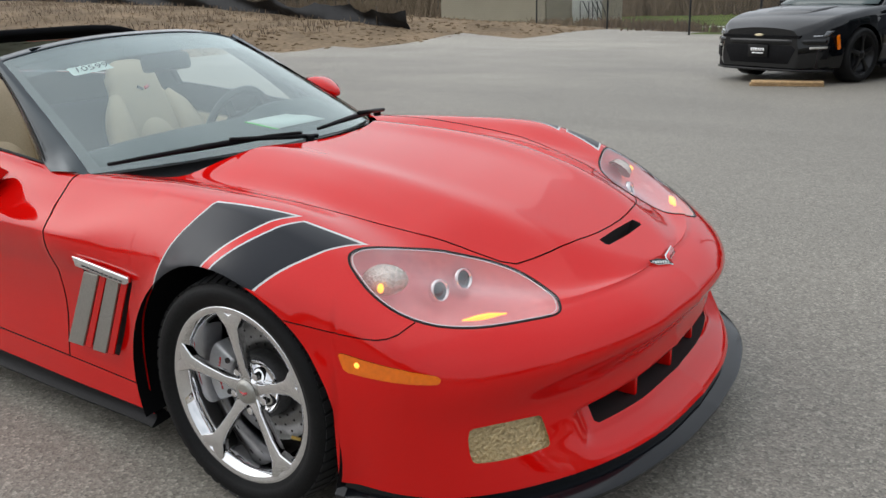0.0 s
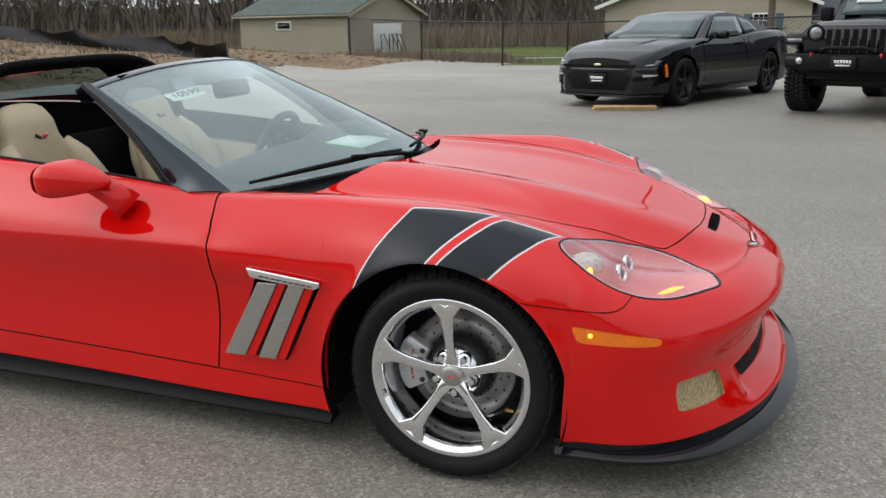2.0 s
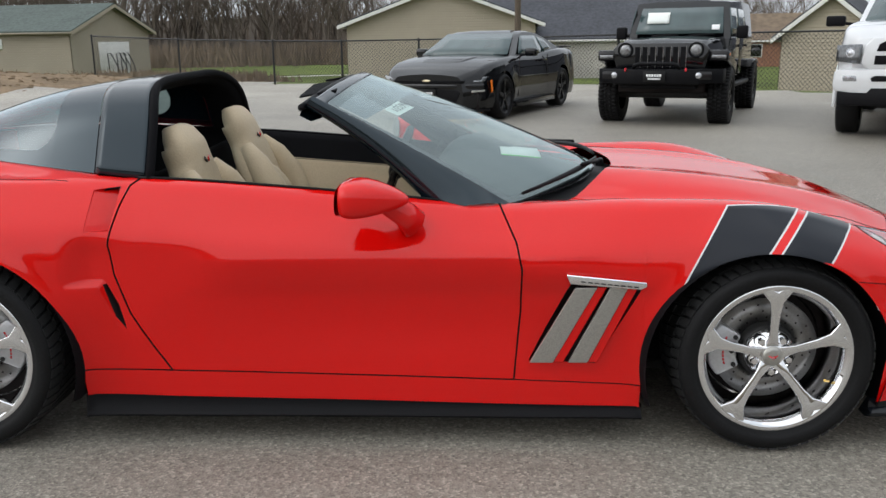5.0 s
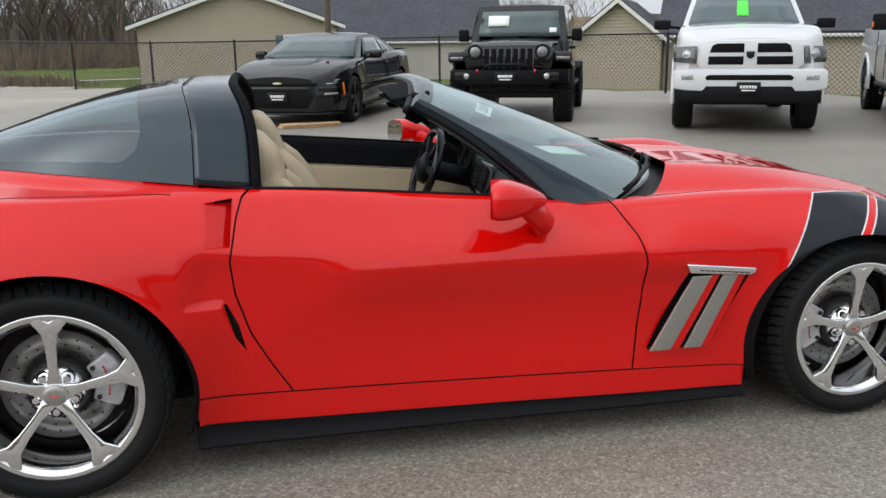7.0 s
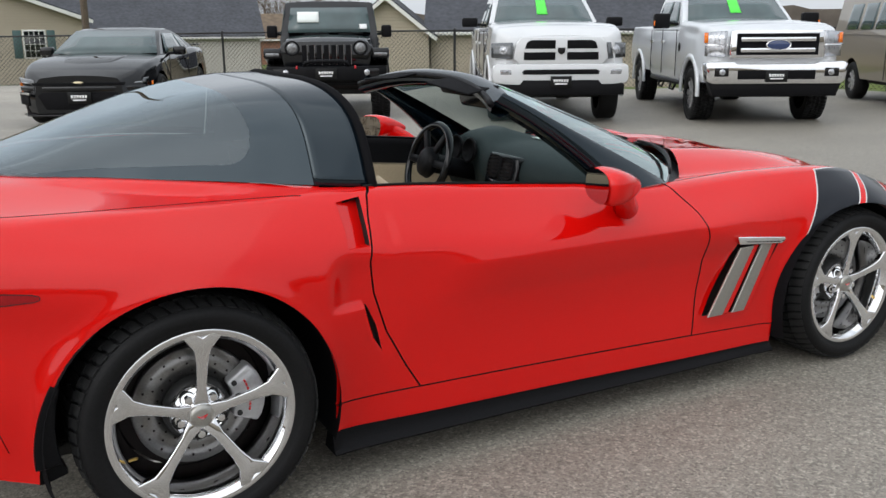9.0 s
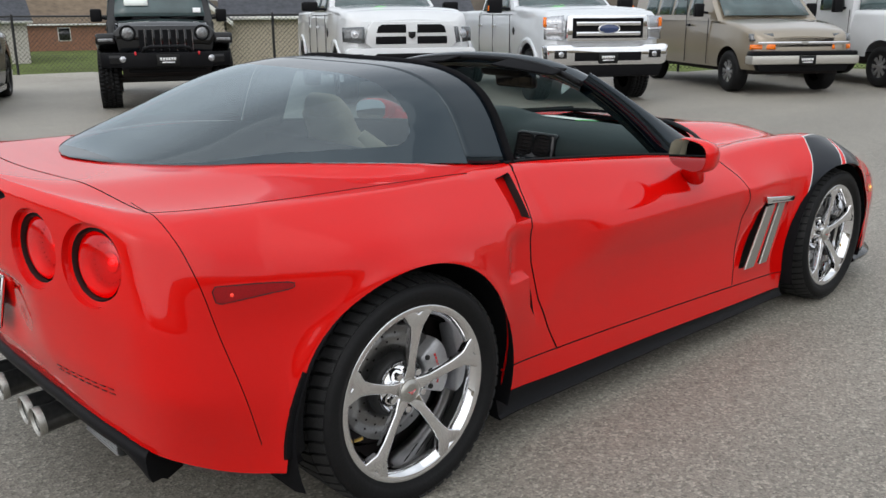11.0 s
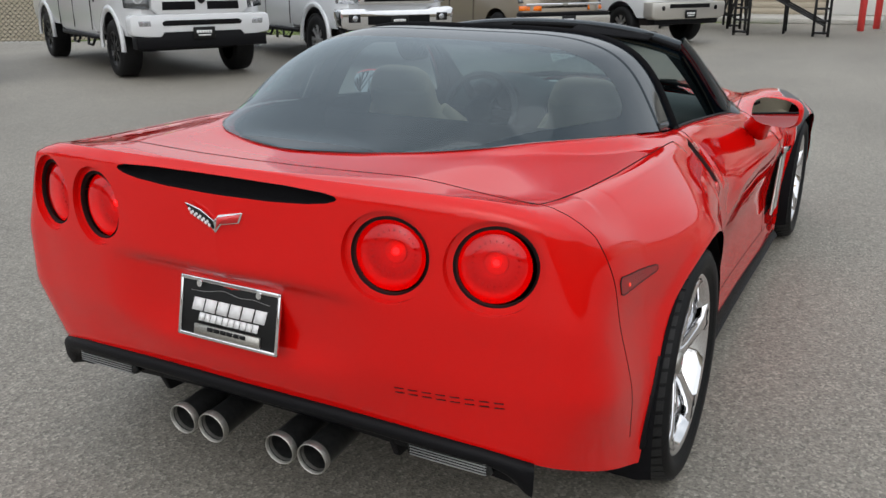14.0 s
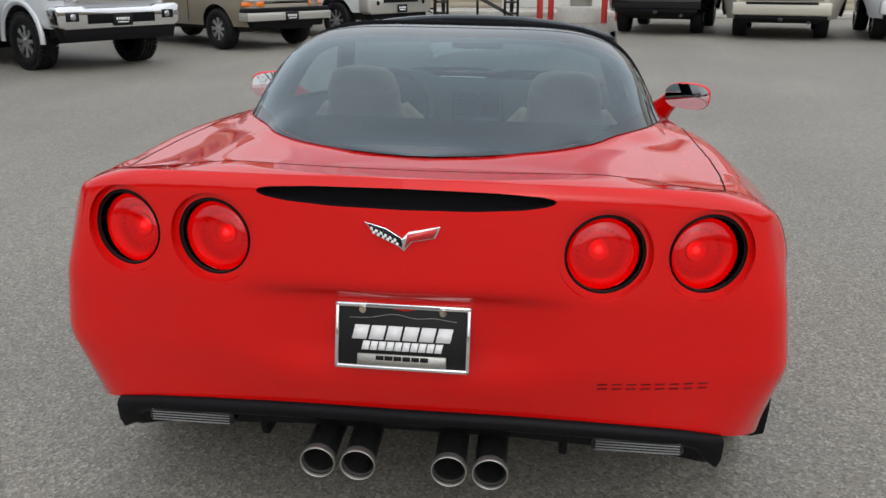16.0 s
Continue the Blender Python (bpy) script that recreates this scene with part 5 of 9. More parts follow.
SKIN.normal_update()
body = skin_part("body", (BODY, SEAM, NOTCH, WELL), RED, CAR)
body.data.materials.append(GAP)
skin_part("inner_panel", (BODY, DOOR, NOTCH), FELT, CAR, where=lambda c: -1.9 < c.x < 0.55 and c.z > 0.55, lift=-0.012, label="black inner panel under the rear deck")
hood = skin_part("hood", (HOOD,), RED, CAR)
for sgn, tag in ((-1, "right"), (1, "left")):
    skin_part("door", (DOOR,), RED, CAR, sgn)
    skin_part("shut_line", (SEAM,), GAP, CAR, sgn, lift=0.0006)
    skin_part("fender_stripe", (STRIPE,), VINYL_BLACK, CAR, sgn, "black vinyl double fender stripe")
    skin_part("stripe_edging", (EDGING,), VINYL_WHITE, CAR, sgn, "thin silver stripe edging")
    skin_part("side_marker_lamp", (MARK_F,), AMBER, CAR, sgn, "amber front side marker lens", lift=0.002)
    skin_part("rear_marker_lamp", (MARK_R,), MARKER_RED, CAR, sgn, "red rear side marker lens", lift=0.002)
    skin_part("fog_lamp", (FOG,), FOG_LENS, CAR, sgn, "yellowed fog lamp lens")
    skin_part("gill_recess", (GILL,), GAP, CAR, sgn, smooth_from_skin=False)
    skin_part("scoop_slit", (SLIT,), GAP, CAR, sgn, smooth_from_skin=False)
    skin_part("intake_mouth", (MOUTH,), GAP, CAR, sgn, smooth_from_skin=False)
    skin_part("headlamp_lens", (LAMPHOLE,), LENS, CAR, sgn, "clear headlamp cover", lift=0.001).visible_shadow = False
    skin_part("tail_lamp_ring", (TAILRING,), GAP, CAR, sgn, smooth_from_skin=False)
skin_part("grille_recess", (GRILLE,), GAP, CAR, smooth_from_skin=False)
skin_part("brake_lamp_recess", (BRAKE,), FELT, CAR, smooth_from_skin=False)
skin_part("nose_intake", (SCOOP,), GAP, CAR, smooth_from_skin=False)


def both(fn):
    """Calls fn for the right side and the left side."""
    for sgn in (-1, 1):
        fn(sgn)


def mirror_y(bm):
    bmesh.ops.transform(bm, matrix=Matrix.Diagonal((1, -1, 1, 1)), verts=bm.verts[:])
    bmesh.ops.reverse_faces(bm, faces=bm.faces[:])
    return bm


def sided(name, make, mat, sgn, label="", parent=None, smooth=True):
    """Builds a part for the right side (w = -y) and mirrors it for the left."""
    bm = make()
    if sgn == 1:
        mirror_y(bm)
    return part(name, bm, mat, parent or CAR, label, smooth)


# roof hoop and hatch glass
ROOF_MID = [(-0.70, 1.195), (-0.80, 1.198), (-0.95, 1.194), (-1.10, 1.175), (-1.25, 1.145), (-1.40, 1.104), (-1.55, 1.056), (-1.70, 1.004), (-1.82, 0.967), (-1.90, 0.955)]


def roof_power(t):
    """How boxy the section is: square over the hoop, a flatter bow towards the tail."""
    return 0.40 + 0.30 * float(ramp(0.25, 0.95, t))


def border_at(t):
    """Place across at which the printed border of the glass ends."""
    th = math.asin(0.20 ** (1 / roof_power(t)))
    return math.sqrt(2 * th / math.pi / 3) / 2


def roof_point(t, a):
    """t from the hoop's front edge to the tail of the glass, a from one sill over the top (0.5) to the other."""
    q = 2 * min(a, 1 - a)
    th = math.pi / 2 * q * q * (3 - 2 * q)
    th = th if a <= 0.5 else math.pi - th
    x = -0.735 - 0.06 * math.sin(th) ** 2 * (1 - t)
    x += (-1.90 - x) * t
    c, s = math.cos(th), math.sin(th)
    we, ze, zc = float(curve(ROOF_EDGE_W, x)), float(curve(ROOF_EDGE_Z, x)), float(curve(ROOF_MID, x))
    e = roof_power(t)
    h = max(s, 0.0) ** e
    return Vector((x, -we * math.copysign(abs(c) ** e, c) * (1 - 0.22 * h), ze + (zc - ze) * h))


def roof_sheet(t0, t1, a0, a1, nt, na, lift=0.0):
    g = []
    for i in range(nt + 1):
        row = []
        for j in range(na + 1):
            t = t0 + (t1 - t0) * i / nt
            b0 = a0(t) if callable(a0) else a0
            b1 = a1(t) if callable(a1) else a1
            p = roof_point(t, b0 + (b1 - b0) * j / na)
            row.append(p + Vector((0, p.y * 0.3, 0.5)).normalized() * lift)
        g.append(row)
    bm = sheet(g)
    bmesh.ops.recalc_face_normals(bm, faces=bm.faces[:])
    if sum(f.normal.z for f in bm.faces) < 0:
        bmesh.ops.reverse_faces(bm, faces=bm.faces[:])
    return bm


T_SEAM, T_CLEAR, T_END = 0.154, 0.289, 0.945


def A_CLEAR(t):
    """Where the clear glass begins across, with rounded corners at its front edge."""
    k = min(max((T_CLEAR + 0.075 - t) / 0.075, 0), 1)
    return border_at(t) * (1 - 0.55 * float(ramp(0.62, 0.95, t))) + 0.085 * (1 - math.sqrt(max(1 - k * k, 0)))


def FAR_CLEAR(t):
    return 1 - A_CLEAR(t)


bm = roof_sheet(0, T_SEAM - 0.003, 0, 1, 8, 72)
thicken(bm, 0.02)
part("roof_hoop", bm, ROOF_BLACK, CAR, "black painted roof hoop")
bm = bmesh.new()
for t0, t1, a0, a1, nt, na in ((T_SEAM, T_CLEAR, 0, 1, 6, 72), (T_CLEAR, T_END, 0, A_CLEAR, 64, 8), (T_CLEAR, T_END, FAR_CLEAR, 1, 64, 8), (T_END, 1.0, 0, 1, 6, 72)):
    merge(bm, roof_sheet(t0, t1, a0, a1, nt, na))
bmesh.ops.remove_doubles(bm, verts=bm.verts[:], dist=0.0005)
part("glass_border", bm, GLASS_EDGE, CAR, "black printed border of the hatch glass")
hatch = part("hatch_glass", roof_sheet(T_CLEAR, T_END, A_CLEAR, FAR_CLEAR, 64, 60), HATCH_GLASS, CAR, "tinted wraparound hatch glass")
hatch.visible_shadow = False
seal = [roof_point(0.0, a) + Vector((0.012, 0, -0.006)) for a in np.linspace(0, 1, 60)]
part("hoop_seal", tube(seal, 0.016, 8), FELT, CAR, "black rubber hoop seal")
inner = [[Vector((p.x + dx, p.y * k, 0.86 + (p.z - 0.86) * k2)) for p in seal] for dx, k, k2 in ((0.004, 0.99, 0.985), (-0.03, 0.93, 0.88), (-0.16, 0.92, 0.86))]
part("hoop_lining", sheet(inner), FELT, CAR, "black inner lining of the roof hoop")


# windshield, pillars, header
def glass_point(a, b):
    """a across from -1 (right) to 1, b from the foot to the header."""
    w0, w1 = 0.695 * a, 0.565 * a
    foot_z = 0.832 - 0.040 * abs(a) ** 2
    low = Vector((glass_foot(abs(w0)), w0, foot_z))
    high = Vector((-0.055 - 0.085 * abs(a) ** 2.2, w1, 1.186 - 0.062 * abs(a) ** 2.5))
    p = low.lerp(high, b)
    return p + Vector((0.45, 0, 0.89)) * 0.014 * 4 * b * (1 - b) * (1 - 0.55 * a * a)


def glass_sheet(a0, a1, b0, b1, na, nb, lift=0.0):
    bm = sheet([[glass_point(a0 + (a1 - a0) * i / na, b0 + (b1 - b0) * j / nb) + Vector((0.45, 0, 0.89)) * lift for j in range(nb + 1)] for i in range(na + 1)])
    bmesh.ops.recalc_face_normals(bm, faces=bm.faces[:])
    if sum(f.normal.z for f in bm.faces) < 0:
        bmesh.ops.reverse_faces(bm, faces=bm.faces[:])
    return bm


ws = part("windshield", glass_sheet(-1, 1, 0.0, 1.0, 40, 20), WINDSHIELD, CAR, "clear curved windshield")
ws.visible_shadow = False
bm = glass_sheet(-1, 1, 0.965, 1.0, 40, 3, -0.004)
merge(bm, glass_sheet(-1, 1, -0.01, 0.045, 40, 3, -0.004))
merge(bm, glass_sheet(-1, -0.955, 0.045, 0.965, 3, 20, -0.004))
merge(bm, glass_sheet(0.955, 1, 0.045, 0.965, 3, 20, -0.004))
part("windshield_border", bm, GLOSS_PLASTIC, CAR, "black printed border of the windshield")
SHADE = glass_material("tinted shade band", (0.30, 0.36, 0.44))
sb = part("shade_band", glass_sheet(-0.95, 0.95, 0.80, 0.965, 30, 6, -0.002), SHADE, CAR, "bluish tinted band along the glass top")
sb.visible_shadow = False


def pillar():
    g = []
    for b in np.linspace(-0.03, 1.03, 24):
        e = glass_point(-1, b)
        k = min(max(b, 0), 1)
        wide = 0.155 * (1 - k) ** 1.6 + 0.052
        out = Vector((-0.86, -0.16, -0.42)).normalized()
        outer = e + out * wide
        outer.z = max(outer.z, 0.79)
        mid = e.lerp(outer, 0.5) + Vector((0.1, -0.5, 0.6)).normalized() * (0.020 + 0.01 * k)
        inner = outer + Vector((0.01, 0.065, -0.015))
        back = e + Vector((-0.02, 0.045, -0.03))
        g.append([e + Vector((0.004, -0.002, 0.004)), e.lerp(mid, 0.6) + Vector((0, -0.006, 0.008)), mid, mid.lerp(outer, 0.6) + Vector((0, -0.008, 0.004)), outer, inner, back])
    bm = sheet(g)
    bmesh.ops.recalc_face_normals(bm, faces=bm.faces[:])
    return bm


both(lambda s: sided("pillar", pillar, ROOF_BLACK, s, "black painted windshield pillar"))
hd = [glass_point(a, 1.0) + Vector((-0.03, 0, -0.008)) for a in np.linspace(-1.02, 1.02, 40)]
bm = sheet([[p + Vector(o) for p in hd] for o in ((0.036, 0, 0.010), (0.0, 0, 0.018), (-0.035, 0, 0.006), (-0.05, 0, -0.03), (-0.01, 0, -0.05), (0.05, 0, -0.03), (0.036, 0, 0.010))])
bmesh.ops.recalc_face_normals(bm, faces=bm.faces[:])
part("windshield_header", bm, ROOF_BLACK, CAR, "black windshield header")
part("header_seal", tube([p + Vector((-0.045, 0, -0.004)) for p in hd], 0.012, 8), PLASTIC, CAR)
for y in (-0.30, 0.30):
    v = box(-0.17, 0.17, -0.14, 0.14, -0.011, 0.011, 0.009, 3)
    bmesh.ops.transform(v, matrix=pose(-0.180, y, 1.158, 0, -9, 0) @ pose(0, 0, 0, -4 * math.copysign(1, y), 0, 0) @ Matrix.Diagonal((0.40, 1.15, 0.36, 1)), verts=v.verts[:])
    part("sun_visor", v, FELT, CAR, "black raised sun visor")
bm = box(-0.05, 0.03, -0.12, 0.12, 1.095, 1.15, 0.02, 3)
part("overhead_trim", bm, PLASTIC, CAR)
bm = box(-0.02, 0.02, -0.115, 0.115, -0.035, 0.035, 0.018, 3)
bmesh.ops.transform(bm, matrix=pose(0.06, 0, 1.075, 0, -12, 0), verts=bm.verts[:])
part("rear_view_mirror", bm, GLOSS_PLASTIC, CAR, "black rear view mirror")
# windshield papers
bm = sheet([[glass_point(a, b) + Vector((-0.3, 0, -0.6)) * 0.006 for b in (0.730, 0.800)] for a in (-0.745, -0.52)])
st = part("stock_sticker", bm, PAPER, CAR, "white number sticker inside the windshield")
def number_text(parent):
    """Handwritten stock number on the sticker, as flat strokes of the built-in font."""
    cu = bpy.data.curves.new("number", "FONT")
    cu.body, cu.size, cu.align_x, cu.align_y, cu.shear = "10599", 0.050, "CENTER", "CENTER", 0.2
    ob = bpy.data.objects.new("number", cu)
    scene.collection.objects.link(ob)
    me = bpy.data.meshes.new_from_object(ob.evaluated_get(bpy.context.evaluated_depsgraph_get()))
    bpy.data.objects.remove(ob)
    own = bmesh.new()
    own.from_mesh(me)
    o, ex, ey = glass_point(-0.63, 0.7655), glass_point(-0.61, 0.7655) - glass_point(-0.65, 0.7655), glass_point(-0.63, 0.78) - glass_point(-0.63, 0.75)
    ex, ey = ex.normalized(), ey.normalized()
    for v in own.verts:
        v.co = o + ex * v.co.x + ey * v.co.y - Vector((0.3, 0, 0.6)) * 0.003
    part("number", own, BLACK_PRINT, parent, "handwritten black number", smooth=False)


number_text(st)
bm = sheet([[Vector((x, y, 0.862 - 0.10 * (x - 0.48))) for y in (0.0, 0.13, 0.255)] for x in (0.49, 0.57, 0.655)])
part("dash_paper", thicken(bm, 0.002), PAPER, CAR, "pale green-edged sheet on the dash")
bm = sheet([[Vector((x, y, 0.860 - 0.10 * (x - 0.48))) for y in (-0.012, 0.0)] for x in (0.49, 0.655)])
part("paper_edge", thicken(bm, 0.002), GREEN_PAPER, CAR, "bright green paper edge")


# cowl and wipers
cowl = []
for w in np.linspace(-0.70, 0.70, 41):
    x0, x1 = glass_foot(abs(w)) - 0.03, hood_end(abs(w)) + 0.02
    z = 0.838 - 0.044 * (w / 0.7) ** 2
    cowl.append([(x0, w, z - 0.015), (x0 + 0.03, w, z - 0.030), (x1 - 0.02, w, z - 0.045), (x1, w, z - 0.04)])
bm = sheet(cowl)
bmesh.ops.recalc_face_normals(bm, faces=bm.faces[:])
part("cowl_panel", bm, PLASTIC, CAR, "black louvred cowl panel")
for y0, y1, x0 in ((-0.10, -0.66, 0.0), (0.52, -0.02, 0.0)):
    pts = []
    for k in np.linspace(0, 1, 12):
        y = y0 + (y1 - y0) * k
        pts.append(Vector((glass_foot(abs(y)) + 0.012 - 0.06 * k * (1 - k), y, 0.848 - 0.044 * (y / 0.7) ** 2 + 0.012 + 0.035 * k * (1 - k))))
    wiper = part("wiper", tube(pts, [0.011 - 0.005 * abs(2 * k - 1) for k in np.linspace(0, 1, 12)], 6), PLASTIC, CAR, "black windshield wiper")
    part("wiper_pivot", cylinder(0.016, 0.03, pose(pts[0].x + 0.02, y0 + 0.02, 0.835), 14, bevel=0.004), PLASTIC, wiper)
    part("wiper_arm", tube([(pts[0].x + 0.03, y0 + 0.05, 0.842), (pts[5].x + 0.01, pts[5].y, pts[5].z + 0.012)], 0.008, 6), PLASTIC, wiper)


# cockpit
bm = box(-0.80, 0.92, -0.66, 0.66, 0.20, 0.24)
part("cockpit_floor", bm, FELT, CAR)
belt = lambda x: float(np.interp(-x, -RAILS[4][0][800:1150], RAILS[4][2][800:1150])) if -0.95 < x < 0.6 else 0.79


def door_lining():
    g = []
    for x in np.linspace(-0.79, 0.52, 28):
        zb = belt(x)
        g.append([(x, -0.705, zb - 0.002), (x, -0.685, zb - 0.006), (x, -0.668, zb - 0.03), (x, -0.662, zb - 0.115), (x, -0.650, zb - 0.125)])
    bm = sheet(g)
    bmesh.ops.recalc_face_normals(bm, faces=bm.faces[:])
    return bm


def door_card():
    g = []
    for x in np.linspace(-0.79, 0.60, 28):
        zb = belt(min(x, 0.5)) - 0.12
        g.append([(x, -0.655, zb), (x, -0.640, zb - 0.02), (x, -0.640, 0.52), (x, -0.585, 0.48), (x, -0.60, 0.44), (x, -0.645, 0.40), (x, -0.65, 0.22)])
    bm = sheet(g)
    bmesh.ops.recalc_face_normals(bm, faces=bm.faces[:])
    return bm


both(lambda s: sided("door_lining", door_lining, FELT, s, "black upper door lining"))
both(lambda s: sided("door_card", door_card, LEATHER, s, "beige leather door card"))
both(lambda s: sided("window_seal", lambda: tube([(x, -0.703, belt(x) + 0.001) for x in np.linspace(-0.76, 0.34, 24)], 0.006, 6), PLASTIC, s, "black window seal"))
bm = bmesh.new()
box(-0.82, -0.78, -0.66, 0.66, 0.22, 0.86, 0.01, 1, bm)
merge(bm, sheet([[(-0.80, y, 0.80) for y in (-0.66, 0.66)], [(-1.0, y, 0.70) for y in (-0.66, 0.66)], [(-1.95, y, 0.70) for y in (-0.62, 0.62)], [(-1.97, y, 0.90) for y in (-0.58, 0.58)]]))
for s in (-1, 1):
    merge(bm, sheet([[(-0.78, s * 0.682, z) for z in (0.60, 0.905)], [(-1.2, s * 0.628, z) for z in (0.60, 0.930)], [(-1.5, s * 0.490, z) for z in (0.60, 0.948)], [(-1.7, s * 0.320, z) for z in (0.60, 0.956)]]))
part("cargo_bay", bm, FELT, CAR, "black carpeted cargo bay")
dash = []
for y in np.linspace(-0.66, 0.66, 45):
    hump = 0.050 * math.exp(-((y - 0.38) / 0.16) ** 4)
    side = (abs(y) / 0.66) ** 2.2
    near = 0.205 + 0.05 * side + 0.03 * math.exp(-((y - 0.38) / 0.14) ** 4)
    dash.append([(0.84 - 0.34 * side, y, 0.795 - 0.02 * abs(y)), (0.68 - 0.25 * side, y, 0.836 - 0.026 * side), (0.52 - 0.10 * side, y, 0.856 + 0.4 * hump - 0.02 * side), (near + 0.16, y, 0.858 + hump - 0.02 * side), (near + 0.06, y, 0.842 + hump - 0.02 * side), (near + 0.012, y, 0.805 + 0.9 * hump), (near, y, 0.755), (near + 0.008, y, 0.69), (near + 0.05, y, 0.60), (near + 0.16, y, 0.45)])
bm = sheet(dash)
bmesh.ops.recalc_face_normals(bm, faces=bm.faces[:])
part("dashboard", bm, DASH, CAR, "dark green-grey padded dashboard")
bm = box(-0.030, 0.060, -0.118, 0.118, -0.155, 0.115, 0.018, 3)
bmesh.ops.transform(bm, matrix=pose(0.205, 0, 0.715, 0, 14, 0), verts=bm.verts[:])
stack = part("control_panel", bm, GLOSS_PLASTIC, CAR, "glossy black centre stack")
for k in range(2):
    at = pose(0.186, -0.052 + 0.104 * k, 0.776, 0, 14, 0)
    rim = [at @ Vector((0, 0.046 * math.copysign(abs(math.cos(a)) ** 0.5, math.cos(a)), 0.046 * math.copysign(abs(math.sin(a)) ** 0.5, math.sin(a)))) for a in np.linspace(0, 2 * math.pi, 32, endpoint=False)]
    vent = part("air_vent", tube(rim, 0.005, 6, close=True), PLASTIC, stack, "black air vent")
    part("vent_hole", merge(None, box(0.002, 0.006, -0.043, 0.043, -0.043, 0.043), at), GAP, vent)
    for q in range(5):
        part("air_vent_slat", merge(None, box(-0.004, 0.006, -0.042, 0.042, -0.003, 0.003), at @ pose(0, 0, -0.032 + 0.016 * q)), PLASTIC, vent)
part("radio_screen", merge(None, box(-0.002, 0.004, -0.085, 0.085, -0.030, 0.030, 0.002, 1), pose(0.164, 0, 0.690, 0, 14, 0)), DARK_GLASS, stack)
for k in range(6):
    part("radio_button", merge(None, box(-0.006, 0.004, -0.010, 0.010, -0.006, 0.006, 0.002, 1), pose(0.154, -0.070 + 0.028 * k, 0.648, 0, 14, 0)), PLASTIC, stack)
for k in range(3):
    part("control_knob", cylinder(0.015, 0.02, pose(0.146, -0.06 + 0.06 * k, 0.614, 0, -76, 0), 16, bevel=0.003), SATIN, stack)
bm = box(-0.70, 0.32, -0.095, 0.095, 0.24, 0.52, 0.03, 3)
part("console", bm, LEATHER, CAR, "beige centre console")
part("shifter", lathe([(0.0, 0.10), (0.02, 0.095), (0.026, 0.075), (0.018, 0.05), (0.012, 0.0)], 16, pose(0.12, 0, 0.52)), GLOSS_PLASTIC, CAR)
for k in range(2):
    part("gauge_bezel", lathe([(0.055, 0.0), (0.060, 0.012), (0.050, 0.016), (0.046, 0.0), (0, -0.002)], 24, pose(0.222, 0.315 + 0.125 * k, 0.806, 0, -80, 0)), PLASTIC, CAR)
# steering wheel
wheel_at = pose(0.030, 0.375, 0.758, 0, -70, 0)
bm = bmesh.new()
tube([wheel_at @ Vector((0.176 * math.cos(a), 0.176 * math.sin(a), 0)) for a in np.linspace(0, 2 * math.pi, 48, endpoint=False)], 0.0175, 10, bm, close=True)
sw = part("steering_wheel", bm, GLOSS_PLASTIC, CAR, "black leather steering wheel")
part("airbag_cover", lathe([(0, 0.035), (0.04, 0.034), (0.066, 0.022), (0.075, -0.01), (0.05, -0.03)], 24, wheel_at), PLASTIC, sw)
for a in (0, 180, 90 + 145, 90 - 145 + 360):
    bm = box(0.06, 0.18, -0.017, 0.017, -0.008, 0.012, 0.006, 2)
    bmesh.ops.transform(bm, matrix=wheel_at @ pose(0, 0, 0, 0, 0, a + 90), verts=bm.verts[:])
    part("spoke", bm, PLASTIC, sw)
part("steering_column", rod((0.05, 0.375, 0.752), (0.30, 0.375, 0.69), 0.045, 14), PLASTIC, CAR)


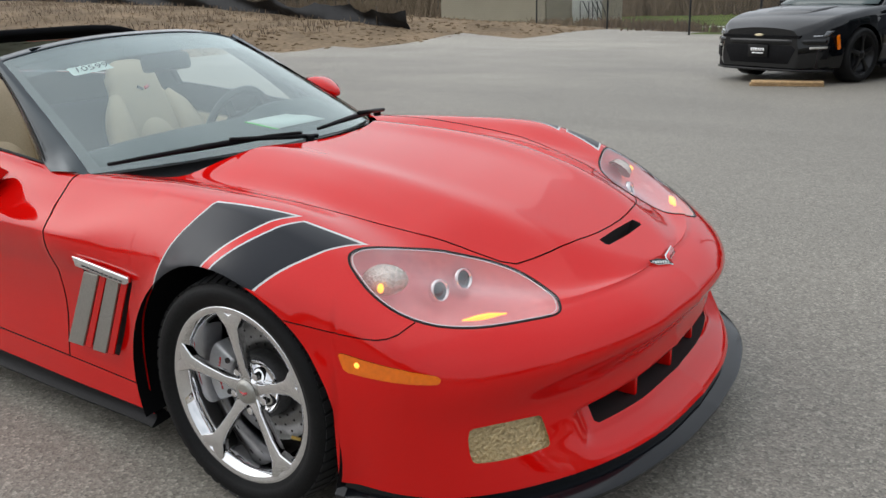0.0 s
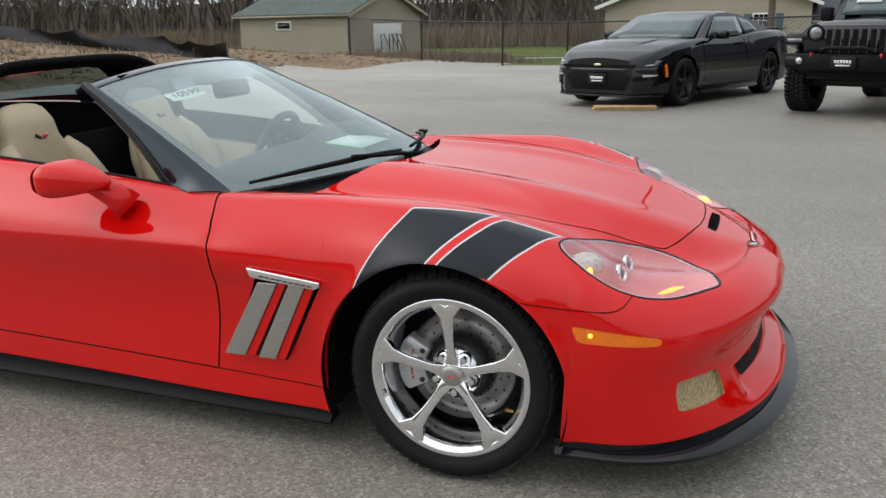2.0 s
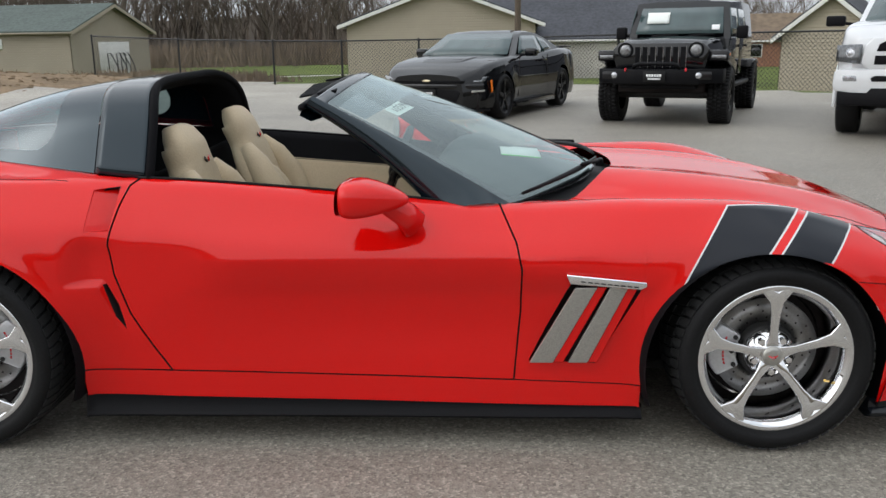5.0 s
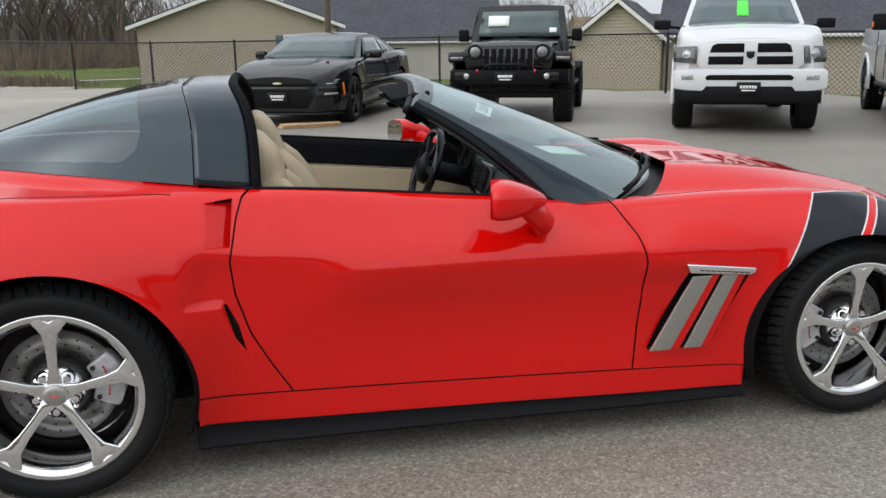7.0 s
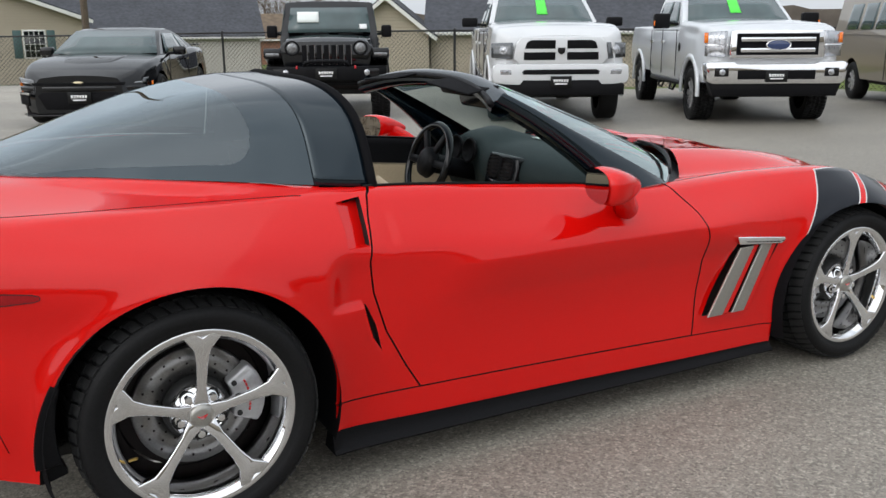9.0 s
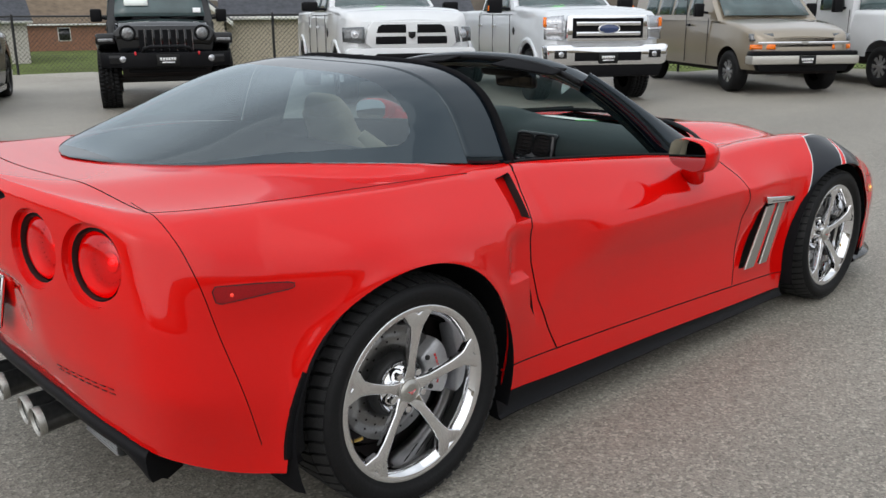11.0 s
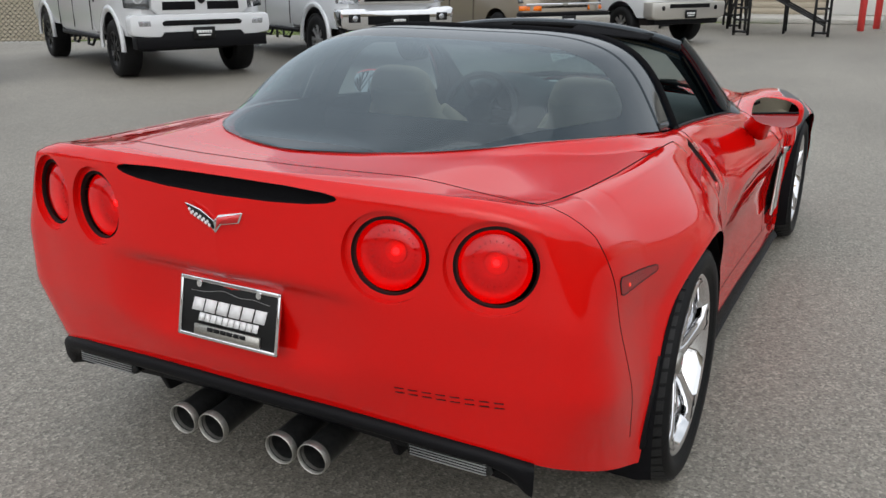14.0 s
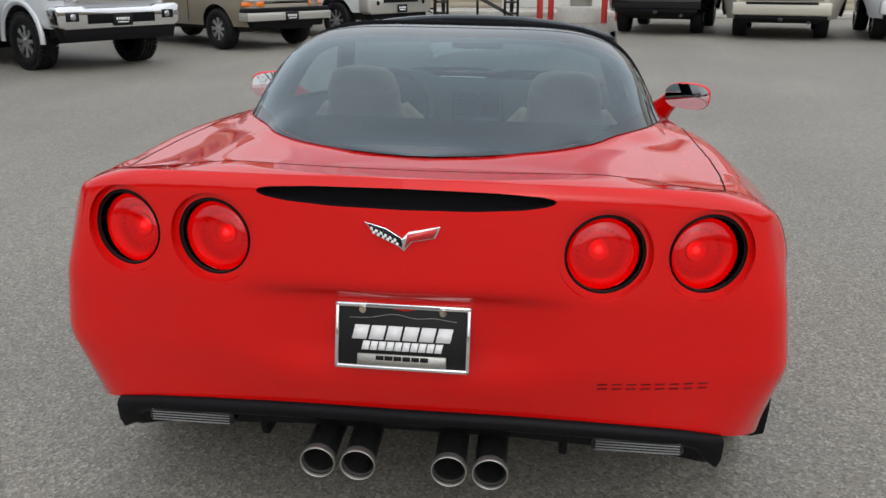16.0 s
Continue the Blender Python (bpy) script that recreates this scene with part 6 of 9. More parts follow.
def seat(sgn):
    """A bucket seat: padded cushion, bolsters, tall back and headrest in one shell of leather."""
    y0 = sgn * 0.375
    st = new("seat")
    st.parent = CAR
    st.location = (0, y0, 0)
    st["label"] = "beige leather bucket seat"

    def slab(profile, half, name, label="", thick=0.055):
        """A rounded pad swept along (x, z): nx, nz point out of its front; half is its half width by place."""
        g = []
        last = len(profile) - 1
        for i, ((x, z, nx, nz), hw) in enumerate(zip(profile, half)):
            end = math.sin(math.acos(max(0.0, 1 - min(i, last - i) / 5.0))) if min(i, last - i) < 5.0 else 1.0
            end = max(end, 0.15)
            row = []
            for q in np.linspace(0, 2 * math.pi, 33):
                c, sn = math.cos(q), math.sin(q)
                o = thick * end * math.copysign(abs(sn) ** 0.75, sn)
                row.append((x + nx * o, hw * (0.55 + 0.45 * end) * math.copysign(abs(c) ** 0.6, c), z + nz * o))
            g.append(row)
        bm = sheet(g)
        bmesh.ops.remove_doubles(bm, verts=bm.verts[:], dist=0.0005)
        bmesh.ops.holes_fill(bm, edges=[e for e in bm.edges if e.is_boundary], sides=0)
        bmesh.ops.recalc_face_normals(bm, faces=bm.faces[:])
        return part(name, bm, LEATHER, st, label)

    back = []
    half = []
    for k in np.linspace(0, 1, 44):
        z = 0.42 + 0.60 * k
        x = -0.50 - 0.210 * k - 0.05 * max(0, k - 0.75)
        n = Vector((0.93, 0, 0.35))
        if k > 0.93:
            n = Vector((0.5, 0, 0.85))
        back.append((x - 0.03 * max(0, (k - 0.9) / 0.1) ** 2, z, n.x, n.z))
        half.append(float(curve([(0, 0.215), (0.30, 0.245), (0.55, 0.235), (0.68, 0.195), (0.76, 0.155), (0.9, 0.142), (0.97, 0.122), (1.0, 0.09)], k)))
    slab(back, half, "seat_back", thick=0.062)
    cush = []
    for k in np.linspace(0, 1, 12):
        cush.append((-0.42 + 0.52 * k, 0.42 + 0.06 * k - 0.05 * max(0, k - 0.85) / 0.15, 0, 1))
    slab(cush, [0.23] * 12, "seat_cushion", thick=0.06)
    for s in (-1, 1):
        pts = [(-0.42, s * 0.20, 0.47), (-0.48, s * 0.215, 0.58), (-0.52, s * 0.215, 0.70), (-0.575, s * 0.19, 0.80), (-0.63, s * 0.155, 0.87)]
        part("bolster", tube(pts, [0.05, 0.070, 0.068, 0.052, 0.03], 12), LEATHER, st)
        pts = [(-0.36, s * 0.20, 0.47), (-0.15, s * 0.215, 0.49), (0.08, s * 0.205, 0.50)]
        part("bolster", tube(pts, [0.05, 0.055, 0.03], 12), LEATHER, st)
    part("lumbar_pad", lathe([(0, 0.05), (0.06, 0.045), (0.105, 0.02), (0.12, 0.0)], 28, pose(-0.515, 0, 0.63, 0, 70, 0) @ Matrix.Diagonal((1.25, 1, 1, 1))), LEATHER, st)
    for k, (dy, m) in enumerate(((-0.028, BLACK_PRINT), (-0.010, BLACK_PRINT), (0.022, TAIL_RED))):
        bm = box(-0.001, 0.001, *((-0.017, 0.017) if k == 2 else (-0.008, 0.008)), -0.007, 0.007)
        bmesh.ops.transform(bm, matrix=pose(-0.603, dy, 0.905 + (0.007, -0.001, 0.004)[k], 0, -22, 0) @ pose(0, 0, 0, 24 if k == 2 else -24, 0, 0), verts=bm.verts[:])
        part("stitched_flag", bm, m, st)
    # the passenger seat is slid back and stands more upright
    for ob in st.children:
        for v in ob.data.vertices:
            v.co.y *= 0.93
            if sgn == -1:
                v.co.x -= 0.085 * max(0.1, 1 - max(0, v.co.z - 0.42) / 0.6)


both(seat)


# mirrors
def mirror_head():
    bm = bmesh.new()
    bmesh.ops.create_uvsphere(bm, u_segments=28, v_segments=18, radius=1)
    for v in bm.verts:
        x, y, z = v.co
        sq = lambda c: math.copysign(abs(c) ** 0.72, c)
        flat = -0.032 if x < -0.45 else None
        px = (0.150 * abs(x) ** 1.2 if x > 0 else 0.06 * x) if flat is None else flat
        k = 1 - 0.45 * max(x, 0) ** 2
        v.co = (px, 0.098 * sq(y) * k + 0.06 * max(x, 0) ** 2, 0.058 * sq(z) * k * (1 - 0.10 * y) - 0.02 * max(x, 0) ** 2)
    bmesh.ops.transform(bm, matrix=pose(0.012, -0.935, 0.866, 0, 0, -14) @ pose(0, 0, 0, 4, 0, 0), verts=bm.verts[:])
    return bm


def mirror_foot():
    return tube([(0.040, -0.900, 0.860), (0.100, -0.880, 0.835), (0.150, -0.858, 0.798), (0.180, -0.835, 0.758)], [0.034, 0.040, 0.046, 0.056], 16, flat=0.8)


def mirror_pane():
    bm = bmesh.new()
    n = 28
    loop = []
    for k in range(n):
        a = 2 * math.pi * k / n
        sq = lambda c: math.copysign(abs(c) ** 0.7, c)
        loop.append(bm.verts.new((0.0, 0.093 * sq(math.cos(a)), 0.054 * sq(math.sin(a)))))
    bm.faces.new(loop)
    bmesh.ops.transform(bm, matrix=pose(0.012, -0.935, 0.866, 0, 0, -14) @ pose(0, 0, 0, 4, 0, 0) @ pose(-0.0365, 0, 0, 0, 4.6, -1), verts=bm.verts[:])
    return bm


def door_mirror(s):
    head = sided("door_mirror", mirror_head, RED, s, "red door mirror")
    sided("mirror_foot", mirror_foot, RED, s, parent=head)
    sided("mirror_pane", mirror_pane, MIRROR, s, "mirror glass", parent=head, smooth=False)


both(door_mirror)


# splitter, side skirts, rear valance, underbody
def edge_line(level, s0, s1, n):
    """Plan points of a level with outward normals."""
    out = []
    for s in np.linspace(s0, s1, n):
        p = Vector((float(rail(level, 0, s)), -float(rail(level, 1, s)), float(rail(level, 2, s))))
        a, b = max(s - 0.05, 0), min(s + 0.05, 17)
        d = Vector((float(rail(level, 0, b) - rail(level, 0, a)), -float(rail(level, 1, b) - rail(level, 1, a)), 0)).normalized()
        n_out = Vector((-d.y, d.x, 0))
        if s < 0.06:
            n_out = Vector((1, 0, 0))
        if s > 16.94:
            n_out = Vector((-1, 0, 0))
        if n_out.dot(Vector((p.x * 0.35, p.y, 0))) < 0:
            n_out = -n_out
        out.append((p, n_out))
    return out


def sweep(line, section):
    """Section points (outward, up) given by a function of the place 0..1, closed round."""
    g = []
    for i, (p, n) in enumerate(line):
        sec = section(i / (len(line) - 1), p)
        g.append([p + n * o + Vector((0, 0, z - p.z)) for o, z in sec] + [p + n * sec[0][0] + Vector((0, 0, sec[0][1] - p.z))])
    bm = sheet(g)
    bm.faces.new([v for v in bm.verts[: len(g[0]) - 1]])
    bm.verts.ensure_lookup_table()
    last = len(g) - 1
    bm.faces.new([bm.verts[last * len(g[0]) + k] for k in range(len(g[0]) - 1)][::-1])
    bmesh.ops.remove_doubles(bm, verts=bm.verts[:], dist=0.0001)
    bmesh.ops.recalc_face_normals(bm, faces=bm.faces[:])
    return sharpen(bm, 40)


def splitter_section(k, p):
    reach = 0.042 * float(curve([(0, 0.9), (0.25, 1.0), (0.45, 1.25), (0.6, 1.15), (0.75, 0.7), (0.88, 0.4), (1, 0.2)], k))
    return [(-0.02, p.z + 0.004), (-0.004, p.z + 0.003), (-0.006, 0.150), (reach - 0.004, 0.141), (reach + 0.003, 0.136), (reach - 0.002, 0.122), (reach - 0.030, 0.112), (-0.06, 0.118)]


bm = sweep(edge_line(0, 0, 5.0, 70), splitter_section)
merge(bm, mirror_y(sweep(edge_line(0, 0, 5.0, 70), splitter_section)))
bmesh.ops.remove_doubles(bm, verts=bm.verts[:], dist=0.0005)
part("front_splitter", bm, SPLITTER_BLACK, CAR, "black front splitter lip")
skirt_sec = lambda k, p: [(-0.03, p.z + 0.004), (0.002, p.z + 0.002), (0.002, p.z - 0.008), (0.012, 0.116), (0.022, 0.108), (0.019, 0.101), (-0.05, 0.112)]
both(lambda s: sided("side_skirt", lambda: sweep(edge_line(0, 7.05, 11.0, 40), skirt_sec), PLASTIC, s, "black side skirt"))
hook = lambda k: 0.046 * math.exp(-((k / 0.09) ** 2))
val_sec = lambda k, p: [(-0.04, p.z + 0.004), (0.004, p.z + 0.003), (0.013, p.z - 0.004), (0.017, p.z - 0.016), (0.013, p.z - 0.030 - 0.6 * hook(k)), (0.000, p.z - 0.040 - hook(k)), (-0.035, p.z - 0.046 - hook(k)), (-0.055, p.z - 0.105 + 0.03 * k), (-0.12, p.z - 0.10)]
bm = sweep(edge_line(0, 14.35, 17, 50), val_sec)
merge(bm, mirror_y(sweep(edge_line(0, 14.35, 17, 50), val_sec)))
part("rear_valance", bm, PLASTIC, CAR, "black plastic rear valance")
for s in (-1, 1):
    bm = box(-2.080, -2.02, s * 0.545 - 0.11, s * 0.545 + 0.11, 0.296, 0.340, 0.012, 3)
    lamp = part("reversing_lamp", bm, DARK_GLASS, CAR, "clear reversing lamp in the valance")
    for q in range(5):
        part("lamp_rib", box(-2.083, -2.078, s * 0.545 - 0.098, s * 0.545 + 0.098, 0.302 + 0.007 * q, 0.3040 + 0.007 * q), GREY_PRINT, lamp)
    part("diffuser_fin", prism([(-2.06, 0.33), (-1.80, 0.33), (-1.80, 0.235), (-2.02, 0.245)], 0.02, pose(0, s * 0.375 + 0.01, 0, 90, 0, 0), 0.004), PLASTIC, CAR)
bm = box(-1.70, 2.05, -0.60, 0.60, 0.16, 0.21)
box(-2.0, -1.70, -0.62, 0.62, 0.30, 0.40, bm=bm)
box(-0.90, 0.92, -0.84, 0.84, 0.15, 0.20, bm=bm)
part("underbody", bm, DARK_METAL, CAR, "dark underbody panels")
part("diffuser_panel", sharpen(prism([(-2.045, 0.345), (-1.80, 0.345), (-1.80, 0.240), (-1.98, 0.262), (-2.035, 0.292)], 0.86, pose(0, 0.43, 0, 90, 0, 0), 0.006)), PLASTIC, CAR, "black diffuser panel round the exhaust")


def liner(cx, cz, r):
    def make():
        g = []
        for a in np.linspace(-0.35, math.pi + 0.35, 40):
            x, z = cx + r * math.cos(a), cz + r * math.sin(a)
            x2, z2 = cx + 1.03 * r * math.cos(a), cz + 1.03 * r * math.sin(a)
            g.append([(x, -0.935, z), (x2, -0.90, z2), (x2, -0.60, z2), (cx + 0.2 * (x - cx), -0.60, cz + 0.2 * (z - cz))])
        bm = sheet(g)
        return bm
    return make


both(lambda s: sided("wheel_liner", liner(ARCH_F[0], ARCH_F[1], ARCH_F[2] - 0.002), FELT, s, "black wheel arch liner"))
both(lambda s: sided("wheel_liner", liner(ARCH_R[0], ARCH_R[1], ARCH_R[2] - 0.002), FELT, s, "black wheel arch liner"))
both(lambda s: sided("mud_flap", lambda: sweep([(Vector((-1.732 - 0.075 * k ** 1.5, -0.868 + 0.050 * k, 0.50 - 0.26 * k)), Vector((0, -1, 0))) for k in np.linspace(0, 1, 10)], lambda k, p: [(0.012, p.z), (0.018, p.z - 0.004), (-0.14, p.z - 0.004), (-0.14, p.z)]), PLASTIC, s, "black plastic guard behind the rear wheel"))


def rear_guard():
    """A black strip along the rear edge of the rear wheel arch, wider towards its foot."""
    cx, cz, r = ARCH_R
    g = []
    for a in np.linspace(radians(152), radians(192), 16):
        k = (a - radians(152)) / radians(40)
        rows = []
        for rad, dy in ((r + 0.012 + 0.012 * k, -0.004), (r + 0.010 + 0.012 * k, 0.006), (r - 0.010, 0.008), (r - 0.014 - 0.035 * k, 0.0), (r - 0.016 - 0.035 * k, -0.03), (r + 0.004, -0.03)):
            x, z = cx + rad * math.cos(a), cz + rad * math.sin(a)
            hit = BASE.ray_cast(Vector((cx + (r + 0.012) * math.cos(a), -2, cz + (r + 0.012) * math.sin(a))), Vector((0, 1, 0)))[0]
            w = -hit.y if hit else 0.88
            rows.append((x, -w - dy, z))
        g.append(rows)
    bm = sheet(g)
    bmesh.ops.recalc_face_normals(bm, faces=bm.faces[:])
    return sharpen(bm, 45)


both(lambda s: sided("arch_guard", rear_guard, PLASTIC, s, "black plastic guard strip behind the rear wheel"))
for s in (-1, 1):
    for y in (0.110, 0.208):
        pipe = lathe([(0.038, 0.36), (0.039, 0.05), (0.041, 0.0), (0.0425, -0.006), (0.041, -0.009), (0.039, 0.0), (0.037, 0.16), (0.0, 0.165)], 32, pose(-2.128, s * y + 0.006, 0.247, 0, 85, 0))
        tip = part("exhaust_tip", pipe, EXHAUST, CAR, "round steel exhaust tip")
        part("pipe_inside", cylinder(0.0368, 0.01, pose(-2.020, s * y + 0.006, 0.255, 0, 90), 24), GAP, tip)
        part("tip_rim", lathe([(0.0385, 0.012), (0.0395, -0.008), (0.0415, -0.011), (0.0432, -0.008), (0.0432, 0.010)], 32, pose(-2.128, s * y + 0.006, 0.247, 0, 85, 0)), SATIN, tip)

# plate, emblem and script on the tail
pl = part("licence_plate", box(-0.004, 0.004, -0.148, 0.148, -0.072, 0.072, 0.002, 1), BLACK_PRINT, CAR, "black dealer plate in a chrome frame")
PLATE_AT = pose(-2.160, 0.003, 0.598, 0, 11, 0)
pl.matrix_local = PLATE_AT
fr = bmesh.new()
for y0, y1, z0, z1 in ((-0.152, 0.152, 0.064, 0.076), (-0.152, 0.152, -0.076, -0.066), (-0.152, -0.143, -0.076, 0.076), (0.143, 0.152, -0.076, 0.076)):
    box(-0.010, 0.001, y0, y1, z0, z1, 0.003, 2, fr)
part("plate_frame", fr, CHROME, pl, "chrome plate frame")
for z, w, h, n in ((0.008, 0.226, 0.032, 6), (-0.022, 0.182, 0.020, 10)):
    pitch = w / n
    for k in range(n):
        c = (k - (n - 1) / 2) * pitch
        bar = box(-0.0062, -0.004, c - 0.43 * pitch, c + 0.43 * pitch, z - h / 2, z + h / 2)
        for v in bar.verts:
            v.co.y -= 0.22 * (v.co.z - z)
        part("lettering_bar", bar, WHITE_PLASTIC, pl)
part("hill_line", tube([(-0.005, y, 0.040 + 0.011 * math.exp(-((y - 0.02) / 0.04) ** 2) + 0.006 * math.exp(-((y + 0.07) / 0.03) ** 2)) for y in np.linspace(0.12, -0.12, 21)], 0.0008, 5), GREY_PRINT, pl, "thin grey hill line printed on the plate")
part("frame_lettering", box(-0.0108, -0.009, -0.082, 0.082, 0.0675, 0.0725), GREY_PRINT, pl, "grey bar for the frame's lettering")
part("sub_label", box(-0.011, -0.004, -0.10, 0.10, -0.066, -0.040, 0.001, 1), SATIN, pl, "silver strip with dark lettering")
for k in range(6):
    part("lettering_bar", box(-0.0118, -0.010, -0.06 + 0.02 * k, -0.042 + 0.02 * k, -0.053, -0.043), BLACK_PRINT, pl)
for y in (-0.09, 0.09):
    part("plate_bolt", cylinder(0.008, 0.006, pose(-0.009, y, 0.060, 0, 90), 12), CHROME, pl)


def flags(at, name_parent):
    em = part("flag_emblem", prism([(-0.090, 0.033), (-0.040, 0.020), (0.0, -0.004), (0.015, 0.012), (0.090, 0.026), (0.078, -0.002), (0.022, -0.012), (0.004, -0.034), (-0.012, -0.020), (-0.060, 0.0)], 0.006, at, 0.0015), CHROME, name_parent, "small crossed-flag emblem")
    bm = prism([(-0.083, 0.029), (-0.040, 0.0175), (-0.003, -0.003), (0.000, -0.024), (-0.012, -0.016), (-0.058, 0.002)], 0.002, at @ pose(0, 0, 0.006))
    part("emblem_field", bm, BLACK_PRINT, em)
    for k in range(12):
        u, v = -0.074 + 0.011 * (k % 6) + 0.0055 * (k // 6), 0.0225 - 0.0050 * (k % 6) - 0.0085 * (k // 6)
        part("emblem_check", prism([(u, v), (u + 0.006, v - 0.003), (u + 0.004, v - 0.009), (u - 0.002, v - 0.006)], 0.001, at @ pose(0, 0, 0.008)), WHITE_PLASTIC, em)
    part("emblem_field", prism([(0.012, 0.006), (0.084, 0.022), (0.074, 0.0), (0.020, -0.010), (0.006, -0.026)], 0.002, at @ pose(0, 0, 0.006)), TAIL_RED, em, "red emblem field")


def frame_on_skin(origin, direction, right_hint, lift=0.001):
    """Pose on the body where a ray from origin lands: z out of the skin, x along right_hint."""
    hit, nor, i, d = BASE.ray_cast(Vector(origin), Vector(direction))
    if hit is None:
        hit, nor = Vector(origin), -Vector(direction)
    nor = skin_normal(hit) or nor
    x = (Vector(right_hint) - nor * nor.dot(Vector(right_hint))).normalized()
    y = nor.cross(x)
    return Matrix(((x.x, y.x, nor.x, hit.x + nor.x * lift), (x.y, y.y, nor.y, hit.y + nor.y * lift), (x.z, y.z, nor.z, hit.z + nor.z * lift), (0, 0, 0, 1)))


flags(frame_on_skin((-3, -0.001, 0.843), (1, 0, 0), (0, -1, 0)) @ Matrix.Diagonal((0.9, 0.95, 1, 1)), CAR)
flags(frame_on_skin((2.150, -0.001, 1.5), (0, 0, -1), (0, 1, 0)) @ pose(0, 0, 0, 0, 0, 0) @ Matrix.Diagonal((0.85, 0.85, 1, 1)), CAR)
# dark script on the tail, as bars
for k in range(8):
    y = -0.447 - 0.0325 * k
    at = frame_on_skin((-3, y, 0.490), (1, 0, 0), (0, -1, 0))
    for dz in (0.0065, -0.0065):
        part("script_bar", merge(None, box(-0.0115, 0.0105, dz - 0.0010, dz + 0.0010, 0, 0.0012), at), BLACK_PRINT, CAR)

# tail lamps: domed red lens with a lit core
for s in (-1, 1):
    for cy, cz in ((0.431, 0.805), (0.656, 0.801)):
        at = frame_on_skin((-3, -cy, cz), (1, 0, 0), (0, -1, 0), -0.024)
        if s == 1:
            at = Matrix.Diagonal((1, -1, 1, 1)) @ at @ Matrix.Diagonal((-1, 1, 1, 1))
        lamp = part("tail_lamp", lathe([(0, 0.012), (0.03, 0.0115), (0.052, 0.009), (0.070, 0.004), (0.080, -0.006)], 40, at), TAIL_LENS, CAR, "round red tail lamp lens")
        lamp.visible_shadow = False
        bowl = part("lamp_bowl", lathe([(0.080, -0.007), (0.072, -0.022), (0.060, -0.030), (0.058, -0.026), (0.044, -0.036), (0.042, -0.032), (0.026, -0.040), (0.0, -0.042)], 40, at), TAIL_BOWL, lamp)
        part("lamp_ring", lathe([(0.024, -0.037), (0.0255, -0.035), (0.027, -0.036), (0.028, -0.040)], 30, at), TAIL_RED, lamp)
        part("lamp_core", lathe([(0.0, -0.034), (0.005, -0.035), (0.007, -0.038), (0.008, -0.042)], 18, at), LAMP_GLOW, lamp, "lit bulb behind the lens")
        for q in range(24):
            a = 2 * math.pi * q / 24
            part("lens_facet", merge(None, box(-0.004, 0.004, -0.002, 0.002, -0.001, 0.002), at @ pose(0.052 * math.cos(a), 0.052 * math.sin(a), -0.030, 0, 0, math.degrees(a))), TAIL_RED, lamp)
bm = box(-2.132, -2.117, -0.10, 0.10, 0.911, 0.925, 0.004, 2)
part("high_brake_lamp", bm, DARK_RED, CAR, "dark red high brake lamp")


# headlamps
def lamp_bucket():
    """The headlamp bowl: the outline of the lens pressed deep into the fender."""
    bm = bmesh.new()
    mid = Vector((1.85, -0.66, 0))
    rings = []
    for depth, k in ((0.004, 1.0), (0.03, 0.95), (0.06, 0.86), (0.085, 0.6), (0.09, 0.25)):
        ring = []
        for x, w in HEADLAMP:
            p = mid + (Vector((x, -w, 0)) - mid) * k
            hit, nor, i, d = BASE.ray_cast(Vector((p.x, p.y, 2)), Vector((0, 0, -1)))
            z = hit.z if hit else 0.6
            n = Vector((0.35, -0.35, 0.87))
            ring.append(bm.verts.new(Vector((p.x, p.y, z)) - n * depth))
        rings.append(ring)
    for a, b in zip(rings, rings[1:]):
        for k in range(len(a)):
            bm.faces.new((a[k], a[(k + 1) % len(a)], b[(k + 1) % len(a)], b[k]))
    bm.faces.new(rings[-1])
    bmesh.ops.recalc_face_normals(bm, faces=bm.faces[:])
    return bm


def on_lens(x, w, depth=0.0):
    hit, nor, i, d = BASE.ray_cast(Vector((x, -w, 2)), Vector((0, 0, -1)))
    return Vector((x, -w, hit.z if hit else 0.6)) - Vector((0.45, -0.45, 0.77)) * depth


def rim_tube(outline, r, grow=1.0):
    cx, cw = sum(p[0] for p in outline) / len(outline), sum(p[1] for p in outline) / len(outline)
    pts = []
    for i in range(len(outline)):
        (xa, wa), (xb, wb) = outline[i], outline[(i + 1) % len(outline)]
        for k in (0, 0.33, 0.67):
            pts.append(on_lens(cx + (xa + (xb - xa) * k - cx) * grow, cw + (wa + (wb - wa) * k - cw) * grow, 0.002))
    return tube(pts, r, 6, close=True)


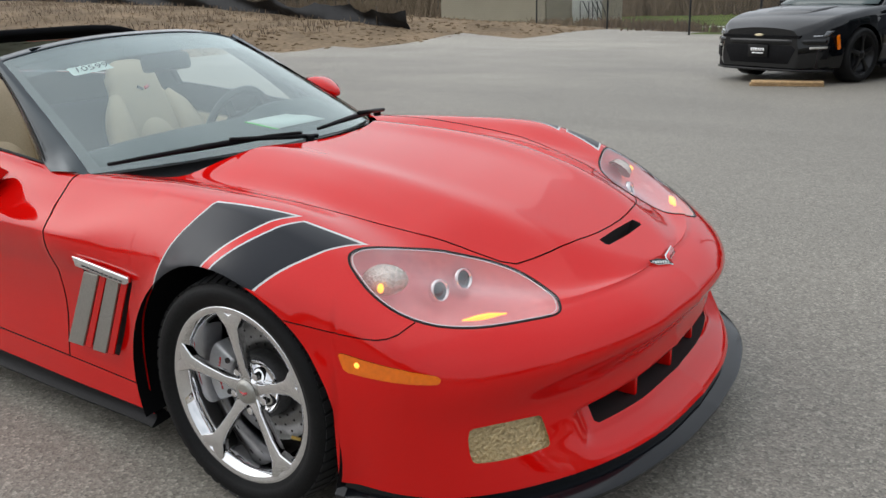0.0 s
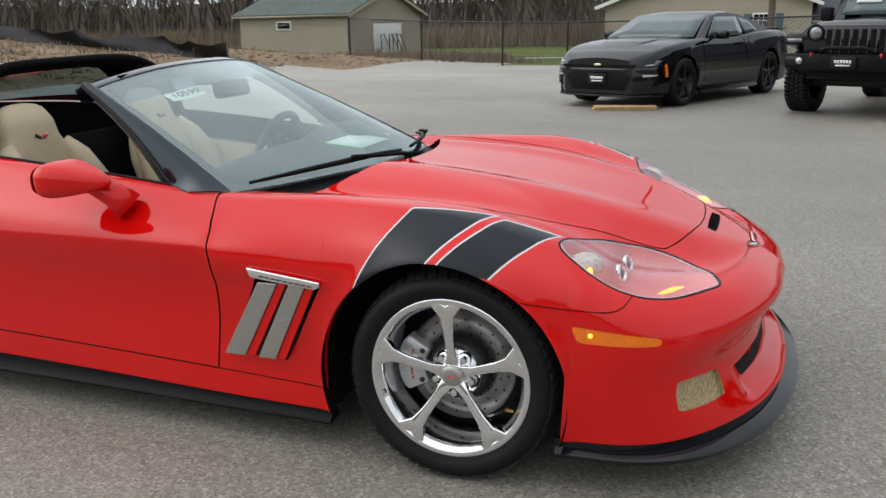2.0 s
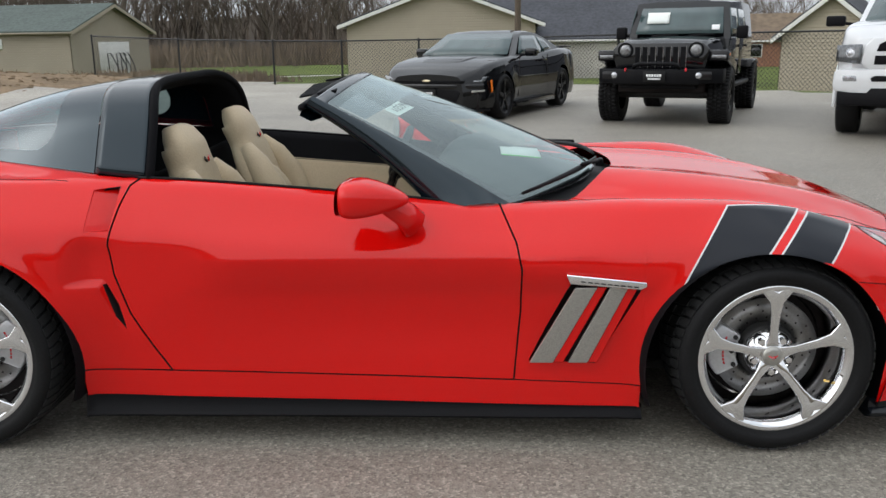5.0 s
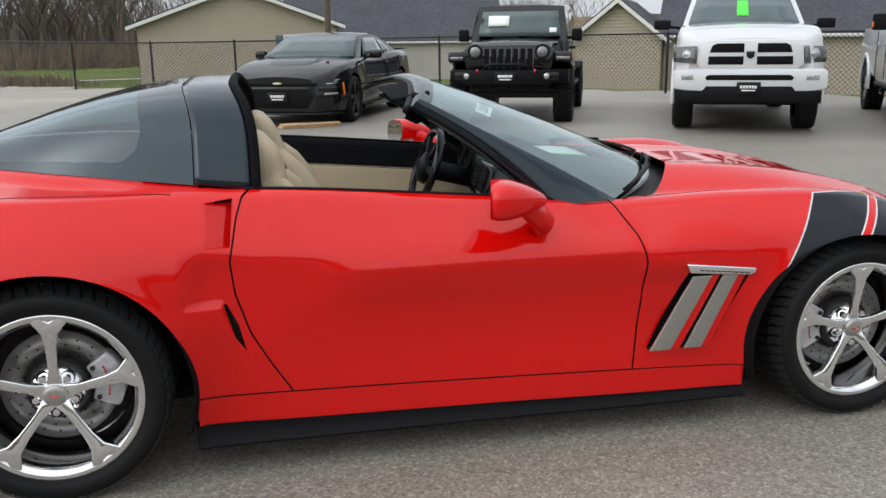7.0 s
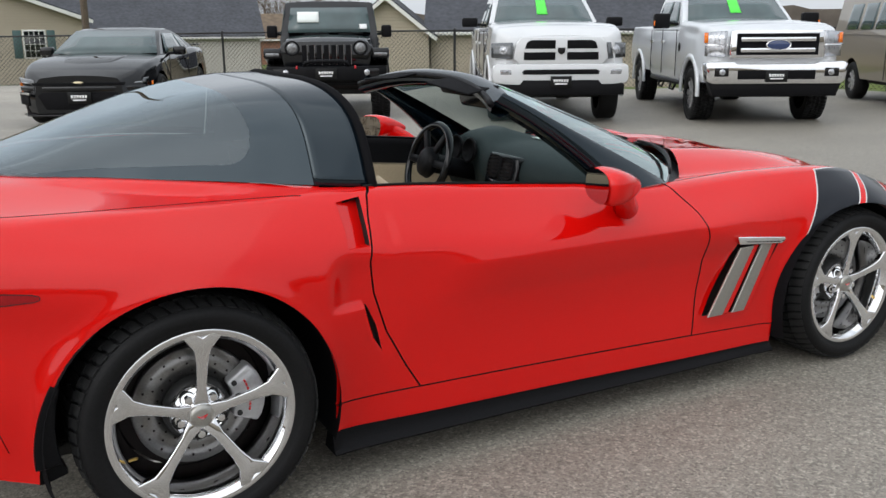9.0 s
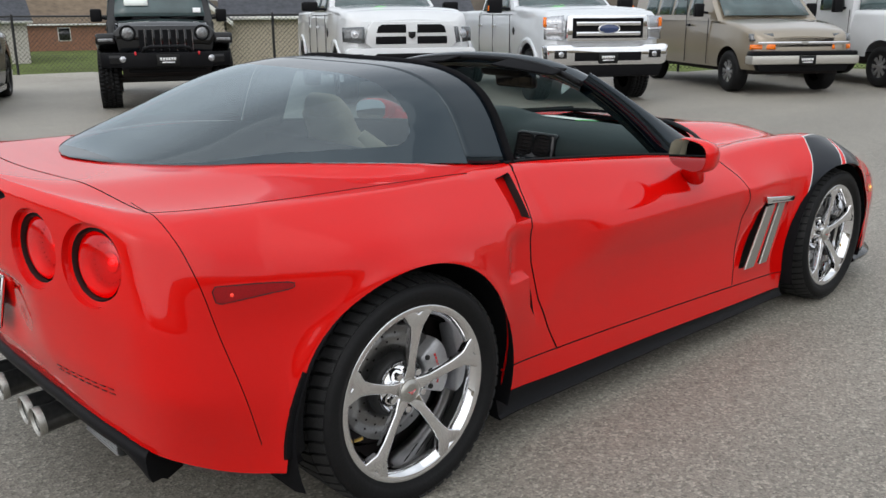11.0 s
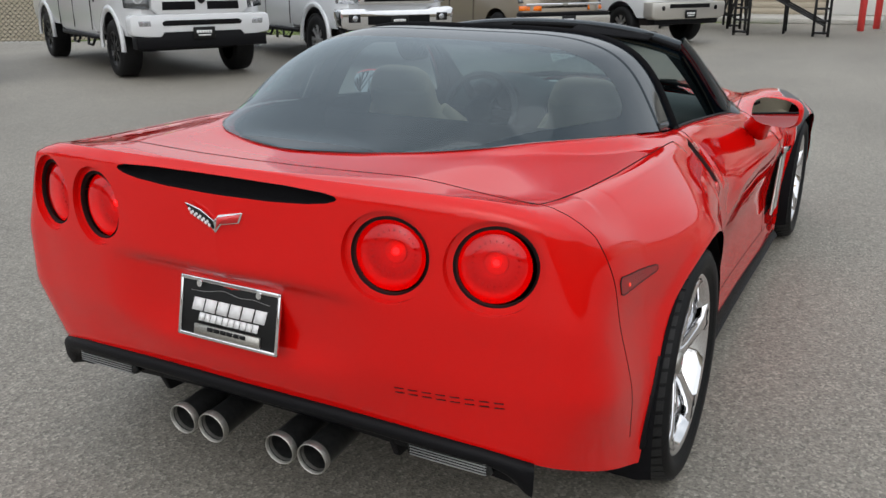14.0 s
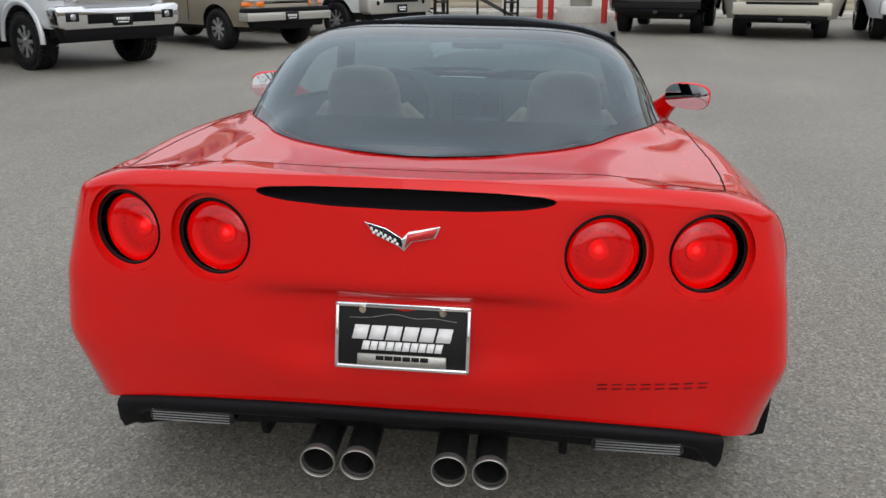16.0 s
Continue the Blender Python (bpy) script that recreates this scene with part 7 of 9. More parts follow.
def head_lamp(s):
    bowl = sided("headlamp_bowl", lamp_bucket, LAMP_BOWL, s, "pinkish reflecting headlamp bowl")
    sided("headlamp_seal", lambda: rim_tube(HEADLAMP, 0.0042), GAP, s, parent=bowl)
    sided("lamp_trim", lambda: rim_tube(HEADLAMP, 0.0016, 0.966), CHROME, s, "thin bright inner trim of the lamp", parent=bowl)
    for x, w in ((1.800, 0.642), (1.803, 0.535)):
        def projector():
            at = Matrix.Translation(on_lens(x, w, 0.045)) @ Vector((0.95, -0.18, 0.25)).to_track_quat("Z", "Y").to_matrix().to_4x4()
            return lathe([(0.021, 0.008), (0.024, 0.016), (0.028, 0.018), (0.030, 0.010), (0.030, 0.000), (0.022, -0.004)], 28, at)

        def eye():
            at = Matrix.Translation(on_lens(x, w, 0.045)) @ Vector((0.95, -0.18, 0.25)).to_track_quat("Z", "Y").to_matrix().to_4x4()
            return lathe([(0.0, 0.018), (0.010, 0.016), (0.019, 0.009), (0.022, 0.004)], 24, at)
        sided("projector", projector, CHROME, s, "round chrome projector ring", parent=bowl)
        sided("projector_eye", eye, DARK_GLASS, s, "dark projector glass", parent=bowl)

    def turn_lamp():
        at = Matrix.Translation(on_lens(1.720, 0.755, 0.026)) @ Vector((0.4, -0.6, 0.6)).to_track_quat("Z", "Y").to_matrix().to_4x4()
        return lathe([(0, 0.014), (0.02, 0.012), (0.028, 0.006), (0.036, 0.002), (0.044, -0.02)], 24, at @ Matrix.Diagonal((1.35, 0.95, 1, 1)))
    sided("turn_lamp", turn_lamp, LAMP_CLEAR, s, "clear ribbed turn lamp with an amber bulb", parent=bowl)

    def glow():
        at = Matrix.Translation(on_lens(1.735, 0.790, 0.020)) @ Vector((0.4, -0.6, 0.6)).to_track_quat("Z", "Y").to_matrix().to_4x4()
        return lathe([(0, 0.006), (0.006, 0.004), (0.008, -0.004)], 14, at @ Matrix.Diagonal((1, 1.6, 1, 1)))
    sided("amber_bulb", glow, AMBER_GLOW, s, parent=bowl)

    def strip():
        return tube([on_lens(1.918 + 0.060 * k, 0.712 - 0.105 * k, 0.02) for k in np.linspace(0, 1, 8)], [0.003, 0.007, 0.011, 0.013, 0.013, 0.010, 0.006, 0.003], 8, flat=0.5)
    sided("amber_strip", strip, AMBER_GLOW, s, "lit amber strip at the lamp's foot", parent=bowl)


both(head_lamp)
both(lambda s: sided("marker_glow", lambda: merge(None, lathe([(0, 0.004), (0.006, 0.003), (0.009, -0.002)], 14, frame_on_skin((1.755, -2, 0.503), (0, 1, 0), (1, 0, 0), 0.001))), AMBER_GLOW, s, "lit bulb in the marker lamp"))
both(lambda s: sided("marker_glow", lambda: merge(None, lathe([(0, 0.0035), (0.004, 0.003), (0.006, -0.002)], 14, frame_on_skin((-1.868, -2, 0.735), (0, 1, 0), (1, 0, 0), 0.001))), RING_GLOW, s, "lit bulb in the marker lamp"))
def marker_rim():
    pts = []
    outline = REAR_MARKER
    for (xa, za), (xb, zb) in zip(outline, outline[1:] + outline[:1]):
        for k in (0, 0.5):
            hit = BASE.ray_cast(Vector((xa + (xb - xa) * k, -2, za + (zb - za) * k)), Vector((0, 1, 0)))[0]
            if hit:
                pts.append(hit + Vector((0, -0.0015, 0)))
    return tube(pts, 0.0014, 6, close=True)


both(lambda s: sided("marker_rim", marker_rim, GAP, s, "thin dark rim of the marker lamp"))
# nose grille vanes
for y in (-0.23, 0.0, 0.23):
    part("grille_vane", box(2.02, 2.184 - 0.30 * y * y, y - 0.008, y + 0.008, 0.236, 0.290, 0.004, 2), RED, CAR)
for k in range(5):
    part("grille_slat", box(2.02, 2.035, -0.45, 0.45, 0.243 + 0.014 * k, 0.247 + 0.014 * k), PLASTIC, CAR)


# side gills: chrome cap, two silver mesh blades and red blades
def blade(x0, x1, x2, x3, z0=0.558, z1=0.302, t=0.010, w=0.892):
    def make():
        return prism([(x0, z0), (x1, z0), (x2, z1), (x3, z1)], t, pose(0, -w + 0.0, 0, 90, 0, 0) @ pose(0, 0, -0.0), 0.003)
    return make


def gill(s):
    cap = sided("gill_cap", lambda: prism([(0.668, 0.606), (0.925, 0.578), (0.925, 0.562), (0.905, 0.553), (0.680, 0.574)], 0.014, pose(0, -0.901, 0, 90, 0, 0), 0.004), CHROME, s, "chrome side vent cap")
    for k in range(9):
        x = 0.715 + 0.021 * k
        sided("lettering_bar", lambda: prism([(x, 0.586 - 0.11 * (x - 0.70)), (x + 0.015, 0.586 - 0.11 * (x - 0.686)), (x + 0.015, 0.5825 - 0.11 * (x - 0.686)), (x, 0.5825 - 0.11 * (x - 0.70))], 0.002, pose(0, -0.9145, 0, 90, 0, 0)), DARK_METAL, s, parent=cap)
    sided("silver_blade", blade(0.699, 0.769, 0.631, 0.554), SATIN, s, "silver mesh vent blade", smooth=False)
    sided("red_blade", blade(0.770, 0.800, 0.665, 0.632, t=0.004), RED, s, "red vent blade", smooth=False)
    sided("silver_blade", blade(0.810, 0.868, 0.744, 0.680), SATIN, s, "silver mesh vent blade", smooth=False)
    sided("red_blade", blade(0.869, 0.900, 0.776, 0.745, t=0.004), RED, s, "red vent blade", smooth=False)


both(gill)


# ---- wheels ----
def tread_blocks(R, width):
    bm = bmesh.new()
    n = 56
    for row, (z0, z1, shift) in enumerate(((0.006, -0.050, 0.0), (-0.058, -0.50 * width + 0.004, 0.5), (-0.50 * width - 0.004, -width + 0.058, 0.0), (-width + 0.050, -width, 0.5))):
        for k in range(n):
            a0, a1 = 2 * math.pi * (k + shift) / n, 2 * math.pi * (k + shift + 0.74) / n
            lean = 0.035 if row in (0, 3) else 0.06
            ro, ri = R, R - 0.010
            drop = 0.012 if row == 0 else 0.020
            zs = [(z0, ro - (drop if row == 0 else 0)), (z1, ro - (drop if row == 3 else 0))]
            co = []
            for (z, r), da in ((zs[0], 0.0), (zs[1], lean)):
                for a in (a0 + da, a1 + da):
                    co.append((r, a, z))
            top = [bm.verts.new((r * math.cos(a), r * math.sin(a), z)) for r, a, z in co]
            low = [bm.verts.new(((r - 0.013) * math.cos(a), (r - 0.013) * math.sin(a), z - (0.010 if z > -0.01 else 0))) for r, a, z in co]
            bm.faces.new((top[0], top[1], top[3], top[2]))
            for i, j in ((0, 1), (1, 3), (3, 2), (2, 0)):
                bm.faces.new((top[j], top[i], low[i], low[j]))
    bmesh.ops.recalc_face_normals(bm, faces=bm.faces[:])
    return bm


def spoke_mesh(rim):
    k = rim / 0.25
    out = [(-0.030, 0.030), (-0.0185, 0.075), (-0.0155, 0.15), (-0.022, 0.192), (-0.058, 0.240), (-0.046, 0.247), (-0.030, 0.249), (0, 0.228), (0.030, 0.249), (0.046, 0.247), (0.058, 0.240), (0.022, 0.192), (0.0155, 0.15), (0.0185, 0.075), (0.030, 0.030)]
    bm = prism([(x * k, y * k) for x, y in out], 0.030, pose(0, 0, -0.030), 0.004)
    for v in bm.verts:
        r = v.co.y / (0.25 * k)
        v.co.z += -0.040 * (1 - min(r, 1)) ** 1.3
        if v.co.z < -0.02 and r < 0.85:
            v.co.x *= 0.72
    return sharpen(bm, 50)


def wheel_set(R, width, rim, disc, caliper_at, lean, valve):
    """Meshes of one chrome five-spoke wheel; local z points out of the car, y up."""
    data = {}
    lip = rim
    data["wheel"] = (lathe([(lip, -0.012), (lip + 0.004, -0.002), (lip + 0.001, 0.003), (lip - 0.006, 0.002), (lip - 0.016, 0.0), (lip - 0.018, -0.002), (lip - 0.022, -0.008), (lip - 0.027, -0.014), (lip - 0.031, -0.024), (lip - 0.034, -0.040), (lip - 0.040, -0.075), (lip - 0.048, -0.12), (lip - 0.056, -width + 0.05), (lip, -width + 0.02)], 72, sharp=60), CHROME, "")
    side = R - rim
    data["tyre"] = (lathe([(rim - 0.004, -0.004), (rim + 0.006, 0.006), (rim + 0.012, 0.007), (rim + 0.016, 0.011), (rim + 0.35 * side, 0.016), (rim + 0.60 * side, 0.017), (R - 0.026, 0.012), (R - 0.018, 0.005), (R - 0.012, -0.008), (R - 0.011, -0.035), (R - 0.011, -width + 0.03), (R - 0.03, -width - 0.002), (rim, -width + 0.01)], 96, sharp=60), RUBBER, "black low-profile tyre")
    data["tread"] = (tread_blocks(R, width), TREAD, "grooved tread blocks")
    sp = spoke_mesh(rim)
    allsp = []
    for k in range(5):
        c = sp.copy()
        bmesh.ops.transform(c, matrix=pose(0, 0, 0.002, 0, 0, 72 * k + lean), verts=c.verts[:])
        allsp.append(c)
    data["spokes"] = (allsp, CHROME, "polished chrome spoke")
    data["hub"] = (lathe([(0.0, -0.030), (0.036, -0.031), (0.043, -0.036), (0.050, -0.047), (0.072, -0.053), (0.080, -0.062), (0.082, -0.085)], 40), CHROME, "")
    data["centre_cap"] = (lathe([(0.0, -0.020), (0.020, -0.0205), (0.031, -0.023), (0.034, -0.030)], 32), SATIN, "silver centre cap")
    data["cap_mark"] = (prism([(-0.016, 0.006), (-0.004, 0.001), (0.014, 0.007), (0.012, -0.001), (0.0, -0.008), (-0.012, 0.0)], 0.0012, pose(0, 0, -0.0205)), TAIL_RED, "")
    nuts, wells = [], []
    for k in range(5):
        a = radians(90 + lean + 36 + 72 * k)
        at = pose(0.058 * math.cos(a), 0.058 * math.sin(a), -0.044)
        nuts.append(cylinder(0.0115, 0.022, at, 6, bevel=0.002))
        wells.append(lathe([(0.0, -0.006), (0.0175, -0.006), (0.0195, 0.001), (0.0215, -0.001), (0.022, -0.012)], 20, at @ pose(0, 0, -0.006)))
    data["lug_nuts"] = (nuts, CHROME, "")
    data["lug_wells"] = (wells, GLOSS_PLASTIC, "dark lug well")
    data["brake_disc"] = (lathe([(0.085, -0.112), (disc, -0.112), (disc, -0.142), (0.085, -0.142)], 56, closed=True), STEEL, "drilled steel brake disc")
    holes = bmesh.new()
    for k in range(20):
        for q, r in enumerate((0.62, 0.75, 0.88)):
            a = 2 * math.pi * (k + q * 0.33) / 20
            cylinder(0.0036, 0.001, pose(disc * r * math.cos(a), disc * r * math.sin(a), -0.1115), 8, bm=holes)
    data["disc_holes"] = (holes, GAP, "")
    data["disc_hat"] = (lathe([(0, -0.070), (0.080, -0.072), (0.092, -0.080), (0.094, -0.115)], 40), DARK_METAL, "")
    arc = []
    span = 0.52
    for r, sgn in ((disc + 0.022, 1), (disc * 0.60, -1)):
        for k in np.linspace(-span, span, 9)[::sgn]:
            rr = r - (0.012 * (abs(k) / span) ** 3 if sgn == 1 else 0)
            arc.append((rr * math.cos(k + caliper_at), rr * math.sin(k + caliper_at)))
    data["caliper"] = (sharpen(prism(arc, 0.055, pose(0, 0, -0.128), 0.008), 50), CALIPER, "silver brake caliper")
    bars = bmesh.new()
    for k in range(8):
        a = caliper_at - 0.30 + 0.085 * k
        merge(bars, box(-0.005, 0.005, -0.003, 0.003, 0, 0.001), pose(disc * 0.86 * math.cos(a), disc * 0.86 * math.sin(a), -0.0725, 0, 0, math.degrees(a) + 90))
    data["caliper_lettering"] = (bars, TAIL_RED, "dark red lettering bars")
    bolts = bmesh.new()
    for k in (-0.40, 0.0, 0.40):
        a = caliper_at + k
        cylinder(0.008, 0.006, pose(disc * 0.70 * math.cos(a), disc * 0.70 * math.sin(a), -0.071), 12, bm=bolts)
    data["caliper_bolt"] = (bolts, DARK_METAL, "")
    data["tyre_valve"] = (merge(None, rod((rim - 0.040, 0, -0.030), (rim - 0.060, 0, -0.016), 0.0045, 8), pose(0, 0, 0, 0, 0, valve)), material("brass", (0.6, 0.4, 0.12), rough=0.3, metal=1.0), "")
    # Black disc added behind the spokes for the shade inside the wheel.
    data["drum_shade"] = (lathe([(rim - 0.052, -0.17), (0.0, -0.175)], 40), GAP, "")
    return data


def place_wheels(x, z, out_y, data):
    meshes = {}
    for s in (-1, 1):
        at = pose(x, s * out_y, z, 90, 0, 0 if s == -1 else 180)
        hold = None
        for name, (bm, mat, label) in data.items():
            bms = bm if isinstance(bm, list) else [bm]
            for i, b in enumerate(bms):
                key = (name, i)
                nm = {"spokes": "spoke", "lug_nuts": "lug_nut", "lug_wells": "lug_well"}.get(name, name)
                if key not in meshes:
                    me = bpy.data.meshes.new(nm)
                    for f in b.faces:
                        f.smooth = name != "tread"
                    b.to_mesh(me)
                    b.free()
                    me.materials.append(mat)
                    meshes[key] = me
                ob = new(nm, meshes[key])
                if label:
                    ob["label"] = label
                if nm in ("disc_holes", "tread", "caliper_lettering", "caliper_bolt"):
                    tagged(ob, kind="stuff")
                if hold is None:
                    hold = ob
                    ob.parent = CAR
                    ob.matrix_local = LEAN.inverted() @ at
                    ob["label"] = "chrome five-spoke alloy wheel"
                else:
                    ob.parent = hold


place_wheels(AXLE, 0.321, 0.922, wheel_set(0.325, 0.275, 0.246, 0.172, math.pi * 0.99, 2, -25))
place_wheels(-AXLE, 0.334, 0.930, wheel_set(0.338, 0.325, 0.257, 0.172, 0.12, -3, 203))


# ---- the parked row: each vehicle's own frame has x forward, y to its left, its front axle over the origin ----
FRONT = Matrix(((0, 0, 1, 0), (1, 0, 0, 0), (0, 1, 0, 0), (0, 0, 0, 1)))
SILVER_WHITE = material("silver white vehicle paint", (0.60, 0.62, 0.64), rough=0.3, metal=0.15, coat=1.0, grain=0.03, scale=400, stain=0.03)
HEADLIGHT = material("clear headlight with reflector", (0.40, 0.41, 0.43), rough=0.12, metal=0.7, grain=0.45, scale=38, bump=0.5, coat=1.0)
SMOKED = material("smoked headlight", (0.07, 0.075, 0.08), rough=0.12, metal=0.3, grain=0.5, scale=30, coat=1.0)
SMOKED_GREY = material("grey round headlight", (0.20, 0.205, 0.21), rough=0.12, metal=0.5, grain=0.5, scale=30, bump=0.4, coat=1.0)
WINDOW = material("grey-green vehicle window", (0.044, 0.072, 0.073), rough=0.03, spec=0.7, stain=0.3, stain_scale=2)
MESH = material("black grille mesh", (0.004, 0.004, 0.005), rough=0.6, spec=0.12, grain=0.6, scale=90, bump=0.8)
RIM_DARK = material("black alloy", (0.014, 0.014, 0.015), rough=0.3, metal=0.6, grain=0.2, scale=60)
RIM_SILVER = material("silver alloy", (0.50, 0.50, 0.51), rough=0.3, metal=0.9, grain=0.15, scale=60)


def shell(x0, x1, top, width, bottom=0.25, arches=(), n=70, side_z=0.55, round_top=0.10, crown=0.03, arch_z=0.36):
    """A vehicle's lower body, lofted along x: top(x), width(x); the arches (x, radius) rise into its sides."""
    xs = list(np.linspace(x0, x1, n))
    for cx, r in arches:
        xs += [cx + r * math.cos(a) for a in np.linspace(0, math.pi, 25)]
    xs = sorted(set(round(x, 4) for x in xs if x0 <= x <= x1))
    g = []
    for x in xs:
        w, zt = float(width(x)), float(top(x))
        zb = bottom
        for cx, r in arches:
            if abs(x - cx) < r:
                zb = max(zb, arch_z + math.sqrt(r * r - (x - cx) ** 2))
        zs = zt - round_top
        zb = min(zb, zs - 0.03)
        right = []
        for k in np.linspace(0, 1, 9):
            z = zb + (zs - zb) * k
            t = (z - bottom) / max(zs - bottom, 0.01)
            right.append((w * (0.955 + 0.045 * math.sin(math.pi * min(max(t, 0), 1) ** 0.8)), z))
        for a in np.linspace(0, math.pi / 2, 6)[1:]:
            right.append((w * 0.955 - round_top * 0.9 * (1 - math.cos(a)), zs + round_top * math.sin(a)))
        wl = right[-1][0]
        for k in (0.66, 0.33, 0.0):
            right.append((wl * k, zt + crown * (1 - k * k)))
        row = [(x, -w_, z) for w_, z in right] + [(x, w_, z) for w_, z in right[-2::-1]]
        g.append(row)
    bm = sheet(g)
    bm.verts.ensure_lookup_table()
    m = len(g[0])
    bm.faces.new([bm.verts[k] for k in range(m)])
    bm.faces.new([bm.verts[(len(g) - 1) * m + k] for k in range(m)][::-1])
    bmesh.ops.recalc_face_normals(bm, faces=bm.faces[:])
    return sharpen(bm, 38)


def cabin(pts, w_low, w_high, n=6):
    """A greenhouse out of its side outline: (x, z) from the windshield's foot over the roof to the back; widths at belt and roof."""
    z0, z1 = min(p[1] for p in pts), max(p[1] for p in pts)
    g = []
    for x, z in pts:
        k = (z - z0) / (z1 - z0)
        w = w_low + (w_high - w_low) * k
        g.append([(x, -w, z), (x, -w * 0.93, z + 0.012 * k)] + [(x, w * 0.93 * q, z + 0.03 * k) for q in (-0.5, 0, 0.5)] + [(x, w * 0.93, z + 0.012 * k), (x, w, z)])
    bm = sheet(g)
    bm.verts.ensure_lookup_table()
    m = len(g[0])
    for s in (0, m - 1):
        bm.faces.new([bm.verts[i * m + s] for i in range(len(g))])
    bmesh.ops.recalc_face_normals(bm, faces=bm.faces[:])
    return sharpen(bm, 25)


def front_plate(name, pts, x, t, mat, parent, label="", bevel=0.004, smooth=True):
    """A shape in (y, z) on the vehicle's front, t thick."""
    return part(name, sharpen(prism(pts, t, Matrix.Translation((x, 0, 0)) @ FRONT, bevel), 40), mat, parent, label, smooth)


def mirrored(pts):
    return [(-u, v) for u, v in pts][::-1]


def front_pair(name, pts, x, t, mat, parent, label="", bevel=0.004):
    return [front_plate(name, q, x, t, mat, parent, label, bevel) for q in (pts, mirrored(pts))]


def side_plate(name, pts, y, t, mat, parent, label="", sides=(-1, 1), bevel=0.003):
    """A shape in (x, z) on the vehicle's flanks, t thick."""
    out = []
    for s in sides:
        bm = sharpen(prism(pts, t, pose(0, -y, 0, 90), bevel), 40)
        if s == 1:
            mirror_y(bm)
        out.append(part(name, bm, mat, parent, label))
    return out


def slanted(name, quad, mat, parent, label="", t=0.006, out=None):
    """A four-cornered pane by its corners."""
    a, b, c, d = (Vector(p) for p in quad)
    g = [[a.lerp(b, u).lerp(d.lerp(c, u), v) for u in np.linspace(0, 1, 7)] for v in np.linspace(0, 1, 4)]
    bm = sheet(g)
    bm.normal_update()
    if sum(f.normal.x * 0.3 + f.normal.z for f in bm.faces) < 0 and abs(bm.faces[:][0].normal.z) > 0.15:
        bmesh.ops.reverse_faces(bm, faces=bm.faces[:])
    out = (0.030 if name.startswith("windshield") else 0.0) if out is None else out
    if out:
        bm.normal_update()
        n = bm.faces[:][0].normal.copy()
        bmesh.ops.translate(bm, vec=n * out, verts=bm.verts[:])
    bmesh.ops.solidify(bm, geom=bm.faces[:], thickness=t)
    return part(name, bm, mat, parent, label)


WHEEL_CACHE = {}


def road_wheel(parent, x, y, R, width, rim, mat, spokes=6, chunky=False, side=1):
    """Tyre, rim, spokes and hub; the meshes are shared between like wheels."""
    key = (R, width, rim, mat.name, spokes, chunky)
    if key not in WHEEL_CACHE:
        d = {}
        tyre = lathe([(rim - 0.005, -0.01), (rim + 0.01, 0.004), (rim + 0.5 * (R - rim), 0.012), (R - 0.03, 0.0), (R - 0.012, -0.03), (R - 0.008, -width + 0.03), (R - 0.04, -width), (rim, -width + 0.01)], 48, sharp=60)
        if chunky:
            for k in range(44):
                a = 2 * math.pi * k / 44
                for z0, z1, rr, da in ((0.004, -0.075, R, 0.0), (-0.085, -width * 0.5 + 0.01, R, 0.07), (-width * 0.5 - 0.01, -width + 0.085, R, 0.0), (-width + 0.075, -width, R, 0.07)):
                    merge(tyre, box(-0.016, 0.008, -0.021, 0.021, z1, z0), pose((rr - 0.006) * math.cos(a + da), (rr - 0.006) * math.sin(a + da), 0, 0, 0, math.degrees(a + da)))
        d["tyre"] = (tyre, RUBBER)
        d["rim"] = (lathe([(0, -0.09), (rim * 0.80, -0.10), (rim * 0.88, -0.04), (rim * 0.95, -0.015), (rim, 0.002), (rim + 0.006, -0.006), (rim, -0.03)], 40), RIM_DARK if spokes else mat)
        sp = bmesh.new()
        for k in range(spokes):
            a = 360 * k / spokes
            merge(sp, prism([(-0.030, 0.03), (-0.022, 0.6 * rim), (-0.045, 0.97 * rim), (0.045, 0.97 * rim), (0.022, 0.6 * rim), (0.030, 0.03)], 0.03, pose(0, 0, -0.045), 0.005), pose(0, 0, 0, 0, 0, a))
        d["spokes"] = (sharpen(sp, 40), mat)
        d["hub"] = (lathe([(0, -0.005), (0.04, -0.008), (0.06, -0.02), (0.065, -0.05)], 20), mat)
        WHEEL_CACHE[key] = {}
        for n, (bm, m) in d.items():
            me = bpy.data.meshes.new(n)
            for f in bm.faces:
                f.smooth = True
            bm.to_mesh(me)
            bm.free()
            me.materials.append(m)
            WHEEL_CACHE[key][n] = me
    hold = None
    for n, me in WHEEL_CACHE[key].items():
        ob = new("wheel" if n == "tyre" else ("spoke_star" if n == "spokes" else n), me)
        if hold is None:
            hold = ob
            ob.parent = parent
            ob.matrix_local = pose(x, side * y, R, 90, 0, 0 if side == -1 else 180)
        else:
            ob.parent = hold


def four_wheels(parent, base, y, *args, **kw):
    for x in (0, -base):
        for s in (-1, 1):
            road_wheel(parent, x, y, *args, side=s, **kw)


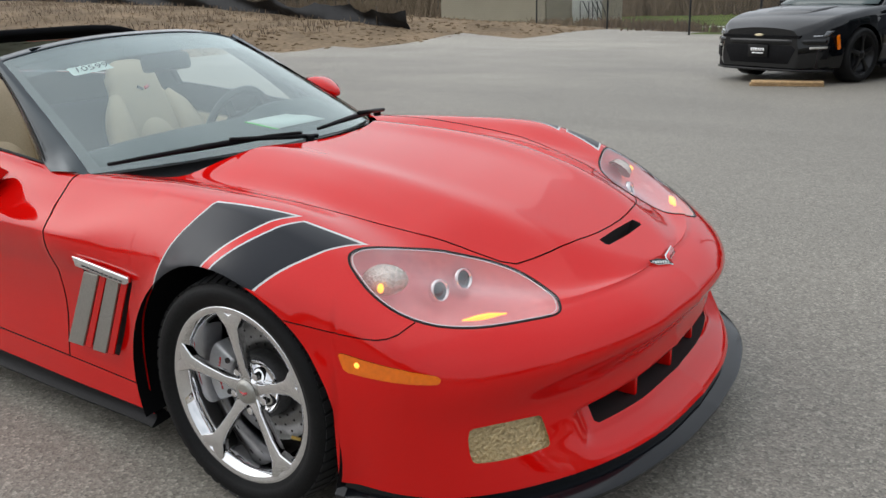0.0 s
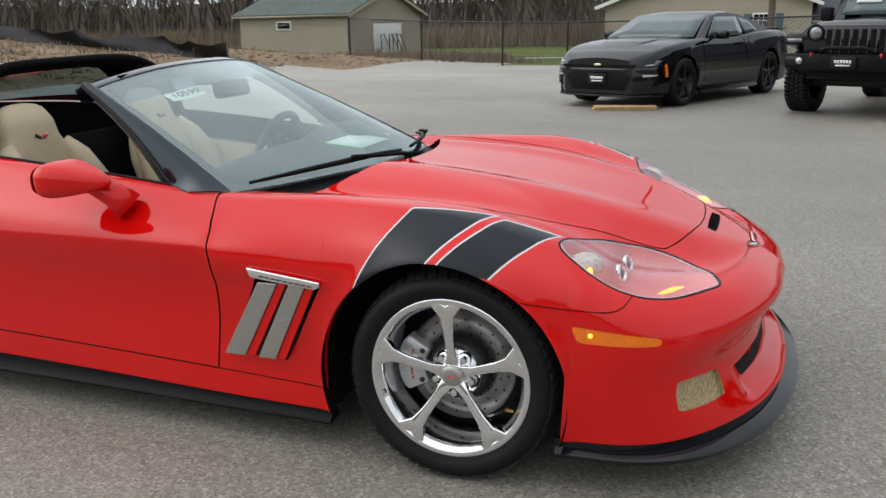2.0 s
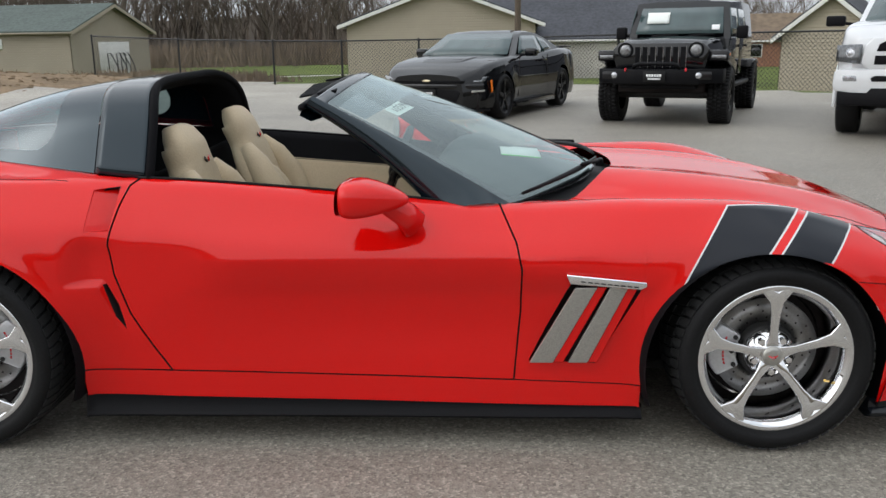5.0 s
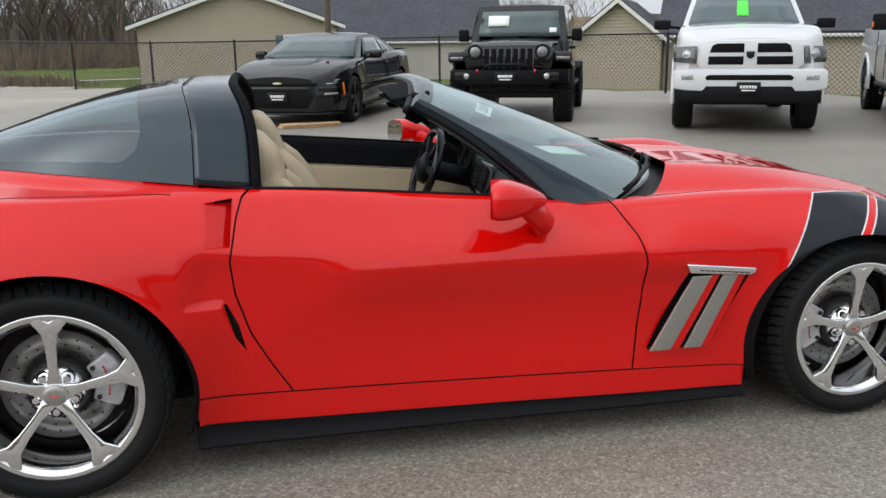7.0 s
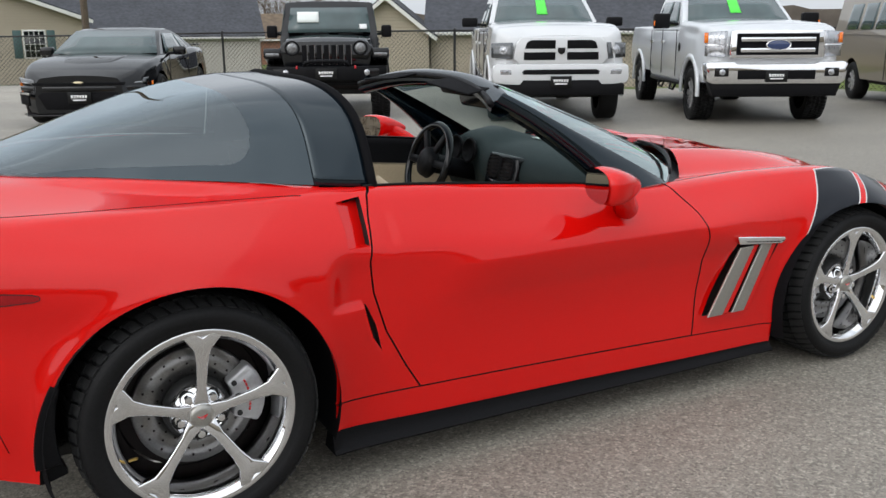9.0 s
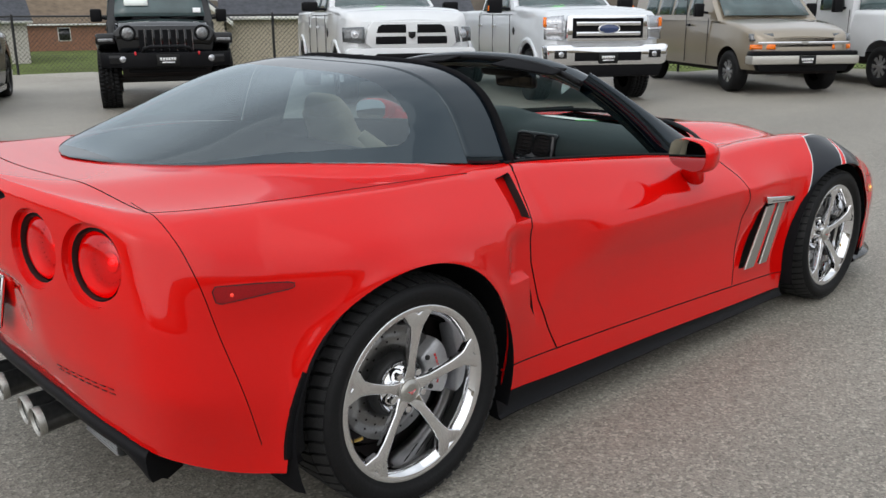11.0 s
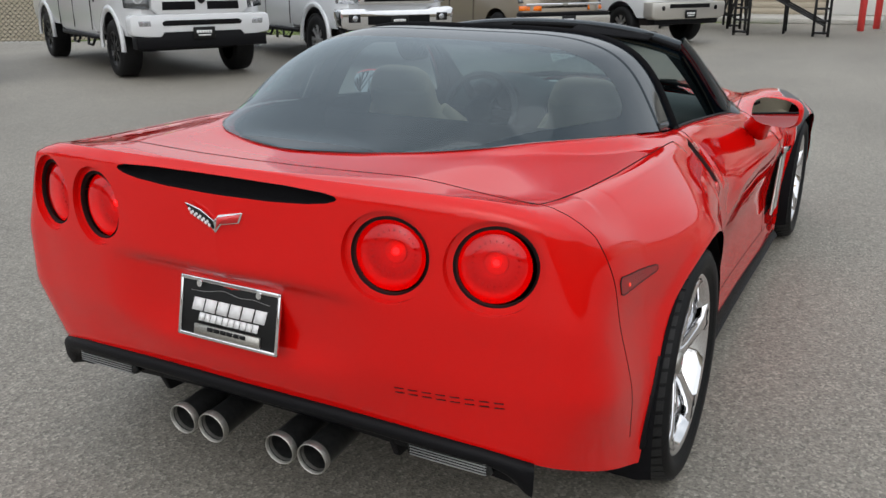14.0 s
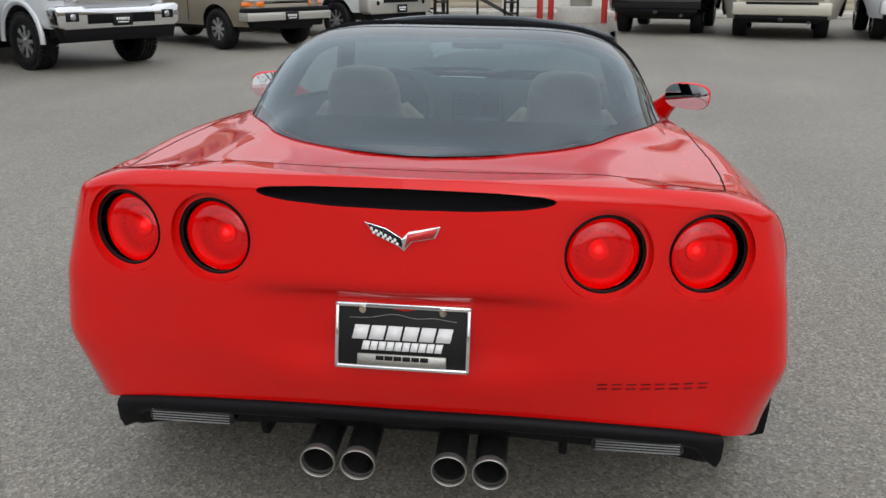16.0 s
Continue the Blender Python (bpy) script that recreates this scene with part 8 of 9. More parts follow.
def dealer_plate(parent, x, y, z, face=1):
    """A black front plate with white bars for its lettering."""
    p = part("front_plate", box(x - 0.006, x + 0.006, y - 0.155, y + 0.155, z - 0.08, z + 0.08, 0.004, 1), BLACK_PRINT, parent, "black dealer plate with white lettering bars")
    for k in range(6):
        part("lettering_bar", box(x + 0.006 * face, x + 0.008 * face, y - 0.11 + 0.037 * k, y - 0.082 + 0.037 * k, z - 0.005, z + 0.035), WHITE_PLASTIC, p)
    part("lettering_bar", box(x + 0.006 * face, x + 0.008 * face, y - 0.09, y + 0.09, z - 0.04, z - 0.022), WHITE_PLASTIC, p)


def wing_mirror(parent, x, y, z, mat, wide=0.10, high=0.16, deep=0.08, arm=0.10, sides=(-1, 1)):
    for s in sides:
        bm = box(x - deep, x + deep, y + arm - 0.02, y + arm + 2 * wide, z - high / 2, z + high / 2, 0.03, 3)
        if s == -1:
            mirror_y(bm)
        m = part("wing_mirror", bm, mat, parent)
        bm = rod((x, y - 0.05, z - 0.05), (x, y + arm + 0.03, z - 0.03), 0.022)
        if s == -1:
            mirror_y(bm)
        part("mirror_arm", bm, PLASTIC, m)


def coupe():
    c = thing("coupe", pose(0.03, 11.48, 0, 0, 0, 66 + 180) @ Matrix.Scale(1.06, 4), "black sporty two-door coupe parked on the lot", "car")
    top = lambda x: curve([(-3.82, 0.96), (-3.5, 1.03), (-2.9, 1.05), (-1.5, 0.99), (-0.6, 0.985), (0.0, 0.93), (0.45, 0.86), (0.72, 0.78), (0.90, 0.70)], x)
    width = lambda x: curve([(-3.84, 0.72), (-3.7, 0.84), (-3.2, 0.93), (-2.8, 0.955), (-1.8, 0.905), (-0.8, 0.90), (0, 0.945), (0.45, 0.90), (0.72, 0.80), (0.90, 0.60)], x)
    part("body", shell(-3.84, 0.90, top, width, 0.22, ((0, 0.395), (-2.81, 0.405)), 90, round_top=0.12, arch_z=0.36), BLACK_PAINT, c)
    side = [(-0.45, 0.945), (-0.80, 1.135), (-1.15, 1.295), (-1.45, 1.342), (-1.75, 1.350), (-2.1, 1.318), (-2.5, 1.225), (-2.9, 1.095), (-3.1, 1.03)]
    part("cabin", cabin(side, 0.815, 0.63), BLACK_PAINT, c)
    slanted("windshield", [(-0.47, -0.765, 0.968), (-0.47, 0.765, 0.968), (-1.13, 0.605, 1.300), (-1.13, -0.605, 1.300)], WINDOW, c)
    for s in (-1, 1):
        slanted("side_window", [(-0.80, s * 0.818, 1.00), (-2.00, s * 0.818, 1.00), (-1.98, s * 0.665, 1.285), (-1.25, s * 0.668, 1.285)], WINDOW, c)
        slanted("quarter_window", [(-2.06, s * 0.815, 1.01), (-2.52, s * 0.79, 1.06), (-2.36, s * 0.69, 1.22), (-2.04, s * 0.665, 1.275)], WINDOW, c)
    wing_mirror(c, -0.92, 0.86, 1.02, BLACK_PAINT, 0.085, 0.13, 0.07, 0.07)
    front_plate("upper_grille", [(-0.60, 0.595), (0.60, 0.595), (0.62, 0.635), (-0.62, 0.635)], 0.855, 0.058, MESH, c)
    front_plate("lower_grille", [(-0.46, 0.27), (0.46, 0.27), (0.56, 0.46), (0.50, 0.505), (-0.50, 0.505), (-0.56, 0.46)], 0.82, 0.085, MESH, c)
    part("bumper_bar", sharpen(prism([(0.70, -0.86), (0.84, -0.70), (0.915, -0.45), (0.94, 0), (0.915, 0.45), (0.84, 0.70), (0.70, 0.86), (0.55, 0.80), (0.55, -0.80)], 0.075, pose(0, 0, 0.515), 0.025, seg=3), 50), BLACK_PAINT, c, "gloss black bumper bar")
    part("hood_bulge", shell(-0.42, 0.70, lambda x: curve([(-0.42, 0.985), (0.0, 0.968), (0.35, 0.915), (0.70, 0.79)], x), lambda x: curve([(-0.42, 0.46), (0.3, 0.40), (0.70, 0.30)], x), 0.70, (), 20, round_top=0.05, crown=0.012), BLACK_PAINT, c, "raised centre of the hood")
    front_plate("emblem", [(-0.075, 0.635), (-0.03, 0.65), (0.03, 0.65), (0.075, 0.635), (0.03, 0.618), (-0.03, 0.618)], 0.915, 0.012, material("gold emblem", (0.85, 0.74, 0.50), rough=0.3, metal=0.6), c)
    for s in (-1, 1):
        slanted("headlamp", [(0.86, s * 0.58, 0.60), (0.66, s * 0.84, 0.62), (0.58, s * 0.875, 0.69), (0.84, s * 0.60, 0.675)], SMOKED, c, t=0.03)
        slanted("daytime_lamp", [(0.875, s * 0.57, 0.61), (0.70, s * 0.825, 0.625), (0.69, s * 0.83, 0.637), (0.87, s * 0.58, 0.625)], HEADLIGHT, c, t=0.012)
        slanted("corner_vent", [(0.80, s * 0.70, 0.32), (0.66, s * 0.86, 0.34), (0.64, s * 0.875, 0.50), (0.80, s * 0.70, 0.52)], MESH, c, t=0.02)
        slanted("vent_fin", [(0.815, s * 0.70, 0.46), (0.68, s * 0.86, 0.47), (0.675, s * 0.865, 0.495), (0.81, s * 0.70, 0.495)], SATIN, c, t=0.012)
        slanted("hood_vent", [(0.30, s * 0.14, 0.937), (0.30, s * 0.30, 0.930), (0.12, s * 0.32, 0.957), (0.12, s * 0.17, 0.964)], MESH, c, t=0.01)
    side_plate("marker_lamp", [(0.46, 0.47), (0.51, 0.45), (0.55, 0.62), (0.51, 0.64)], 0.890, 0.02, AMBER, c)
    side_plate("door_line", [(-0.62, 0.33), (-0.61, 0.33), (-0.66, 0.97), (-0.67, 0.97)], 0.896, 0.012, GAP, c)
    side_plate("door_line", [(-2.00, 0.40), (-1.99, 0.40), (-1.99, 0.97), (-2.00, 0.97)], 0.901, 0.012, GAP, c)
    side_plate("door_handle", [(-1.92, 0.865), (-1.70, 0.865), (-1.70, 0.895), (-1.92, 0.895)], 0.905, 0.03, GLOSS_PLASTIC, c)
    side_plate("side_skirt", [(-2.35, 0.17), (-0.45, 0.17), (-0.45, 0.25), (-2.35, 0.25)], 0.885, 0.05, GLOSS_PLASTIC, c)
    part("front_splitter", sharpen(prism([(0.55, -0.90), (0.80, -0.76), (0.92, -0.55), (0.97, 0), (0.92, 0.55), (0.80, 0.76), (0.55, 0.90)], 0.03, pose(0, 0, 0.175), 0.006)), GLOSS_PLASTIC, c)
    part("rear_spoiler", box(-3.80, -3.58, -0.78, 0.78, 1.06, 1.085, 0.01, 2), BLACK_PAINT, c)
    for s in (-1, 1):
        part("spoiler_post", box(-3.74, -3.62, s * 0.6 - 0.03, s * 0.6 + 0.03, 1.0, 1.07, 0.01, 1), BLACK_PAINT, c)
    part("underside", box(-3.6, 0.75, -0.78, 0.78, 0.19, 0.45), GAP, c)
    dealer_plate(c, 0.925, 0, 0.43)
    four_wheels(c, 2.81, 0.925, 0.36, 0.26, 0.265, RIM_DARK, spokes=5)


def offroader():
    c = thing("offroader", pose(3.423, 10.387, 0, 0, 0, 66.5 + 180) @ Matrix.Scale(1.03, 4), "black boxy four-wheel-drive with chunky tyres on the lot", "off-road vehicle")
    hood_w = lambda x: curve([(-0.75, 0.76), (0.0, 0.70), (0.52, 0.63)], x)
    hood_t = lambda x: curve([(-0.75, 1.27), (0.0, 1.235), (0.40, 1.20), (0.52, 1.15)], x)
    part("hood", shell(-0.75, 0.52, hood_t, hood_w, 0.70, (), 20, round_top=0.07, crown=0.025), BLACK_PAINT, c)
    part("tub", box(-3.55, -0.72, -0.80, 0.80, 0.62, 1.26, 0.04, 3), BLACK_PAINT, c)
    g = front_plate("grille_panel", [(-0.64, 0.80), (-0.60, 0.74), (0.60, 0.74), (0.64, 0.80), (0.70, 1.10), (0.60, 1.19), (-0.60, 1.19), (-0.70, 1.10)], 0.52, 0.06, BLACK_PAINT, c, bevel=0.02)
    for k in range(7):
        y = -0.33 + 0.11 * k
        front_plate("grille_slot", [(y - 0.036, 0.84), (y + 0.036, 0.84), (y + 0.036, 1.13), (y - 0.036, 1.13)], 0.578, 0.006, MESH, g, bevel=0)
        front_plate("slot_rim", [(y + 0.040, 0.835), (y + 0.047, 0.835), (y + 0.047, 1.135), (y + 0.040, 1.135)], 0.58, 0.008, STEEL, g, bevel=0)
    for s in (-1, 1):
        lamp = part("headlamp", lathe([(0, 0.02), (0.05, 0.018), (0.085, 0.004), (0.092, -0.01)], 28, pose(0.585, s * 0.51, 1.085, 0, 90)), SMOKED_GREY, g, "round clear headlamp")
        part("lamp_ring", lathe([(0.088, 0.0), (0.092, 0.022), (0.108, 0.022), (0.114, 0.0)], 28, pose(0.578, s * 0.51, 1.085, 0, 90)), PLASTIC, lamp)
        fl = box(-0.46, 0.50, 0.66, 0.95, 0.965, 1.125, 0.035, 3)
        for v in fl.verts:
            v.co.z -= 0.26 * max(0, -v.co.x - 0.32) / 0.12 + 0.05 * max(0, v.co.x - 0.30) / 0.2
        if s == -1:
            mirror_y(fl)
        f = part("fender_flare", fl, GLOSS_PLASTIC, c, "black front fender flare")
        part("turn_lamp", box(0.42, 0.512, s * 0.815 - 0.105, s * 0.815 + 0.105, 0.965, 1.015, 0.012, 2), SMOKED_GREY, f)
        part("marker_lamp", box(0.28, 0.40, s * 0.946 - 0.008, s * 0.946 + 0.008, 1.00, 1.04, 0.004, 1), AMBER, f)
        fl = box(-3.46, -2.56, 0.72, 0.94, 1.02, 1.09, 0.03, 3)
        for v in fl.verts:
            v.co.z -= 0.34 * max(0, abs(v.co.x + 3.01) - 0.34) / 0.12
        if s == -1:
            mirror_y(fl)
        part("rear_flare", fl, GLOSS_PLASTIC, c, "black rear fender flare")
        part("side_step", box(-2.4, -0.55, s * 0.86 - 0.06, s * 0.86 + 0.06, 0.50, 0.56, 0.02, 2), PLASTIC, c)
        for x0, x1 in ((-1.72, -0.80), (-2.62, -1.76)):
            d = side_plate("door_panel", [(x0, 0.66), (x1, 0.66), (x1, 1.24), (x0, 1.24)], 0.798, 0.012, BLACK_PAINT, c, sides=(s,), bevel=0.004)[0]
            side_plate("door_handle", [(x0 + 0.06, 1.09), (x0 + 0.26, 1.09), (x0 + 0.26, 1.13), (x0 + 0.06, 1.13)], 0.81, 0.03, PLASTIC, d, sides=(s,))
            slanted("side_window", [(x0 + 0.04, s * 0.80, 1.28), (x1 - 0.02, s * 0.80, 1.28), (x1 - (0.14 if x1 > -1 else 0.02), s * 0.735, 1.70), (x0 + 0.04, s * 0.735, 1.70)], WINDOW, c)
    cab = [(-0.78, 1.25), (-1.02, 1.72), (-1.10, 1.79), (-2.3, 1.83), (-3.45, 1.81), (-3.56, 1.70), (-3.58, 1.25)]
    part("hard_top", cabin(cab, 0.79, 0.715), BLACK_PAINT, c)
    slanted("windshield", [(-0.775, -0.68, 1.30), (-0.775, 0.68, 1.30), (-1.015, 0.63, 1.70), (-1.015, -0.63, 1.70)], WINDOW, c)
    slanted("window_sticker", [(-0.855, -0.52, 1.46), (-0.855, -0.17, 1.46), (-0.945, -0.17, 1.63), (-0.945, -0.52, 1.63)], PAPER, c, t=0.003, out=0.036)
    slanted("small_sticker", [(-0.795, 0.50, 1.355), (-0.795, 0.62, 1.355), (-0.83, 0.62, 1.43), (-0.83, 0.50, 1.43)], WHITE_PLASTIC, c, t=0.003, out=0.036)
    for y in (-0.42, 0.14):
        part("wiper", tube([(-0.74, y, 1.285), (-0.745, y + 0.30, 1.30), (-0.75, y + 0.42, 1.295)], 0.012, 6), PLASTIC, c)
    wing_mirror(c, -0.92, 0.82, 1.33, PLASTIC, 0.075, 0.20, 0.06, 0.06)
    b = part("front_bumper", sharpen(prism([(0.52, -0.60), (0.72, -0.52), (0.80, -0.30), (0.80, 0.30), (0.72, 0.52), (0.52, 0.60), (0.45, 0.92), (0.60, 0.90), (0.86, 0.62), (0.93, 0.30), (0.93, -0.30), (0.86, -0.62), (0.60, -0.90), (0.45, -0.92)][::-1], 0.20, pose(-0.03, 0, 0.62), 0.012), 40), PLASTIC, c, "black steel front bumper")
    part("bumper_core", box(0.50, 0.84, -0.62, 0.62, 0.60, 0.80, 0.02, 2), PLASTIC, b)
    part("bumper_hoop", tube([(0.80, -0.34, 0.80), (0.86, -0.30, 0.88), (0.87, -0.22, 0.90), (0.87, 0.22, 0.90), (0.86, 0.30, 0.88), (0.80, 0.34, 0.80)], 0.028, 10), PLASTIC, b)
    for s in (-1, 1):
        part("tow_hook", box(0.84, 0.90, s * 0.43 - 0.013, s * 0.43 + 0.013, 0.79, 0.84, 0.010, 2), material("red tow hook", (0.6, 0.02, 0.03), rough=0.4), b, "red tow hook")
        fog = front_plate("fog_panel", [(s * 0.40, 0.66), (s * 0.78, 0.68), (s * 0.78, 0.79), (s * 0.40, 0.79)] if s > 0 else [(-0.78, 0.68), (-0.40, 0.66), (-0.40, 0.79), (-0.78, 0.79)], 0.80, 0.03, GLOSS_PLASTIC, b)
        part("fog_lamp", lathe([(0, 0.01), (0.035, 0.008), (0.045, -0.005)], 18, pose(0.845, s * 0.60, 0.735, 0, 90)), HEADLIGHT, b)
    part("skid_plate", box(0.35, 0.72, -0.55, 0.55, 0.53, 0.62, 0.03, 2), PLASTIC, c)
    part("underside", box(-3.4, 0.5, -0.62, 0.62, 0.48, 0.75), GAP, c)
    part("axle", rod((0, -0.8, 0.42), (0, 0.8, 0.42), 0.06), DARK_METAL, c)
    part("rear_axle", rod((-3.0, -0.8, 0.42), (-3.0, 0.8, 0.42), 0.06), DARK_METAL, c)
    dealer_plate(c, 0.935, 0, 0.72)
    four_wheels(c, 3.008, 0.945, 0.42, 0.28, 0.235, RIM_DARK, spokes=7, chunky=True)


def pickup(at, label, paint, kind):
    """A heavy crew-cab pickup; kind 'cross' has a body-coloured crossed grille, 'bars' a chrome barred one."""
    c = thing("pickup_truck", at, label, "pickup truck")
    hw = 1.0
    hood_t = lambda x: curve([(-0.95, 1.50), (-0.3, 1.475), (0.4, 1.42), (0.72, 1.345), (0.82, 1.26)], x)
    width = lambda x: curve([(-1.0, 0.985), (0.0, 1.0), (0.5, 0.985), (0.70, 0.93), (0.82, 0.80)], x)
    part("front_body", shell(-1.0, 0.82, hood_t, width, 0.60, ((0, 0.50),), 40, round_top=0.11, crown=0.035, arch_z=0.44), paint, c)
    part("cab", shell(-3.05, -0.98, lambda x: 1.36 + 0 * x, lambda x: 0.985 + 0 * x, 0.55, (), 10, round_top=0.06), paint, c)
    bed_t = lambda x: 1.42 + 0 * x
    part("bed", shell(-5.05, -3.08, bed_t, lambda x: curve([(-5.05, 0.97), (-4.0, 1.0), (-3.08, 0.985)], x), 0.62, ((-4.05, 0.50),), 30, round_top=0.05, arch_z=0.44), paint, c)
    green = [(-0.90, 1.36), (-1.30, 1.66), (-1.62, 1.88), (-1.80, 1.935), (-2.8, 1.945), (-3.0, 1.86), (-3.05, 1.36)]
    part("cab_top", cabin(green, 0.93, 0.76), paint, c)
    slanted("windshield", [(-0.93, -0.84, 1.40), (-0.93, 0.84, 1.40), (-1.58, 0.70, 1.865), (-1.58, -0.70, 1.865)], WINDOW, c)
    slanted("windshield_banner", [(-1.20, -0.09, 1.595), (-1.20, 0.09, 1.595), (-1.53, 0.08, 1.835), (-1.53, -0.08, 1.835)], GREEN_PAPER, c, t=0.003, out=0.036)
    for s in (-1, 1):
        slanted("side_window", [(-1.25, s * 0.945, 1.42), (-2.05, s * 0.945, 1.42), (-2.05, s * 0.80, 1.83), (-1.66, s * 0.81, 1.81)], WINDOW, c)
        slanted("side_window", [(-2.12, s * 0.945, 1.42), (-2.88, s * 0.945, 1.42), (-2.85, s * 0.80, 1.83), (-2.12, s * 0.80, 1.83)], WINDOW, c)
    for x0, x1 in ((-2.08, -1.05), (-3.0, -2.12)):
        side_plate("door_line", [(x0, 0.62), (x0 + 0.012, 0.62), (x0 + 0.012, 1.36), (x0, 1.36)], 0.978, 0.012, GAP, c)
        for d in side_plate("door_handle", [(x0 + 0.06, 1.14), (x0 + 0.28, 1.14), (x0 + 0.28, 1.18), (x0 + 0.06, 1.18)], 0.985, 0.035, CHROME if kind == "bars" else paint, c):
            pass
    side_plate("door_line", [(-1.0, 0.62), (-0.988, 0.62), (-0.988, 1.36), (-1.0, 1.36)], 0.985, 0.012, GAP, c)
    side_plate("fender_badge", [(-0.82, 1.10), (-0.76, 1.16), (-0.70, 1.10), (-0.76, 1.02)], 0.99, 0.014, DARK_METAL, c)
    for s in (-1, 1):
        for x in (0, -4.05):
            bm = lathe([(0.50, 0.0), (0.56, 0.006), (0.56, 0.05), (0.50, 0.06), (0.47, 0.03)], 40)
            bmesh.ops.bisect_plane(bm, geom=bm.verts[:] + bm.edges[:] + bm.faces[:], plane_co=(0, -0.05, 0), plane_no=(0, -1, 0), clear_outer=True)
            bmesh.ops.transform(bm, matrix=pose(x, s * 0.965, 0.44, 90, 0, 0 if s == -1 else 180), verts=bm.verts[:])
            part("fender_lip", bm, paint, c)
        step = part("step_bar", tube([(-0.62, s * 0.93, 0.55), (-0.7, s * 0.96, 0.52), (-2.9, s * 0.96, 0.52), (-3.0, s * 0.93, 0.55)], 0.035, 10), PLASTIC, c, "black tubular step bar")
        for x in (-1.15, -2.0):
            part("step_loop", tube([(x + 0.20, s * 0.97, 0.51), (x + 0.13, s * 1.0, 0.40), (x - 0.13, s * 1.0, 0.40), (x - 0.20, s * 0.97, 0.51)], 0.020, 8), PLASTIC, step)
    wing_mirror(c, -1.18, 0.98, 1.50, PLASTIC, 0.12, 0.24 if kind == "bars" else 0.15, 0.07, 0.12)
    if kind == "bars":
        side_plate("mirror_lamp", [(-1.12, 1.42), (-1.10, 1.42), (-1.10, 1.50), (-1.12, 1.50)], 1.33, 0.02, AMBER, c)
    if kind == "cross":
        g = front_plate("grille_surround", [(-0.60, 0.88), (0.60, 0.88), (0.69, 0.96), (0.655, 1.18), (0.57, 1.275), (-0.57, 1.275), (-0.655, 1.18), (-0.69, 0.96)], 0.78, 0.14, paint, c, "body-coloured crossed grille", bevel=0.02)
        for s in (-1, 1):
            for q in ([(0.085, 1.105), (0.53, 1.105), (0.50, 1.195), (0.44, 1.225), (0.085, 1.225)], [(0.085, 0.945), (0.545, 0.945), (0.54, 1.055), (0.085, 1.055)]):
                front_plate("grille_opening", q if s > 0 else mirrored(q), 0.912, 0.014, MESH, g, bevel=0.003)
        front_plate("grille_badge", [(-0.05, 1.05), (0, 1.02), (0.05, 1.05), (0.055, 1.12), (-0.055, 1.12)], 0.922, 0.02, GLOSS_PLASTIC, g)
        for s in (-1, 1):
            q = [(0.715, 0.965), (0.975, 0.98), (0.985, 1.17), (0.70, 1.185)]
            lamp = slanted("headlamp", [(0.87, s * 0.70, 0.955), (0.70, s * 0.985, 0.975), (0.68, s * 0.985, 1.18), (0.85, s * 0.69, 1.19)], SMOKED, c, t=0.03)
            part("lamp_projector", lathe([(0, 0.02), (0.035, 0.016), (0.05, 0.0), (0.062, 0.006), (0.066, -0.01)], 24, pose(0.815, s * 0.83, 1.09, 0, 80, s * 28)), HEADLIGHT, lamp)
        b = front_plate("front_bumper", [(-0.98, 0.62), (-0.55, 0.56), (0.55, 0.56), (0.98, 0.62), (1.0, 0.70), (0.99, 0.86), (0.93, 0.89), (-0.93, 0.89), (-0.99, 0.86), (-1.0, 0.70)], 0.70, 0.24, paint, c, "body-coloured front bumper", bevel=0.03)
        front_plate("bumper_intake", [(-0.55, 0.74), (0.55, 0.74), (0.57, 0.78), (0.52, 0.81), (-0.52, 0.81), (-0.57, 0.78)], 0.935, 0.012, MESH, b, bevel=0.003)
        front_pair("fog_lamp", [(0.72, 0.74), (0.88, 0.74), (0.89, 0.81), (0.73, 0.81)], 0.93, 0.014, HEADLIGHT, b)
        front_plate("air_dam", [(-0.93, 0.44), (0.93, 0.44), (0.93, 0.60), (0.60, 0.60), (0.55, 0.66), (-0.55, 0.66), (-0.60, 0.60), (-0.93, 0.60)], 0.72, 0.225, PLASTIC, c, "black air dam", bevel=0.01)
        dealer_plate(c, 0.965, 0, 0.635)
    else:
        g = front_plate("grille_surround", [(-0.66, 0.95), (0.66, 0.95), (0.68, 1.0), (0.66, 1.32), (0.62, 1.35), (-0.62, 1.35), (-0.66, 1.32), (-0.68, 1.0)], 0.78, 0.14, CHROME, c, "chrome barred grille", bevel=0.02)
        front_plate("grille_mesh", [(-0.58, 1.0), (0.58, 1.0), (0.58, 1.30), (-0.58, 1.30)], 0.915, 0.01, MESH, g, bevel=0)
        for z0, z1 in ((1.035, 1.10), (1.185, 1.25)):
            front_plate("grille_bar", [(-0.53, z0), (0.53, z0), (0.53, z1), (-0.53, z1)], 0.92, 0.035, CHROME, g, bevel=0.015)
        part("oval_badge", merge(None, lathe([(0, 0.02), (0.07, 0.018), (0.085, 0.012), (0.09, 0.0)], 32), Matrix.Translation((0.955, 0, 1.14)) @ FRONT @ Matrix.Diagonal((1.85, 0.75, 1, 1))), material("dark blue badge", (0.02, 0.04, 0.12), rough=0.2, coat=1.0), g, "dark blue oval badge")
        part("badge_rim", merge(None, lathe([(0.086, 0.0), (0.088, 0.018), (0.096, 0.018), (0.098, 0.0)], 32), Matrix.Translation((0.955, 0, 1.14)) @ FRONT @ Matrix.Diagonal((1.85, 0.75, 1, 1))), CHROME, g)
